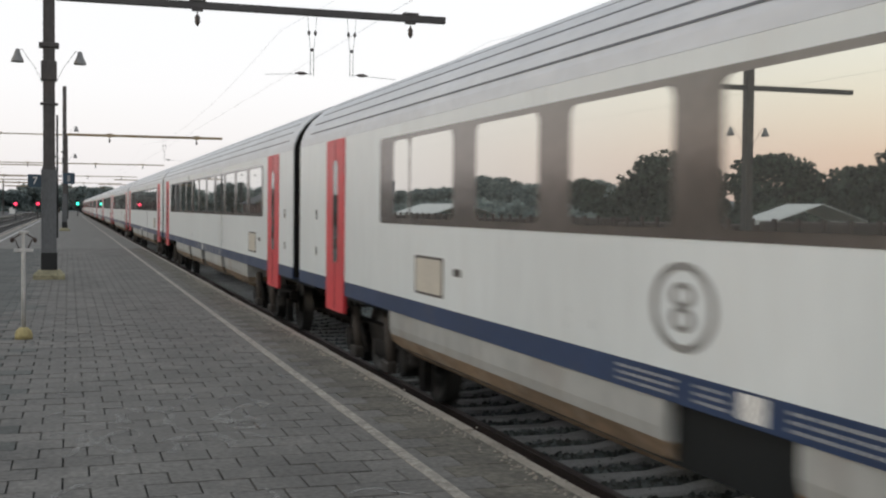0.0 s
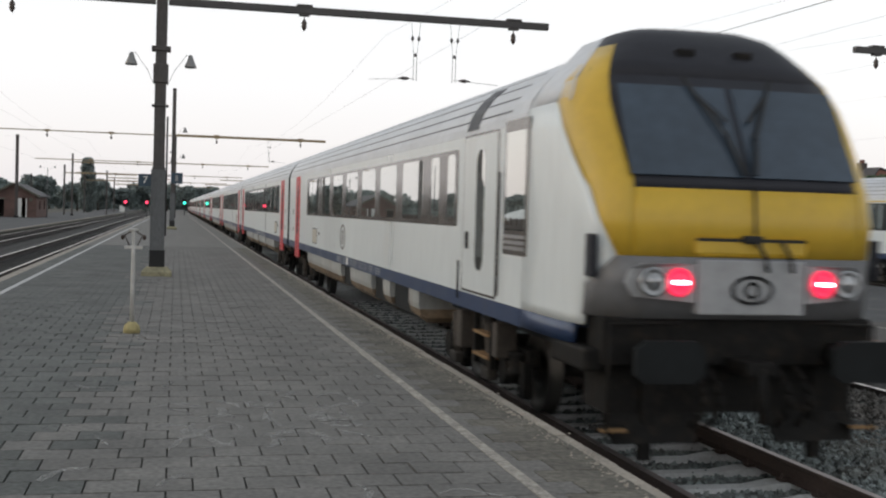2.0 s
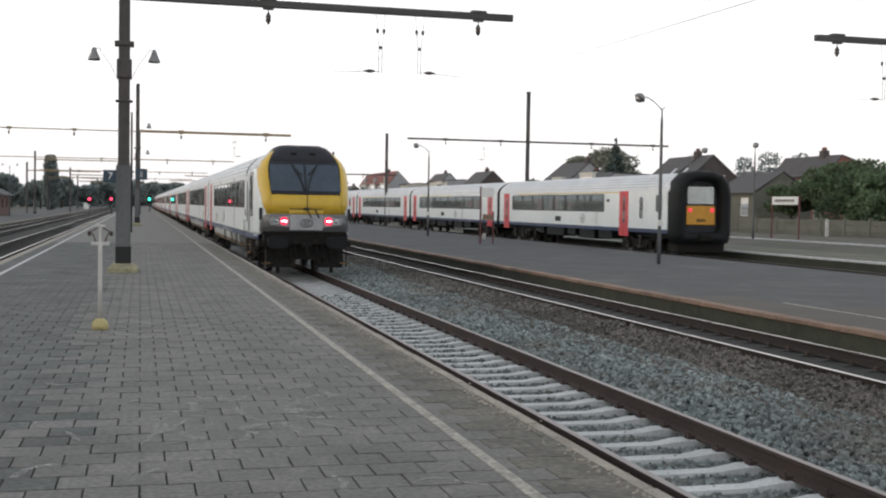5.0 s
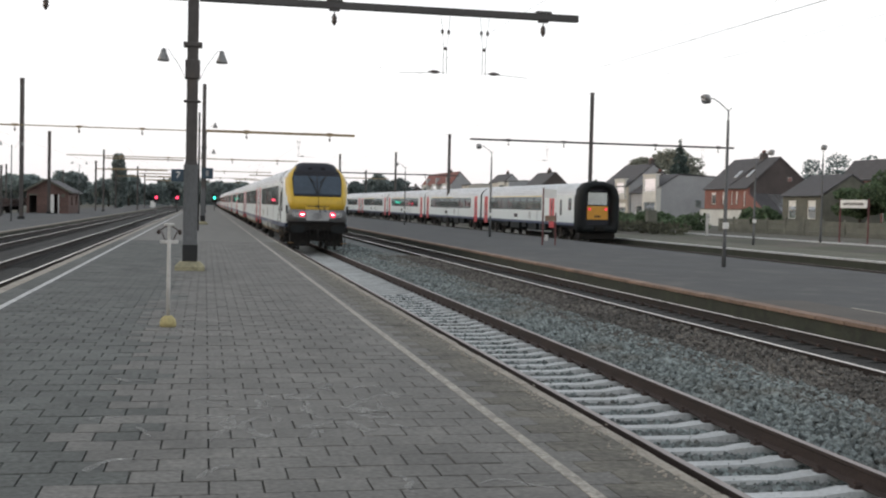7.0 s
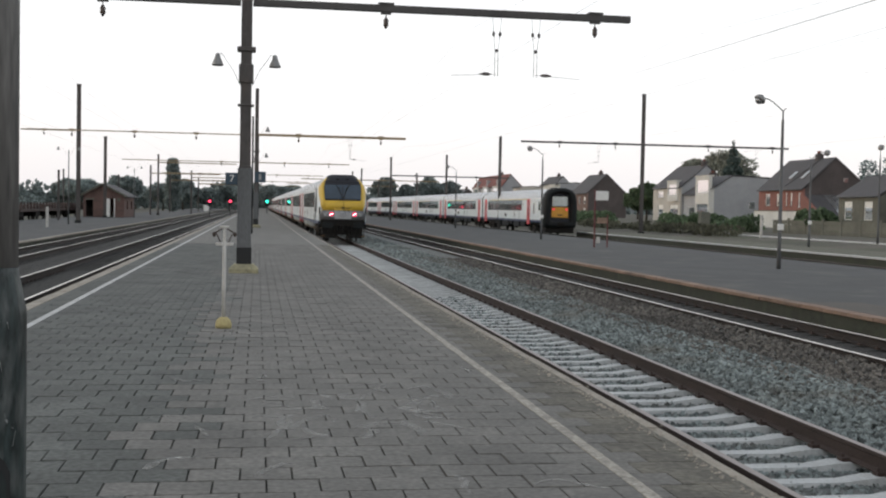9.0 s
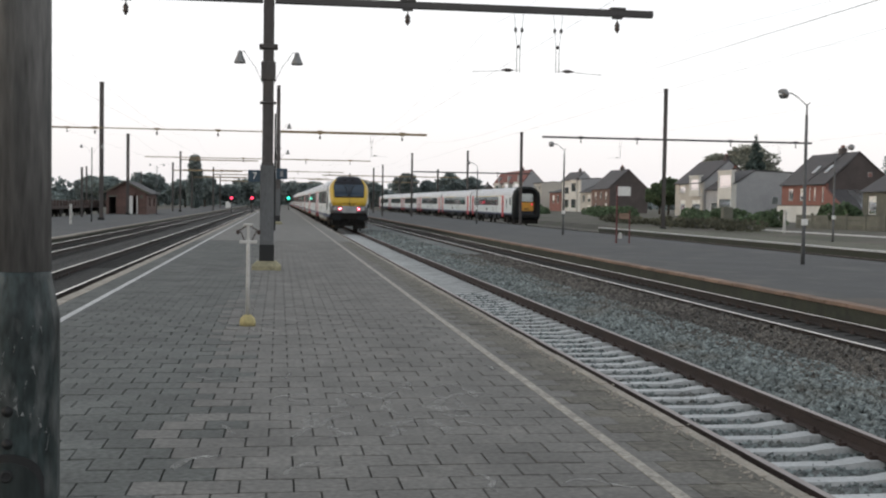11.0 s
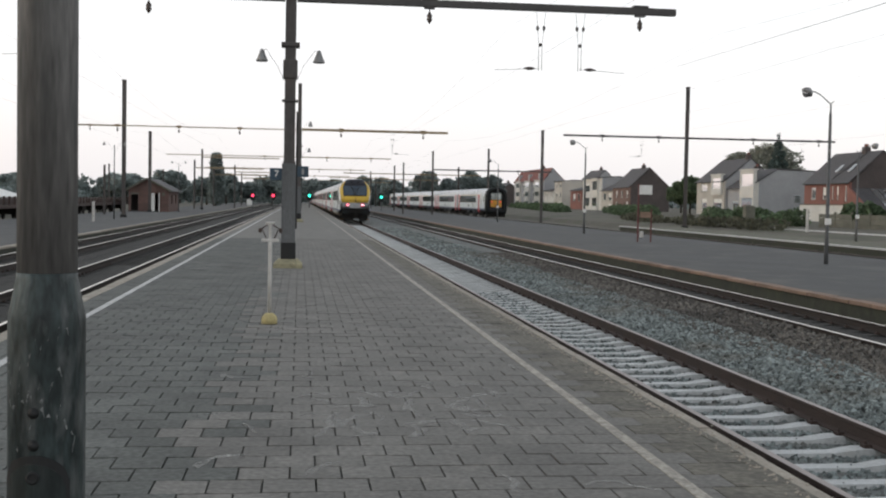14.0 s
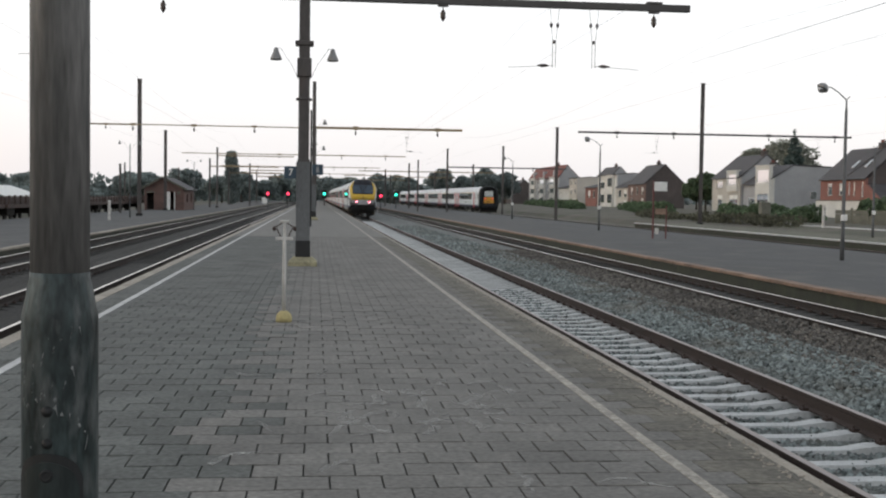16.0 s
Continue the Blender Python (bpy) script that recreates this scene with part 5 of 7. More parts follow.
mast_1 = platform_mast(-0.32, 27.0, 9.3, [(0.14, 9.12, 6.2, BEAM, (3.2, 8.25), ((5.85, 4.77, -1), (6.8, 4.78, 1))), (-8.6, -0.14, 6.2, BEAM, (-3.2, -7.8), ((-5.3, 4.77, -1),))])
for k_y in (33.0, -18.0):
    platform_mast(-14.4, k_y, 9.3, [(-4, 3, 6.3, BEAM, (2, ), ())], detail=False, z=-0.62, label="tall weathered steel catenary mast on the siding platform")
mast_2 = platform_mast(-0.15, 79.0, 9.35, [(0.14, 10.1, 6.25, BEAM_RUST, (2.8, 8.4), ((6.3, 4.75, 1),)), (-14.8, -0.14, 6.22, BEAM_RUST, (-4, -8, -12), (), 0.07)])
bell = bell_lamp(mast_2, 1, 0.72, 6.6, 0, 1.2)
for y in (132.0, 186.0, 240.0, 296.0):
    platform_mast(-0.1, y, 9.4, [(0.14, 10.3, 6.25, BEAM_RUST, (3, 8), (), 0.11), (-14.8, -0.14, 6.25, BEAM_RUST, (-4, -9), (), 0.09)], detail=False, plinth=False, label="distant steel catenary mast on the paved platform")


def platform_sign(x, y, z, text, label):
    s = thing("platform_sign", label, "sign", x, y, z)
    part("board", one_box(-0.15, 0.15, -0.03, 0.03, -0.14, 0.14, bevel=0.012), SIGN_BLUE, s)
    part("bracket", one_box(0.13, 0.34, -0.015, 0.015, -0.03, 0.03), STEEL, s)
    if text:
        words(text, 0.22, 0.004, pose(0, -0.033, 0, 90, 0, 0), WHITE, s, "numeral", "white numeral")
    return s


platform_sign(-0.61, 26.9, 2.15, "7", "small dark blue platform number sign beside a mast")
s2 = thing("platform_sign", "dark blue platform sign fixed to a distant mast", "sign", 0.1, 78.7, 3.4)
part("board", one_box(-0.38, 0.38, -0.03, 0.03, -0.36, 0.36, bevel=0.02), SIGN_BLUE, s2)
part("bracket", one_box(-0.36, -0.1, 0.02, 0.14, -0.05, 0.05), STEEL, s2)
part("numeral_bar", one_box(-0.09, 0.09, -0.036, -0.028, -0.2, 0.2), LOGO, s2, "pale blurred mark")


def marker_post():
    p = thing("marker_post", "short white painted post with a crossbar on a yellow concrete foot", "post", -0.43, 14.85, 0)
    bm = B()
    lathe(bm, [(0.10, 0.0), (0.103, 0.05), (0.088, 0.10), (0.05, 0.135), (0.04, 0.14)], 18)
    part("foot", bm, PLINTH_Y, p, "rounded yellow concrete foot")
    bm = B()
    lathe(bm, [(0.026, 0.12), (0.025, 0.6), (0.024, 1.08), (0.018, 1.1), (0.018, 1.28), (0.022, 1.3)], 14)
    part("pole", bm, POST_WHITE, p, "chalky white pole")
    part("crossbar", one_box(-0.11, 0.11, -0.02, 0.02, 1.045, 1.085, bevel=0.006), POST_WHITE, p)
    bm = B()
    rod(bm, (-0.06, 0, 1.28), (0.06, 0, 1.28), 0.02)
    part("cap_bar", bm, POST_WHITE, p)
    bm = B()
    for k in (-1, 1):
        rod(bm, (k * 0.02, 0, 1.27), (k * 0.13, 0, 1.20), 0.008, n=6)
        rod(bm, (k * 0.05, 0, 1.09), (k * 0.10, 0, 1.2), 0.008, n=6)
        lathe(bm, [(0.012, -0.03), (0.026, 0), (0.012, 0.03)], 8, Matrix.Translation((k * 0.13, 0, 1.19)))
    part("wire_bow", bm, RUST, p, "rusty wire bows with knobs")


marker_post()


def near_pole():
    """The lamp post beside the camera."""
    p = thing("lamp_post", "weathered grey tubular steel lamp post with an inspection door", "lamp post", -0.688, 3.0, 0)
    bm = B()
    lathe(bm, [(0.073, 1.33), (0.0725, 2.2), (0.070, 6.5), (0.05, 6.55)], 40)
    part("upper_tube", bm, POLE, p)
    bm = B()
    lathe(bm, [(0.094, 0.0), (0.094, 1.29), (0.0925, 1.308), (0.088, 1.325), (0.079, 1.375), (0.0745, 1.395), (0.0735, 1.41)], 40)
    low = part("lower_tube", bm, POLE_LOW, p, "wider lower tube with a shoulder")
    bm = B()
    for z in (1.07, 0.99):
        lathe(bm, [(0.014, 0), (0.014, 0.004), (0.009, 0.006), (0.009, 0.013), (0.002, 0.014)], 12, Matrix.Translation((-0.012, -0.091, z)) @ Euler((radians(90), 0, 0)).to_matrix().to_4x4())
    part("bolt", bm, BLACK, low, "dark bolts")
    # inspection door: a curved plate with a rounded top, in a dark recess
    def door_plate(r, w, z0, z1, thick):
        bm = B()
        rows = []
        n = 14
        for k in range(n + 1):
            u = -1 + 2 * k / n
            a = u * w - 0.12
            top = z1 - (1 - math.sqrt(max(0.0, 1 - u * u * 0.98))) * 0.075
            ca, sa = math.sin(a), -math.cos(a)
            rows.append([(r * ca, r * sa, z0), (r * ca, r * sa, top), ((r + thick) * ca, (r + thick) * sa, top), ((r + thick) * ca, (r + thick) * sa, z0)])
        loft(bm, rows)
        return bm
    part("door_rim", door_plate(0.09, 0.92, 0.35, 0.965, 0.0085), BLACK, low, "dark rim of the inspection door")
    part("inspection_door", door_plate(0.095, 0.80, 0.36, 0.945, 0.006), POLE_DOOR, low, "curved inspection door")
    bm = B()
    lathe(bm, [(0.016, 0), (0.016, 0.006), (0.010, 0.008), (0.008, 0.004)], 14, Matrix.Translation((-0.012, -0.100, 0.912)) @ Euler((radians(90), 0, 0)).to_matrix().to_4x4())
    part("lock", bm, BLACK, low, "round lock")
    rg = random.Random(4)
    for k in range(34):
        a, z = rg.uniform(-1.1, 0.9), rg.choice((rg.uniform(0.95, 1.3), rg.uniform(1.08, 1.2), rg.uniform(1.0, 1.1)))
        w, hh, lean = rg.uniform(0.02, 0.07), rg.uniform(0.008, 0.03), rg.uniform(-0.04, 0.04)
        ring = [(a, z - hh / 2), (a + w, z - hh * 0.2 + lean * 0.3), (a + w * 2, z + lean), (a + w * 1.2, z + hh / 2 + lean * 0.4)]
        bm = B()
        loft(bm, [[(r * math.sin(b), -r * math.cos(b), q) for b, q in ring] for r in (0.0925, 0.0946)])
        part("scrape", bm, SCRAPE, low, "pale scrape in the paint")
    bm = B()
    for k in (-1, 1):
        rod(bm, (0, 0, 6.4), (k * 0.8, 0, 6.7), 0.025)
        lathe(bm, [(0.14, -0.12), (0.1, 0.0), (0.03, 0.15)], 14, Matrix.Translation((k * 0.85, 0, 6.62)))
    part("lamp_head", bm, GREY_METAL, p, "grey double lamp head")


near_pole()


def arm_lamp(x, y, z0, h, arm=-0.85, label="tall grey platform lamp post with a curved arm, unlit", box_z=1.35, tilt=True):
    p = thing("lamp_post", label, "lamp post", x, y, z0, group="lamp posts on the platforms")
    bm = B()
    lathe(bm, [(0.075, 0.0), (0.066, 1.0), (0.052, h * 0.8), (0.046, h - 0.35), (0.03, h - 0.32), (0.026, h)], 14)
    part("pole", bm, GALV, p, "grey steel pole")
    bm = B()
    pts = [(0, h - 0.02), (arm * 0.12, h + 0.06), (arm * 0.4, h + 0.26), (arm * 0.65, h + 0.38), (arm * 0.85, h + 0.40)]
    for a, b in zip(pts, pts[1:]):
        rod(bm, (a[0], 0, a[1]), (b[0], 0, b[1]), 0.02, n=8)
    rod(bm, (0, 0, h - 0.02), (-arm * 0.14, 0, h + 0.09), 0.016, n=6)
    a_ = part("arm", bm, GALV, p, "curved lamp arm")
    bm = B()
    m = Matrix.Translation((arm * 0.98, 0, h + 0.40)) @ Euler((0, radians(38 if arm < 0 else -38), 0)).to_matrix().to_4x4()
    lathe(bm, [(0.19, -0.10), (0.21, -0.06), (0.17, 0.03), (0.09, 0.10), (0.03, 0.13)], 18, m)
    part("lamp_head", bm, GREY_METAL, a_, "grey dome lamp head")
    bm = B()
    lathe(bm, [(0.05, -0.22), (0.11, -0.18), (0.165, -0.10)], 16, m)
    part("lens", bm, LENS, a_, "pale lamp glass")
    if box_z:
        part("connection_box", one_box(-0.12, 0.10, -0.12, -0.05, box_z, box_z + 0.22, bevel=0.02), WHITE, p, "small pale connection box")
    return p


arm_lamp(17.93, 37.8, LOW, 5.5)
arm_lamp(18.05, 72.5, LOW, 5.45)
arm_lamp(18.85, 110.0, LOW, 5.5)
arm_lamp(31.2, 62.0, LOW, 5.1, arm=0.95)
arm_lamp(36.6, 64.0, -0.1, 5.4, arm=0.0001, label="thin pale lamp column behind the fence", box_z=0)
for xx, yy in ((-15.6, 100.0), (-15.4, 150.0)):
    p = thing("lamp_post", "thin double-armed lamp post on the low siding platform", "lamp post", xx, yy, -0.42, group="lamp posts on the platforms")
    part("pole", (lambda b: (rod(b, (0, 0, 0), (0, 0, 6.2), 0.06, 0.04), b)[1])(B()), GALV, p)
    for s in (-1, 1):
        bell_lamp(p, s, s * 0.85, 6.3)


def side_mast(x, y, z0, h, beams, label, w=0.17):
    m = thing("catenary_mast", label, "catenary mast", x, y, z0, group="catenary masts")
    bm = B()
    sect = [(-w, -w), (w, -w), (w, -w + 0.03), (0.02, -w + 0.03), (0.02, w - 0.03), (w, w - 0.03), (w, w), (-w, w), (-w, w - 0.03), (-0.02, w - 0.03), (-0.02, -w + 0.03), (-w, -w + 0.03)]
    loft(bm, [[(a, b, z) for a, b in sect] for z in (0.0, h)])
    part("column", bm, STEEL, m, "dark steel column")
    part("cap", one_box(-w - 0.04, w + 0.04, -w - 0.04, w + 0.04, h, h + 0.06), STEEL, m)
    part("foot", one_box(-w - 0.1, w + 0.1, -w - 0.1, w + 0.1, -0.1, 0.25, bevel=0.02), BLACK, m, "dark mast foot")
    for args in beams:
        beam_part(m, *args)
    return m


side_mast(-16.0, 108.0, -0.42, 12.4, [(-5.0, 0, 8.3, BEAM_RUST, (-3, ), (), 0.11)], "tall dark catenary mast on the low siding platform")
side_mast(-18.6, 147.0, -0.42, 9.9, [], "tall dark catenary mast on the low siding platform")
side_mast(-20.0, 122.0, -0.8, 5.4, [], "slim dark post beside the sidings", 0.1)
side_mast(-15.4, 185.0, -0.42, 9.4, [(0, 12, 8.2, BEAM_RUST, (), ())], "slim dark catenary mast on the low siding platform", 0.13)
for yy, xx in ((190, -17), (215, -12), (245, -18), (280, -14), (320, -22), (260, -30), (225, -36)):
    side_mast(xx, yy, -0.8, 8.2, [(0.0, 11, 7.0, BEAM_RUST, (), ())] if xx > -20 else [], "distant dark catenary mast", 0.13)
side_mast(33.1, 97.0, -0.45, 12.2, [(-10.9, 0, 7.85, BEAM, (-7.5, -2.5), ((-4.0, 6.2, -1),)), (0, 13.5, 7.85, BEAM, (6.0, 12.0), ((10.5, 6.0, -1),))], "tall dark catenary mast beside the outer track", 0.135)
side_mast(23.55, 112.0, -0.86, 9.5, [], "tall dark catenary mast beyond the island platform", 0.12)
side_mast(24.4, 150.0, -0.86, 9.3, [(-7.4, 8.5, 6.5, BEAM, (-4, 4), ())], "tall dark catenary mast beyond the island platform", 0.12)
side_mast(18.2, 160.0, -0.6, 9.0, [], "slim catenary mast far along the tracks", 0.12)
side_mast(14.3, 162.0, -0.6, 7.4, [], "slim catenary mast far along the tracks", 0.1)
for yy, xx in ((205, 16.5), (205, 28), (250, 15), (262, 27), (310, 20)):
    side_mast(xx, yy, -0.8, 8.4, [(-9.0, 4, 7.0, BEAM_RUST, (), ())], "distant dark catenary mast", 0.13)
# gantry arm that reaches in over the outer tracks, on a mast out of sight
gm = side_mast(28.6, 27.0, -0.86, 10.2, [(-11.45, 0, 7.03, BEAM, (-10.8, -5), ((-9.35, 5.5, -1),))], "dark catenary mast with a long beam", 0.2)


def wires(name, label, paths, r=0.002):
    for pts in paths:
        cu = bpy.data.curves.new(name, "CURVE")
        cu.dimensions, cu.bevel_depth, cu.bevel_resolution = "3D", r, 1
        sp = cu.splines.new("POLY")
        sp.points.add(len(pts) - 1)
        for q, pt in zip(sp.points, pts):
            q.co = (*pt, 1)
        cu.materials.append(STEEL)
        tagged(new(name, cu), label, "wire", "overhead wires")


SPANS = (-27, 27, 79, 132, 186, 240, 296)
for x in (TRACK_A, TRACK_B, TRACK_C, TRACK_D):
    carrier = []
    for a, b in zip(SPANS, SPANS[1:]):
        carrier += [(x, a + (b - a) * k / 8, 5.75 - 0.75 * 4 * (k / 8) * (1 - k / 8)) for k in range(8)]
    wires("overhead_wire", "thin contact wire and carrier over a track", [carrier + [(x, 296, 5.75)], [(x, -27, 4.62), (x, 296, 4.62)]])
wires("overhead_wire", "thin feeder wires running along the tracks", [[(23.4, -20, 9.1 - 1.2), (24.6, 27, 8.0), (25.0, 97, 11.2)], [(31.0, -10, 8.8), (33.1, 97, 9.6)], [(34.0, -10, 7.6), (33.4, 97, 8.2)], [(38.0, -10, 6.5), (39.0, 97, 6.6)]], 0.003)
wires("overhead_wire", "dark feeder wire rising over the outer tracks", [[(36.39, 110, 15.15), (31.82, 85, 13.28), (16.49, 24, 7.38)]], 0.012)


def signal(x, y, z, lens, label, post_to=-0.86):
    s = thing("signal", label, "railway signal", x, y, 0, group="colour light signals")
    part("post", (lambda b: (rod(b, (0, 0.15, post_to), (0, 0.15, z - 0.3), 0.09), b)[1])(B()), GALV, s)
    part("head", one_box(-0.38, 0.38, 0.0, 0.3, z - 0.85, z + 0.6, bevel=0.06), BLACK, s, "black signal head")
    # oversized lens: the bloom round the light is put into its radius
    bm = B()
    lathe(bm, [(0.25, 0.0), (0.24, 0.04), (0.12, 0.07), (0.01, 0.08)], 18, Matrix.Translation((0, 0.0, z)) @ Euler((radians(90), 0, 0)).to_matrix().to_4x4())
    part("lens", bm, lens, s, "glowing signal lens, widened for its bloom")


for x, z, m, c in ((-8.1, 1.92, SIG_RED, "red"), (-4.65, 1.97, SIG_RED, "red"), (1.52, 2.06, SIG_GREEN, "green"), (11.25, 1.81, SIG_RED, "red"), (13.89, 2.05, SIG_GREEN, "green")):
    signal(x, 200.0, z, m, "dwarf track signal showing " + c)
bx = thing("relay_box", "white relay cabinet beside the tracks", "cabinet", -12.9, 300.0, -0.86)
part("cabinet", one_box(-0.7, 0.7, -0.4, 0.4, 0, 2.0, bevel=0.04), WHITE, bx)


def board_on_posts(x, y, z0, w, h, zb, legs, label, board=WHITE, posts=REDPOST, rz=0):
    s = thing("station_sign", label, "sign", x, y, z0, rz)
    b = part("board", one_box(-w / 2, w / 2, -0.03, 0.03, zb, zb + h, bevel=0.012), board, s, "white sign board")
    for dx in legs:
        part("post", one_box(dx - 0.04, dx + 0.04, 0.0, 0.08, 0.0, zb + h + 0.06, bevel=0.008), posts, s, "dark red post")
    return s, b


# the name board beside the fence, its faded writing as bars, turned towards the tracks
ns, nb = board_on_posts(38.2, 63.1, -0.3, 2.9, 0.5, 2.33, (-1.55, 1.55), "white station name board on two dark red posts", rz=-90)
bm = B()
xx, rg = -1.1, random.Random(3)
while xx < 1.05:
    w = rg.uniform(0.07, 0.13)
    box(bm, xx, xx + w, -0.038, -0.03, 2.50, 2.66)
    xx += w + 0.05
part("writing_bars", bm, BANDGREY, nb, "faded dark writing")
ps, pb = board_on_posts(17.65, 58.0, LOW, 0.68, 0.48, 2.45, (-0.36,), "small white notice board on a dark red post")
part("orange_panel", one_box(-0.25, 0.3, -0.02, 0.02, 1.25, 1.55, bevel=0.01), ORANGE_KERB, ps, "faded orange panel")
part("post", one_box(0.30, 0.36, 0.0, 0.06, 0.0, 1.7), REDPOST, ps, "dark red post")
for x, y, z, h in ((36.5, 80.0, -0.2, 1.7), (-15.4, 89.0, -0.42, 1.5), (19.9, 66.0, LOW, 0.35), (45.0, 69.0, -0.05, 1.2)):
    q = thing("marker_post", "pale concrete marker post standing by the tracks", "post", x, y, z, group="marker posts")
    part("post", one_box(-0.09, 0.09, -0.09, 0.09, 0, h, bevel=0.02), POST_WHITE, q)

# ---- trees, houses and what stands round the station ----
def leaf_cloud(spots, n, size, seed, flat=1.0):
    """Many small leaf sprays on the given blobs (centre, radii)."""
    rng = random.Random(seed)
    vs, fs = [], []
    total = sum(r[0] * r[1] * r[2] for _, r in spots) ** 1.0
    for c, r in spots:
        k = max(8, int(n * r[0] * r[1] * r[2] / total))
        for _ in range(k):
            d = Vector((rng.gauss(0, 1), rng.gauss(0, 1), rng.gauss(0, 1))).normalized() * rng.uniform(0.45, 1.06) ** 0.6
            p = Vector((c[0] + d.x * r[0], c[1] + d.y * r[1], c[2] + d.z * r[2]))
            q = Euler((rng.uniform(0, 6.3), rng.uniform(0, 6.3), rng.uniform(0, 6.3))).to_matrix()
            s = size * rng.uniform(0.6, 1.4)
            b = len(vs)
            for o in ((-0.5, -0.35, 0), (0.1, -0.5, 0.12), (0.6, 0.1, 0), (0.05, 0.5, 0.15), (-0.5, 0.25, -0.1)):
                vs.append(tuple(p + q @ Vector(o) * s))
            fs.append((b, b + 1, b + 2, b + 3, b + 4))
    me = bpy.data.meshes.new("crown")
    me.from_pydata(vs, [], fs)
    return me


def tree(x, y, z, h, r, label, leaf=LEAF, shape="round", seed=1, n=1800, size=0.5, category="tree", group=""):
    t = thing("tree", label, category, x, y, z, group=group)
    rng = random.Random(seed)
    bm = B()
    rings = [(0.16 + 0.012 * h, 0), (0.10 + 0.01 * h, 0.25 * h), (0.04 * h / 8 + 0.05, 0.6 * h), (0.03, 0.9 * h)]
    lathe(bm, rings, 8)
    for k in range(6):
        a, z0 = rng.uniform(0, 6.3), h * rng.uniform(0.3, 0.6)
        rod(bm, (0, 0, z0), (math.cos(a) * r * 0.65, math.sin(a) * r * 0.65, z0 + h * 0.18), 0.06, 0.02, 6)
    part("trunk", bm, BARK, t, "dark trunk and limbs")
    spots = []
    if shape == "round":
        for k in range(9):
            a, e = rng.uniform(0, 6.3), rng.uniform(0.0, 0.75)
            spots.append(((math.cos(a) * r * e, math.sin(a) * r * e, h * rng.uniform(0.42, 0.86)), (r * rng.uniform(0.3, 0.52),) * 2 + (h * rng.uniform(0.10, 0.18),)))
        spots.append(((0, 0, h * 0.6), (r * 0.6, r * 0.6, h * 0.28)))
    elif shape == "dome":
        spots.append(((0, 0, h * 0.6), (r * 0.72, r * 0.72, h * 0.30)))
        for k in range(26):
            a, e = rng.uniform(0, 6.3), rng.uniform(-0.5, 1.45)
            q = math.cos(e)
            spots.append(((math.cos(a) * r * 0.72 * q, math.sin(a) * r * 0.72 * q, h * (0.6 + 0.30 * math.sin(e))), (r * rng.uniform(0.2, 0.32),) * 2 + (h * rng.uniform(0.06, 0.11),)))
    elif shape == "column":
        for k in range(8):
            u = k / 7
            spots.append(((rng.uniform(-.15, .15), rng.uniform(-.15, .15), h * (0.14 + 0.76 * u)), (r * (1 - 0.55 * abs(u - 0.35)),) * 2 + (h * 0.1,)))
    else:
        for k in range(9):
            u = k / 8
            spots.append(((0, 0, h * (0.14 + 0.8 * u)), (r * (1.0 - 0.93 * u),) * 2 + (h * 0.065,)))
    me = leaf_cloud(spots, n, size, seed)
    me.materials.append(leaf)
    part("crown", me, leaf, t, "uneven leafy crown")
    return t


def hedge(name, label, x0, x1, y0, y1, z, h, n, seed, leaf=LEAF, size=0.45, slope=0.0):
    rng = random.Random(seed)
    spots = []
    k = max(6, int(math.hypot(x1 - x0, y1 - y0) / 1.6))
    for i in range(k):
        u = (i + rng.random()) / k
        hh = h * rng.uniform(0.55, 1.1)
        spots.append(((x0 + (x1 - x0) * u + rng.uniform(-0.8, 0.8), y0 + (y1 - y0) * u, z + hh * 0.42), (rng.uniform(0.9, 1.8), rng.uniform(0.9, 1.8), hh * 0.55)))
    me = leaf_cloud(spots, n, size, seed)
    me.materials.append(leaf)
    me.name = name
    return tagged(new(name, me), label, "bushes", kind="stuff")


def wall_x(bm, x, t, y0, y1, z0, z1, holes):
    """A wall in a plane of constant x, t thick, with real openings (y0, y1, z0, z1)."""
    ys = sorted({y0, y1, *[h[0] for h in holes], *[h[1] for h in holes]})
    zs = sorted({z0, z1, *[h[2] for h in holes], *[h[3] for h in holes]})
    for a, b in zip(ys, ys[1:]):
        for c, d in zip(zs, zs[1:]):
            m, n = (a + b) / 2, (c + d) / 2
            if not any(h[0] < m < h[1] and h[2] < n < h[3] for h in holes):
                box(bm, x, x + t, a, b, c, d)
    bmesh.ops.remove_doubles(bm, verts=bm.verts[:], dist=0.0005)


def window(hs, x, y0, y1, z0, z1, blind=0.0, pane=None):
    bm = B()
    for a, b, c, d in ((y0, y1, z0, z0 + 0.07), (y0, y1, z1 - 0.07, z1), (y0, y0 + 0.07, z0 + 0.07, z1 - 0.07), (y1 - 0.07, y1, z0 + 0.07, z1 - 0.07)):
        box(bm, x + 0.08, x + 0.15, a, b, c, d)
    w = part("window", bm, WHITE, hs, "white window frame")
    part("pane", one_box(x + 0.12, x + 0.135, y0 + 0.07, y1 - 0.07, z0 + 0.07, z1 - 0.07), pane or PANE, w, "dark window pane")
    if blind:
        part("blind", one_box(x + 0.105, x + 0.115, y0 + 0.07, y1 - 0.07, z1 - 0.07 - (z1 - z0) * blind, z1 - 0.07), BLIND, w, "white blind")


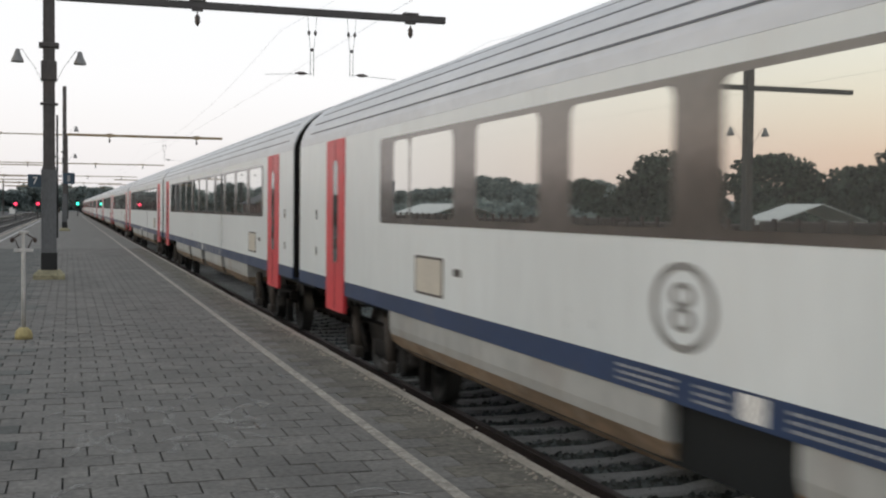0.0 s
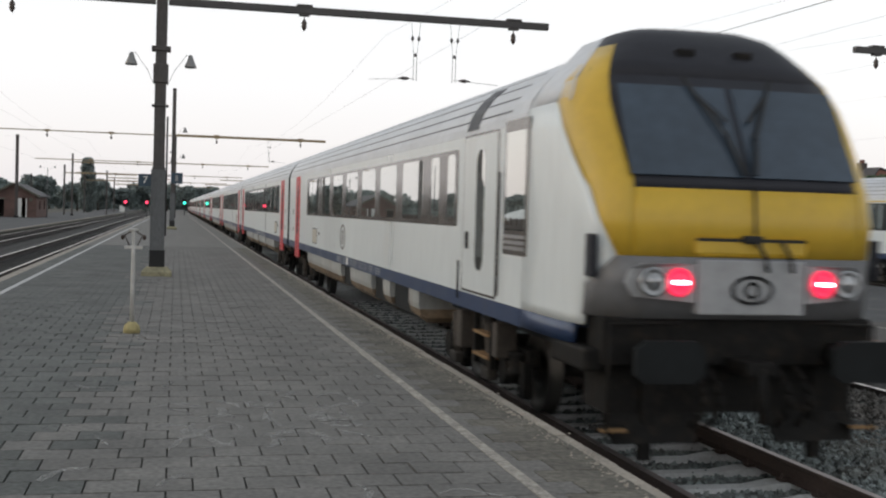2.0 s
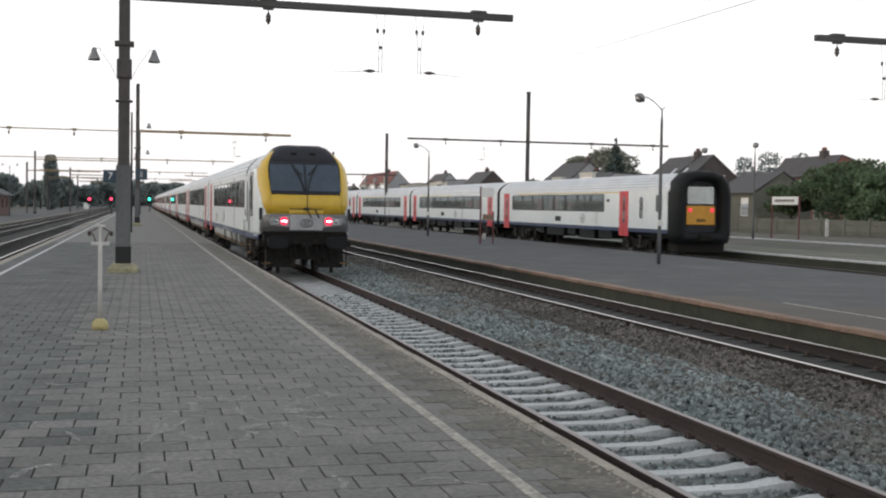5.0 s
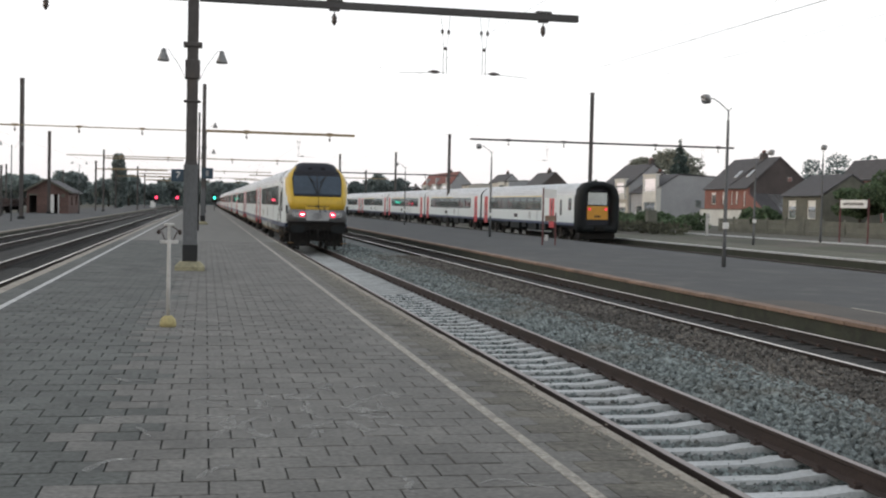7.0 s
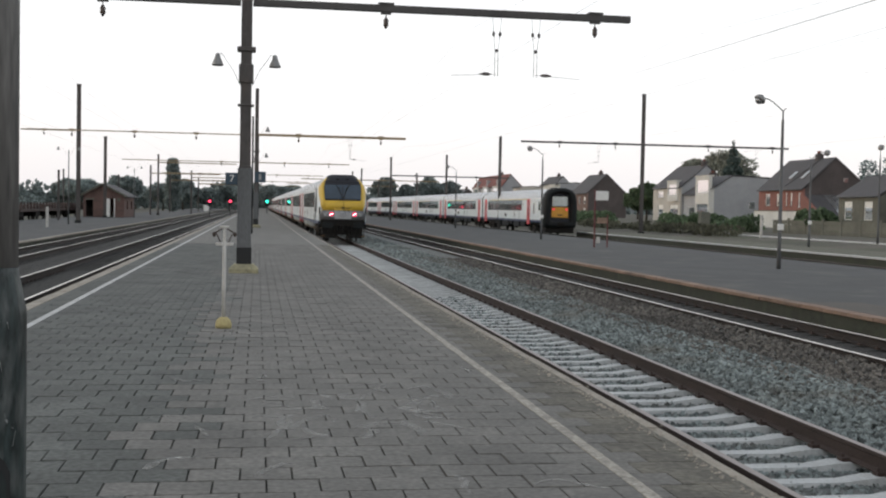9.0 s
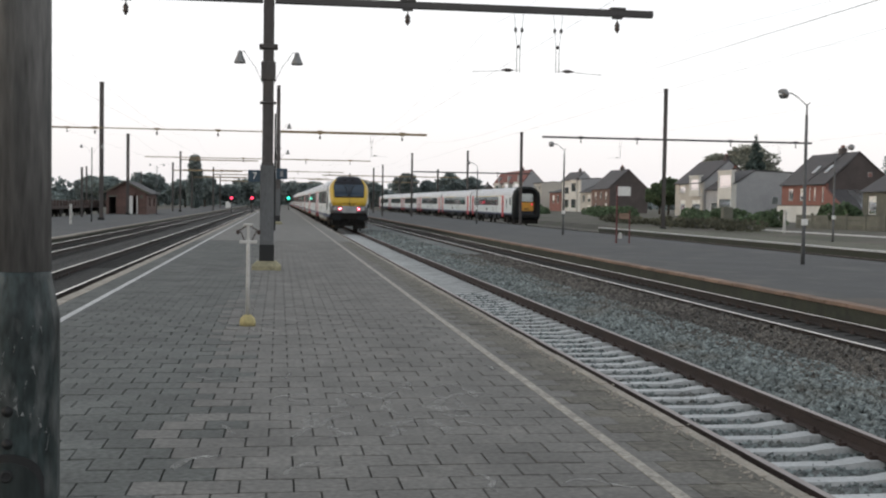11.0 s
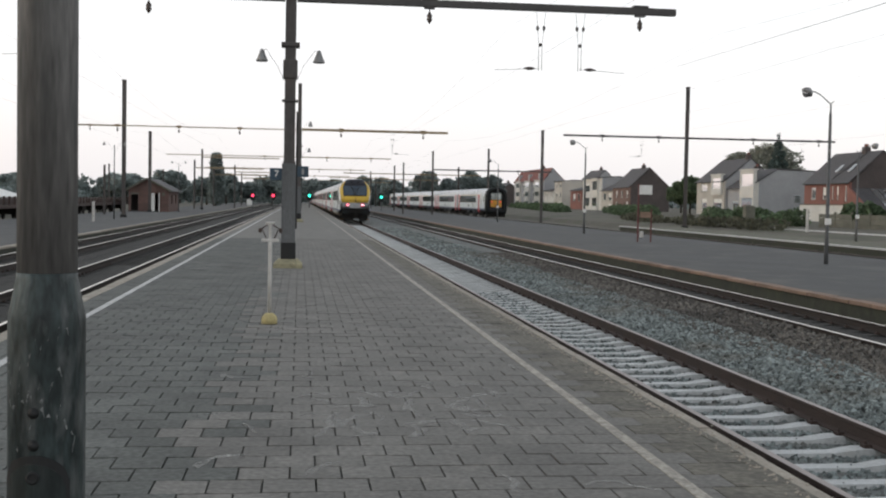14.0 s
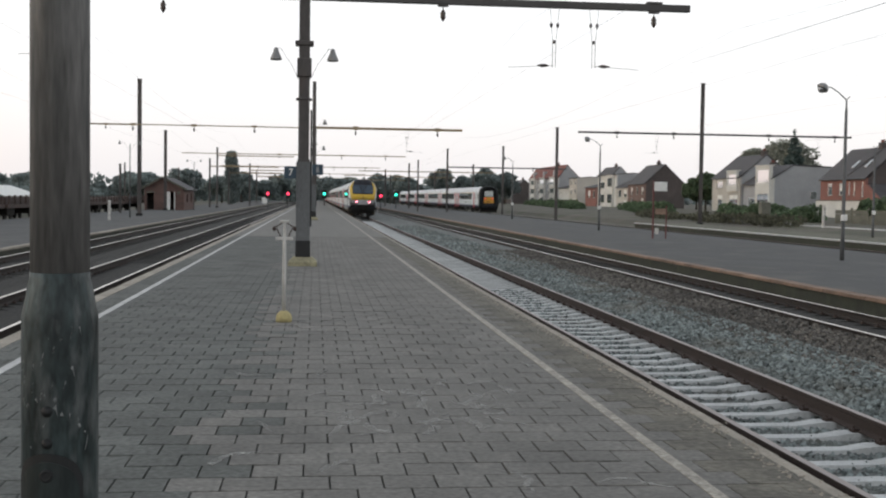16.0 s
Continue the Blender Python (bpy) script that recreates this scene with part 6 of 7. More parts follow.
def house(label, x, y, depth, length, eave, ridge, wall, gable, roof, cols, floors, seed=1, ridge_at=0.5, chimney=True, blind=0.4, plinth=None, skylights=0, back_eave=None, dormers=0, gable_win=(), openings=None, bays=(), chimney_at=0.25):
    """A house whose front looks across the tracks (towards -x) and whose near gable looks along them."""
    hs = thing("house", label, "house", x, y, -0.2)
    rng = random.Random(seed)
    holes = []
    pitch = length / cols
    fz = eave / floors
    for f in range(floors):
        for c in range(cols):
            w = pitch * 0.42
            yc = (c + 0.5) * pitch
            holes.append((yc - w / 2, yc + w / 2, f * fz + fz * 0.33, f * fz + fz * 0.85))
    if openings is not None:
        holes = [o[:4] for o in openings]
    elif floors > 1 and length > 5:
        yc = (cols - 0.5) * pitch
        holes = [h for h in holes if not (h[2] < fz and abs((h[0] + h[1]) / 2 - yc) < 0.1)]
        door_hole = (yc - 0.5, yc + 0.5, 0.05, 2.15)
        holes.append(door_hole)
    bm = B()
    wall_x(bm, 0, 0.3, 0, length, 0, eave, holes)
    part("front_wall", bm, wall, hs)
    for h in holes:
        if h[2] == 0.05:
            part("door", one_box(0.1, 0.16, h[0], h[1], h[2], h[3]), BANDGREY, hs, "dark front door")
        else:
            window(hs, 0, *h, blind=rng.choice((0, blind, blind)))
            part("window_sill", one_box(-0.08, -0.004, h[0] - 0.08, h[1] + 0.08, h[2] - 0.09, h[2]), FENCE, hs, "pale stone window sill")
    # bays stand out from the front, with a window in each storey
    for ya, yb, za, zb, out, storeys in bays:
        bh = (zb - za) / storeys
        cuts = [(ya + 0.35, yb - 0.35, za + k * bh + bh * 0.30, za + k * bh + bh * 0.86) for k in range(storeys)]
        bm = B()
        wall_x(bm, -out, 0.2, ya, yb, za, zb, cuts)
        for yy in (ya, yb - 0.2):
            box(bm, -out + 0.2, -0.002, yy, yy + 0.2, za, zb)
        box(bm, -out - 0.12, 0.3, ya - 0.1, yb + 0.1, zb, zb + 0.18)
        for k in range(1, storeys):
            box(bm, -out - 0.06, -out - 0.002, ya - 0.04, yb + 0.04, za + k * bh - 0.08, za + k * bh + 0.08)
        part("bay", bm, PALE, hs, "white bay with tall windows")
        for q in cuts:
            window(hs, -out, *q, blind=0.0)
    be = back_eave if back_eave is not None else eave
    rx = depth * ridge_at
    for yy, nm in ((0.0, "gable_wall"), (length - 0.3, "gable_wall")):
        bm = B()
        loft(bm, [[(0.3, a, 0), (depth, a, 0), (depth, a, be), (rx, a, ridge - 0.05), (0.3, a, eave)] for a in (yy + 0.002, yy + 0.298)])
        part(nm, bm, gable, hs)
    part("back_wall", one_box(depth - 0.3, depth - 0.002, 0.3, length - 0.3, 0, be), gable, hs)
    bm = B()
    o = 0.25
    for xa, za, xb, zb in ((-o, eave - o * (ridge - eave) / max(rx, 0.5), rx, ridge), (depth + o, be - o * (ridge - be) / max(depth - rx, 0.5), rx, ridge)):
        loft(bm, [[(xa, a, za), (xb, a, zb), (xb, a, zb + 0.16), (xa, a, za + 0.16)] for a in (-0.12, length + 0.12)])
    rf = part("roof", bm, roof, hs, "dark weathered pitched roof")
    bm = B()
    rod(bm, (-o - 0.05, -0.1, eave - 0.1), (-o - 0.05, length + 0.1, eave - 0.1), 0.07, n=6)
    part("gutter", bm, GALV, rf)
    if chimney:
        part("chimney", one_box(rx - 0.35, rx + 0.35, length * chimney_at, length * chimney_at + 1.1, ridge - 0.6, ridge + 0.75, bevel=0.02), BRICK_DARK, rf, "brick chimney")
        for k in range(3):
            bm = B()
            lathe(bm, [(0.12, 0), (0.10, 0.35), (0.12, 0.38)], 8, Matrix.Translation((rx, length * chimney_at + 0.2 + k * 0.35, ridge + 0.75)))
            part("chimney_pot", bm, BRICK, rf, "clay chimney pot")
    for k in range(skylights):
        u = 0.45
        sx, sz = -o + (rx + o) * u, eave + (ridge - eave) * (u - 0.03)
        yy = length * (0.2 + 0.27 * k)
        bm = B()
        loft(bm, [[(sx - 0.5, a, sz - 0.5 * (ridge - eave) / rx + 0.2), (sx + 0.5, a, sz + 0.5 * (ridge - eave) / rx + 0.2), (sx + 0.5, a, sz + 0.5 * (ridge - eave) / rx + 0.3), (sx - 0.5, a, sz - 0.5 * (ridge - eave) / rx + 0.3)] for a in (yy, yy + 0.8)])
        part("skylight", bm, LENS, rf, "bright roof window")
    for k in range(dormers):
        yy = length * (k + 0.5) / dormers - 0.9
        bm = B()
        box(bm, 0.1, rx * 0.9, yy, yy + 1.8, eave + 0.1, eave + 2.0)
        d = part("dormer", bm, wall, hs, "roof dormer")
        window(hs, 0.0, yy + 0.3, yy + 1.5, eave + 0.4, eave + 1.7, blind=0.3)
    if plinth:
        part("plinth", one_box(-0.05, -0.004, 0.05, length - 0.05, 0, plinth), PALE, hs, "pale painted lower wall")
    for gx0, gx1, gz0, gz1 in gable_win:
        part("gable_window", one_box(gx0, gx1, -0.02, 0.05, gz0, gz1, bevel=0.02), PANE, hs, "small dark gable window")
    return hs


red = house("red brick house with a steep dark slate roof and skylights", 69.0, 139.2, 9.4, 13.1, 5.1, 9.1, BRICK, BRICK_DARK, SLATE, 5, 1, 1, 0.47, True, 0.6, 1.75, 2, back_eave=5.0, gable_win=((5.6, 6.2, 6.0, 6.6),),
            openings=((9.5, 11.0, 2.9, 4.5), (6.5, 7.5, 2.9, 4.5), (4.3, 4.85, 2.9, 4.6), (2.9, 3.45, 2.9, 4.6), (0.6, 1.2, 2.7, 4.6)), chimney_at=0.3)
# lead strip where two parts of the roof meet, and the lean-to at the gable
bm = B()
bar(bm, (0.15, 5.6, 5.45), (4.3, 3.6, 9.28), 0.30, 0.05)
part("roof_seam", bm, GALV, red, "pale lead strip across the roof")
lean = thing("lean_to", "dark lean-to with a brick side and glazed roof panels", "outbuilding", 69.0, 133.4, -0.2)
bm = B()
loft(bm, [[(x, 0, 0), (x, 5.78, 0), (x, 5.78, 4.3), (x, 0, 1.2)] for x in (0, 0.3)])
part("side_wall", bm, BRICK, lean, "sloping red brick side wall")
bm = B()
loft(bm, [[(0.32, y, z), (9.6, y, z), (9.6, y, z + 0.12), (0.32, y, z + 0.12)] for y, z in ((-0.2, 1.05), (5.75, 4.25))])
part("roof", bm, SLATE, lean, "dark slate lean-to roof")
for x in (2.6, 3.7):
    bm = B()
    loft(bm, [[(x, y, z), (x + 0.95, y, z), (x + 0.95, y, z + 0.05), (x, y, z + 0.05)] for y, z in ((0.1, 1.36), (5.5, 4.26))])
    part("glazed_panel", bm, LENS, lean, "grey glazed roof panel")
part("front_wall", one_box(0.3, 9.5, 0.05, 0.3, 0, 1.1), BRICK_DARK, lean)
part("back_wall", one_box(9.2, 9.5, 0.3, 5.7, 0, 1.15), BRICK_DARK, lean)
house("grey rendered house with a blank gable and white bay", 69.0, 169.1, 14.0, 5.9, 5.5, 7.5, PALE, RENDER, SLATE, 2, 2, 3, 0.23, False, 0.0, back_eave=7.1, gable_win=((6.0, 7.0, 2.5, 3.6), (11.2, 12.6, 5.4, 6.4), (11.0, 12.0, 2.8, 3.6)),
      openings=(), bays=((0.1, 5.7, 0.0, 7.4, 0.5, 2),))
mid = house("low grey house with a bright skylight in its dark roof", 69.6, 175.1, 9.0, 7.5, 4.7, 7.6, RENDER, RENDER, SLATE, 2, 2, 4, 0.5, True, 0.5, skylights=1, openings=((2.6, 5.6, 1.0, 2.6), (0.9, 2.0, 3.0, 4.4)), chimney_at=0.8)
house("cream house with a dark mansard roof and wide white windows", 69.0, 182.8, 9.0, 13.1, 5.9, 9.6, CREAM, RENDER, SLATE, 3, 2, 5, 0.5, True, 0.3, openings=((0.9, 4.9, 1.0, 3.0), (8.0, 10.6, 0.8, 3.0), (8.0, 10.9, 4.2, 5.7)), bays=((0.6, 5.2, 3.6, 6.9, 0.35, 1),), chimney_at=0.05)
house("brown brick house with a broad dark slate gable", 69.0, 237.6, 8.6, 13.3, 5.5, 9.5, BRICK_BROWN, BRICK_DARK, SLATE, 4, 2, 6, 0.5, True, 0.5, openings=((1.2, 2.6, 3.2, 4.7), (5.2, 6.6, 3.2, 4.7), (9.4, 10.8, 3.2, 4.7), (1.2, 2.6, 0.8, 2.3), (9.4, 10.8, 0.8, 2.3)), chimney_at=0.3)
house("pale brown terraced house with two wide windows", 69.0, 251.0, 8.0, 9.6, 4.8, 6.6, CREAM, RENDER, SLATE, 2, 2, 7, 0.5, True, 0.5, openings=((1.0, 3.6, 2.6, 4.2), (5.6, 8.2, 2.6, 4.2), (1.0, 3.6, 0.4, 1.8)), chimney_at=0.2)
house("tall white terraced house with a flat roof and bay", 69.0, 260.8, 8.0, 17.6, 7.8, 8.1, PALE, RENDER, SLATE, 2, 2, 7, 0.5, False, 0.2, openings=((11.0, 15.5, 4.6, 6.6), (11.0, 15.5, 1.2, 3.2)), bays=((2.0, 7.4, 0.0, 7.6, 0.5, 2),))
house("low red brick terraced house with white windows", 69.0, 279.4, 8.0, 12.0, 5.0, 6.0, BRICK, BRICK, SLATE, 3, 2, 8, 0.5, True, 0.7, openings=((2.0, 4.4, 2.4, 4.2), (6.6, 9.2, 2.4, 4.2)))
house("tall grey house with a dark pitched roof behind the row", 77.5, 306.0, 9.0, 16.0, 6.4, 10.9, RENDER, RENDER, SLATE, 3, 2, 9, 0.5, True, 0.3)
house("narrow cream house with a flat roof", 69.0, 301.4, 7.0, 8.9, 7.6, 7.9, CREAM, CREAM, SLATE, 2, 3, 10, 0.5, False, 0.2)
house("low white rendered building beside a taller one", 69.0, 310.6, 8.0, 13.6, 5.1, 6.0, PALE, PALE, SLATE, 4, 2, 10, 0.5, False, 0.0)
house("tall three-storey terrace with white bays and red tile roof", 69.0, 324.4, 5.8, 46.0, 8.3, 11.7, RENDER, RENDER, REDTILE, 8, 3, 11, 0.42, True, 0.2, dormers=3, bays=((4.0, 11.0, 0.0, 8.2, 0.6, 3), (19.0, 26.0, 0.0, 8.2, 0.6, 3), (34.0, 41.0, 0.0, 8.2, 0.6, 3)), openings=((13.5, 16.5, 0.6, 2.2), (13.5, 16.5, 3.4, 5.0), (13.5, 16.5, 6.0, 7.6), (28.5, 31.5, 3.4, 5.0), (28.5, 31.5, 6.0, 7.6)))
house("far dark brick house behind bushes", 66.0, 386.0, 9.0, 14.0, 4.6, 8.2, BRICK_DARK, BRICK_DARK, SLATE, 4, 1, 12, 0.5, True, 0.2)
house("house with a dark roof behind tall bushes", 64.6, 113.0, 7.0, 8.5, 3.9, 6.1, FENCE, FENCE, SLATE, 2, 1, 13, 0.5, False, 0.3)
house("brick house with a tall pale chimney above bushes", 76.8, 118.0, 9.0, 12.0, 6.2, 8.4, BRICK, BRICK, SLATE, 3, 2, 14, 0.2, True, 0.3)
tree(72.0, 208.0, -0.2, 7.4, 3.4, "brownish green tree between the houses", LEAF, "dome", 9, 5000, 0.34)
tree(73.0, 216.0, -0.2, 6.6, 3.0, "smaller green tree between the houses", LEAF, "dome", 10, 4000, 0.34)
# the red house's end of the row goes on nearer, behind the trees
tree(78.2, 183.0, -0.2, 13.9, 3.6, "tall dark conifer behind the grey house", LEAF_DARK, "cone", 3, 9000, 0.4)
tree(82.6, 197.0, -0.2, 13.2, 6.6, "broad brownish tree behind the houses", LEAF_BROWN_HAZE, "dome", 4, 9000, 0.34)
tree(77.6, 199.0, -0.2, 11.6, 4.6, "smaller brownish tree behind the houses", LEAF_BROWN_HAZE, "dome", 5, 6000, 0.34)
for k, (x, y, h, r) in enumerate(((61, 92, 6.6, 4.5), (66, 100, 6.8, 4.8), (58, 80, 5.6, 4.0), (64, 86, 6.0, 4.2), (70, 104, 6.4, 4.6), (56, 72, 5.2, 3.6), (72, 90, 5.8, 5.0), (65.5, 107, 4.6, 3.0))):
    tree(x, y, -0.1, h, r, "dense dark green tree behind the fence", LEAF, "round", 20 + k, 4200, 0.30, group="trees behind the fence")
for k, (x, y, h, r) in enumerate(((84, 150, 9.5, 2.0), (88, 150, 10.5, 2.6), (92, 148, 10.2, 2.2), (82, 158, 8.0, 2.0))):
    tree(x, y, -0.1, h, r, "thin bare-looking tree behind the roofs", LEAF_HAZE, "column", 40 + k, 2600, 0.24, group="thin trees behind the roofs")
tree(-18.6, 262.0, -0.8, 12.3, 2.0, "tall slender poplar far along the line", LEAF_HAZE, "column", 7, 9000, 0.3)
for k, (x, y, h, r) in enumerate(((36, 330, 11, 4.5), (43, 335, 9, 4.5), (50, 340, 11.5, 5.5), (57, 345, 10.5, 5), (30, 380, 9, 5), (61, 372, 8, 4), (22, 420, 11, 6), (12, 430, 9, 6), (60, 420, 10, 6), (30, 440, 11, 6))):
    tree(x, y, -0.8, h, r, "hazy distant tree by the tracks", LEAF_HAZE, "dome", 60 + k, 4200, 0.55, group="distant trees")
for k in range(26):
    rng = random.Random(100 + k)
    y = -6 + k * 8.5
    x = -46 - rng.uniform(0, 14) - (0.05 * y)
    # near trees take the silhouette-dark leaves, far ones the haze-pale leaves
    tree(x, y, -0.8, rng.uniform(6.2, 9.4), rng.uniform(4.2, 6.4), "broad dark tree beyond the sidings", LEAF_SHADE if y < 140 else LEAF_HAZE, "dome", 100 + k, 4200, 0.36, group="trees beyond the sidings")
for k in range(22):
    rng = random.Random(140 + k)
    tree(-120 + k * 6.2, 300 + rng.uniform(-25, 90), -0.8, rng.uniform(6.0, 9.5), rng.uniform(4.5, 7.5), "hazy distant tree beyond the tracks", LEAF_HAZE, "dome", 140 + k, 3600, 0.6, group="distant trees")
hedge("bushes", "low dark green bushes in front of the houses", 42.5, 47.0, 96, 128, -0.2, 1.75, 9000, 1, LEAF, 0.24)
hedge("bushes", "low weedy bushes along the outer platform", 40.0, 55.0, 128, 200, -0.2, 1.7, 9000, 2, LEAF, 0.28)
hedge("bushes", "low weedy bushes far along the tracks", 46.0, 62.0, 200, 330, -0.2, 1.7, 9000, 3, LEAF, 0.4)
hedge("weeds", "dry weeds on the bank", 36.0, 38.0, 84, 132, -0.2, 0.9, 2600, 4, GRASS, 0.25)
hedge("bushes", "tall dark bushes behind the fence", 50.0, 56.0, 56, 84, -0.1, 3.6, 9000, 5, LEAF, 0.28)
hedge("bushes", "dark bush beside the graffiti wall", 45.5, 47.0, 88, 94, -0.1, 2.2, 1600, 6, LEAF)
hedge("bushes", "distant growth beyond the sidings in haze-pale leaves", -36.0, -60.0, 90, 330, -0.8, 3.6, 12000, 7, LEAF_HAZE, 0.6)
hedge("far_growth", "hazy even growth far along the line", -150.0, 30.0, 385, 470, -0.8, 8.5, 12000, 12, LEAF_HAZE, 1.1)
hedge("far_growth", "hazy even growth far along the line", 20.0, 90.0, 470, 420, -0.8, 8.0, 8000, 13, LEAF_HAZE, 1.1)
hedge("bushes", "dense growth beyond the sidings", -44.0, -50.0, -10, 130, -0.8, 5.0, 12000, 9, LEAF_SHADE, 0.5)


def fence():
    f = thing("fence", "low weathered concrete panel fence with posts", "fence", 0, 0, 0)
    y = 58.0
    while y < 94:
        xx = 48.6 - (y - 58) * 0.13
        part("post", one_box(xx - 0.09, xx + 0.09, y - 0.09, y + 0.09, -0.3, 1.25, bevel=0.02), FENCE, f)
        bm = B()
        x2 = 48.6 - (y + 2.4 - 58) * 0.13
        for z0, z1 in ((-0.3, 0.28), (0.3, 0.72), (0.74, 1.08)):
            loft(bm, [[(a - 0.03, b, z0), (a + 0.03, b, z0), (a + 0.03, b, z1), (a - 0.03, b, z1)] for a, b in ((xx, y + 0.1), (x2, y + 2.3))])
        part("panel", bm, FENCE, f, "stained concrete panels")
        y += 2.4


fence()
# concrete shelter stub among the bushes
sh = thing("concrete_pillar", "pale concrete pillar among the bushes", "pillar", 41.3, 103.0, -0.35)
part("pillar", one_box(-0.45, 0.45, -0.4, 0.4, 0, 2.0, bevel=0.05), FENCE, sh)
gw = thing("painted_wall", "low wall with faded paint before the red house", "wall", 58.0, 118.0, -0.3)
part("wall", one_box(-0.1, 0.1, 0, 11, 0, 2.2, bevel=0.02), PALE, gw)
part("coping", one_box(-0.16, 0.16, -0.05, 11.05, 2.2, 2.3), FENCE, gw)
# pale loading edge on the far side
part("kerb", one_box(37.4, 37.75, -14, 88, -0.5, -0.07, bevel=0.03), SIDE_WHITE, thing("far_kerb", "pale concrete kerb along the outer siding", "kerb", kind="structure"))


def brick_hut():
    h = thing("brick_hut", "small red-brown brick hut with a low gable, doors half open", "hut", -21.6, 150.0, -0.42)
    W, L, EV, AP = 4.95, 13.0, 2.75, 4.05
    bm = B()
    # the gable that looks along the tracks has two doorways
    for x0, x1, z0, z1 in ((0, 0.3, 0, EV), (0.3, 1.2, 2.15, EV), (1.2, 2.6, 0, EV), (2.6, 3.85, 2.35, EV), (3.85, W, 0, EV)):
        box(bm, x0, x1, 0, 0.3, z0, z1)
    loft(bm, [[(0, b, EV), (W, b, EV), (W * 0.46, b, AP)] for b in (0.0, 0.3)])
    part("gable_wall", bm, BRICK_HUT, h)
    bm = B()
    box(bm, 0, W, L - 0.3, L, 0, EV)
    loft(bm, [[(0, b, EV), (W, b, EV), (W * 0.46, b, AP)] for b in (L - 0.3, L)])
    part("gable_wall", bm, BRICK_HUT, h)
    bm = B()
    wall_x(bm, W - 0.3, 0.3, 0.3, L - 0.3, 0, EV, [(3.0, 4.6, 1.0, 2.1), (8, 9.6, 1.0, 2.1)])
    part("side_wall", bm, BRICK_HUT, h)
    part("back_wall", one_box(0, 0.3, 0.3, L - 0.3, 0, EV), BRICK_DARK, h)
    part("floor_slab", one_box(0.3, W - 0.3, 0.3, L - 0.3, 0, 0.06), JOINT, h)
    part("door", one_box(2.62, 3.22, 0.10, 0.16, 0.03, 2.33), WHITE, h, "white door leaf, standing ajar")
    part("door_frame", one_box(3.72, 3.84, -0.03, 0.16, 0.0, 2.34), WHITE, h, "white door frame")
    part("door_lintel", one_box(0.2, 1.3, -0.03, -0.002, 2.16, 2.36), FENCE, h, "pale lintel")
    part("notice", one_box(4.1, 4.5, -0.03, -0.002, 2.0, 2.4), FENCE, h, "small pale notice")
    bm = B()
    for xa, za, xb, zb in ((-0.4, EV - 0.22, W * 0.46, AP + 0.04), (W + 0.4, EV - 0.22, W * 0.46, AP + 0.04)):
        loft(bm, [[(xa, a, za), (xb, a, zb), (xb, a, zb + 0.12), (xa, a, za + 0.12)] for a in (-0.4, L + 0.3)])
    rf = part("roof", bm, SLATE, h, "dark low roof")
    for xa, xb in ((-0.42, W * 0.46), (W + 0.42, W * 0.46)):
        bm = B()
        bar(bm, (xa, -0.43, EV - 0.14), (xb, -0.43, AP + 0.12), 0.05, 0.22)
        part("verge_board", bm, FENCE, rf, "pale weathered verge board")


brick_hut()


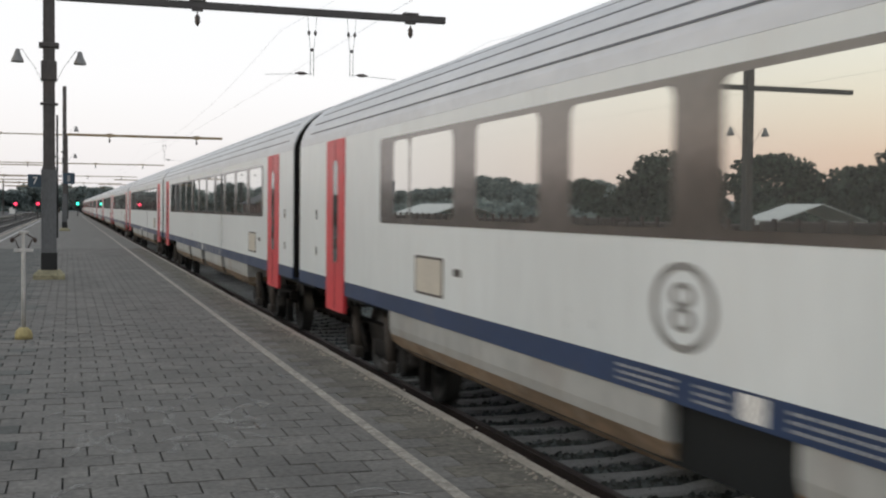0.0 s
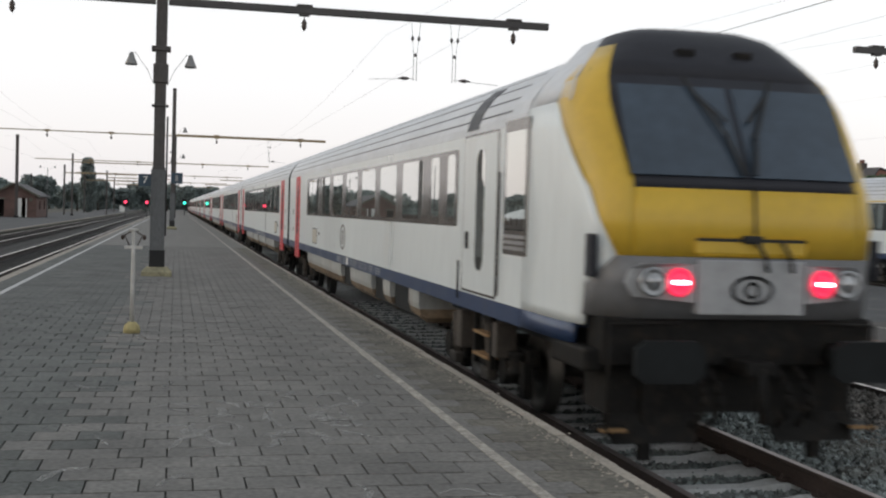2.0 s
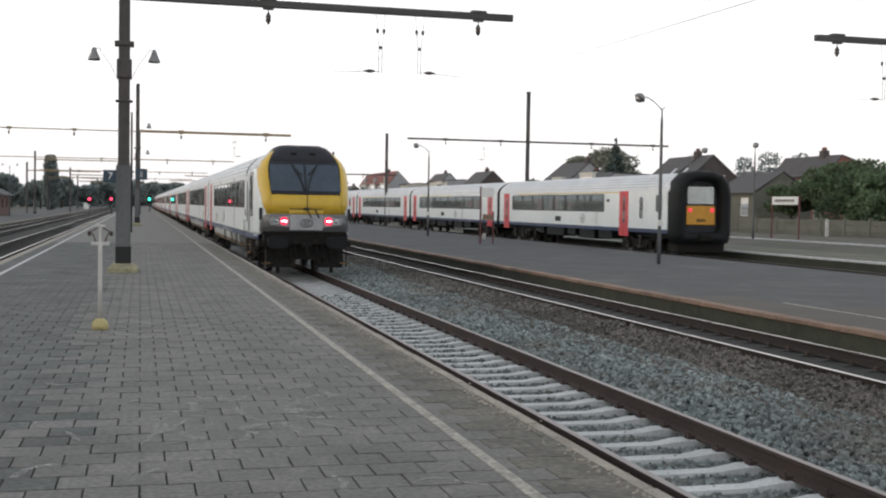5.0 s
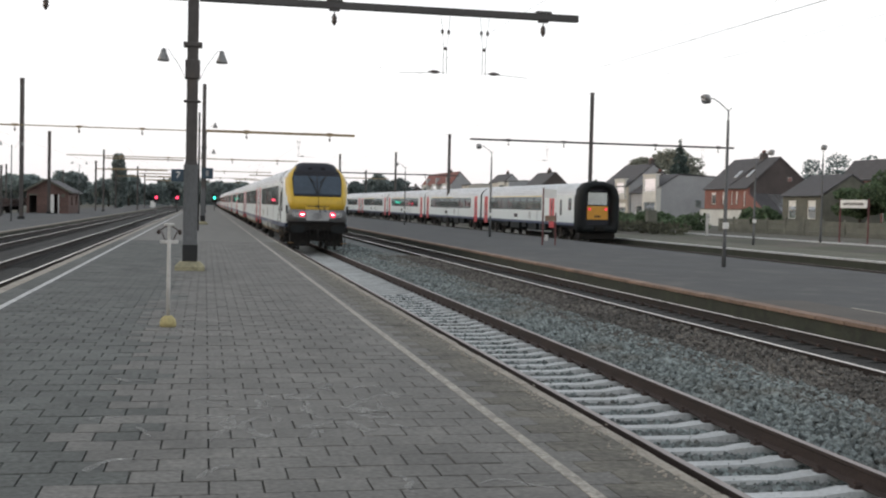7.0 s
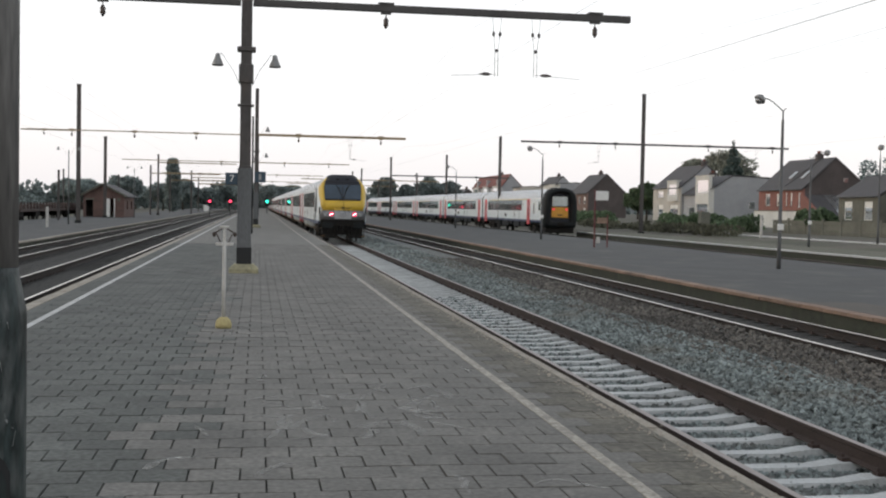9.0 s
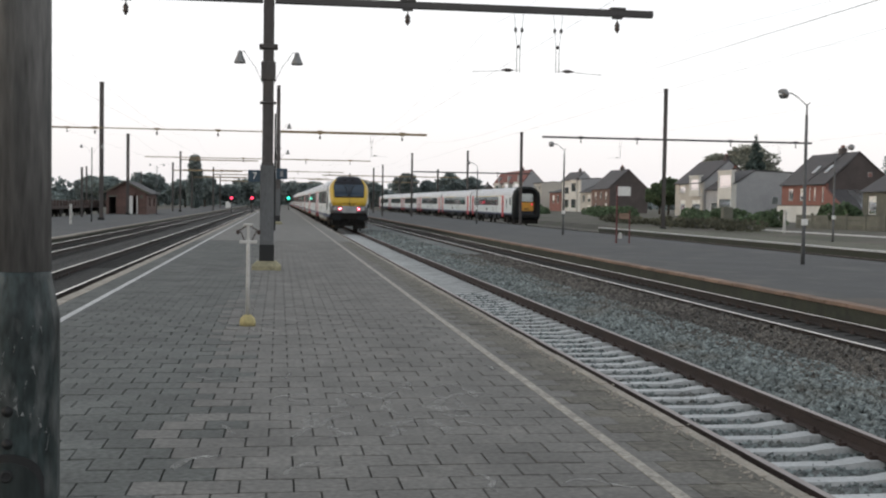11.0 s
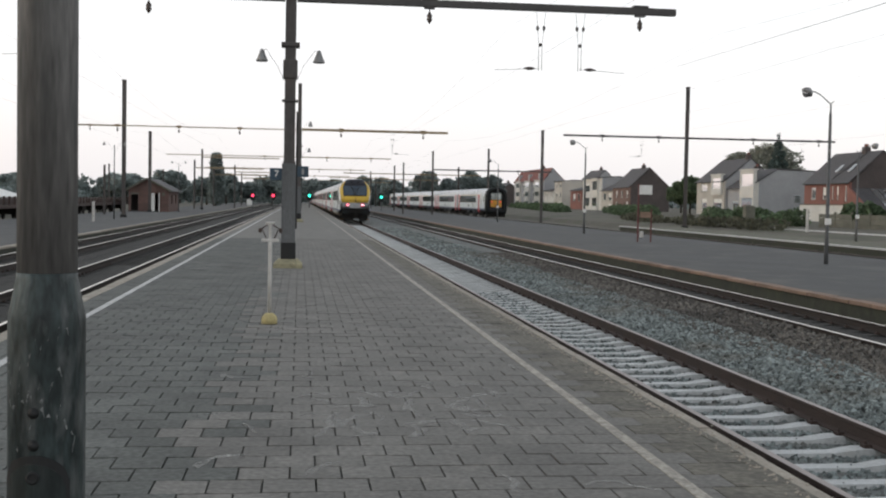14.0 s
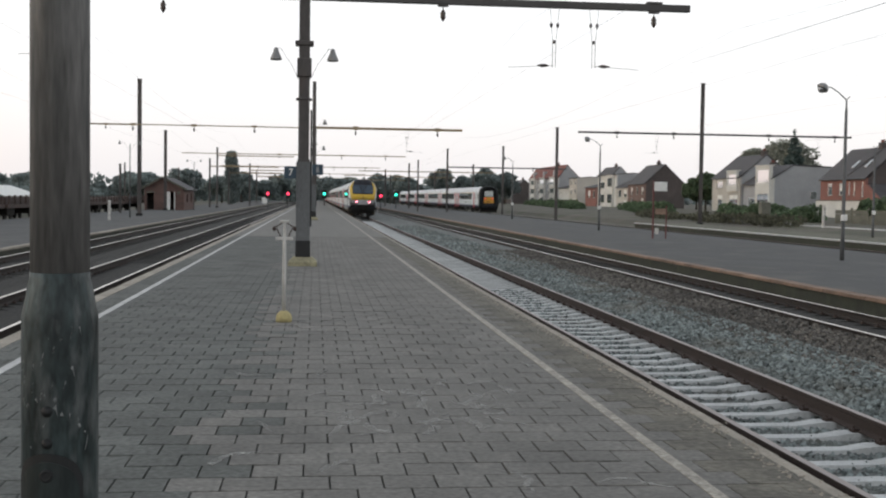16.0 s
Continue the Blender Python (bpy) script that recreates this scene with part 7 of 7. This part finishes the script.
def flat_wagon(y, seed):
    w = thing("flat_wagon", "rusty dark flat wagon with stakes on a siding", "wagon", -24.5, y, RAIL_Z - 0.1, group="wagons on the siding")
    part("deck", one_box(-1.35, 1.35, 0, 13.4, 1.0, 1.3, bevel=0.03), WAGON, w)
    rng = random.Random(seed)
    for k in range(8):
        part("stake", one_box(1.2, 1.35, 0.5 + k * 1.75, 0.7 + k * 1.75, 1.3, 2.0), WAGON, w)
    part("load", one_box(-1.0, 1.0, 0.6, 12.8, 1.3, 1.3 + rng.uniform(0.35, 0.6), bevel=0.1), WAGON, w, "low rusty load")
    for a in (2.2, 11.2):
        bm = B()
        box(bm, -1.0, 1.0, a - 1.2, a + 1.2, 0.45, 1.0, 0.03)
        for sx in (-0.75, 0.75):
            for b in (-0.9, 0.9):
                rod(bm, (sx - 0.06, a + b, 0.46), (sx + 0.06, a + b, 0.46), 0.46, n=16)
        part("bogie", bm, GEAR, w, "dark bogie")


# wagons with negative k are unseen, added as a dark band for window reflections
for k in range(-6, 7):
    flat_wagon(62.0 + 14.3 * k, k)
bm = B()
for dx in (-0.75, 0.75):
    box(bm, -24.5 + dx - 0.035, -24.5 + dx + 0.035, -14, 400, -0.86, RAIL_Z - 0.1)
solid("siding_rails", bm, RUST, "rusty rails of a siding", "railway track", "structure")


def marquee(x, y, z, n):
    m = thing("marquee", "white tent with a pitched roof and open sides", "tent", x, y, z)
    bm = B()
    loft(bm, [[(-3.5, y, 2.1), (0, y, 3.2), (3.5, y, 2.1), (3.5, y, 2.04), (0, y, 3.13), (-3.5, y, 2.04)] for y in (0, n)])
    part("roof", bm, WHITE, m, "white fabric roof")
    for x in (-3.4, 3.4):
        part("side", one_box(x - 0.03, x + 0.03, 0, n, 1.5, 2.1), WHITE, m, "white side sheet")
        for y in (0.1, n * 0.33, n * 0.66, n - 0.1):
            part("pole", one_box(x - 0.05, x + 0.05, y - 0.05, y + 0.05, 0, 2.1), GALV, m)


marquee(-34.0, 118.0, -0.86, 16)
marquee(-40.0, 64.0, -0.95, 4)
# low far hills that close the horizon
bm = B()
rings = []
for k in range(90):
    x = -1400 + k * 40
    hgt = 10 + 5 * math.sin(k * 0.37) + 4 * noise.noise((k * 0.21, 0, 0)) + (6 if -900 < x < -200 else 0)
    rings.append([(x, 1150, -3), (x, 1160, hgt * 0.6), (x, 1220, hgt), (x, 1400, hgt * 0.8), (x, 1400, -3)])
loft(bm, rings, smooth=True)
solid("far_hills", bm, HILL_HAZE, "low hazy wooded hills on the horizon", "hills", "structure")
hedge("far_woods", "hazy far woods on the horizon", -420, 420, 760, 780, -1, 15, 100, 11, LEAF_HAZE, 3.0)

def motions():
    walk_all_trains()


motions()
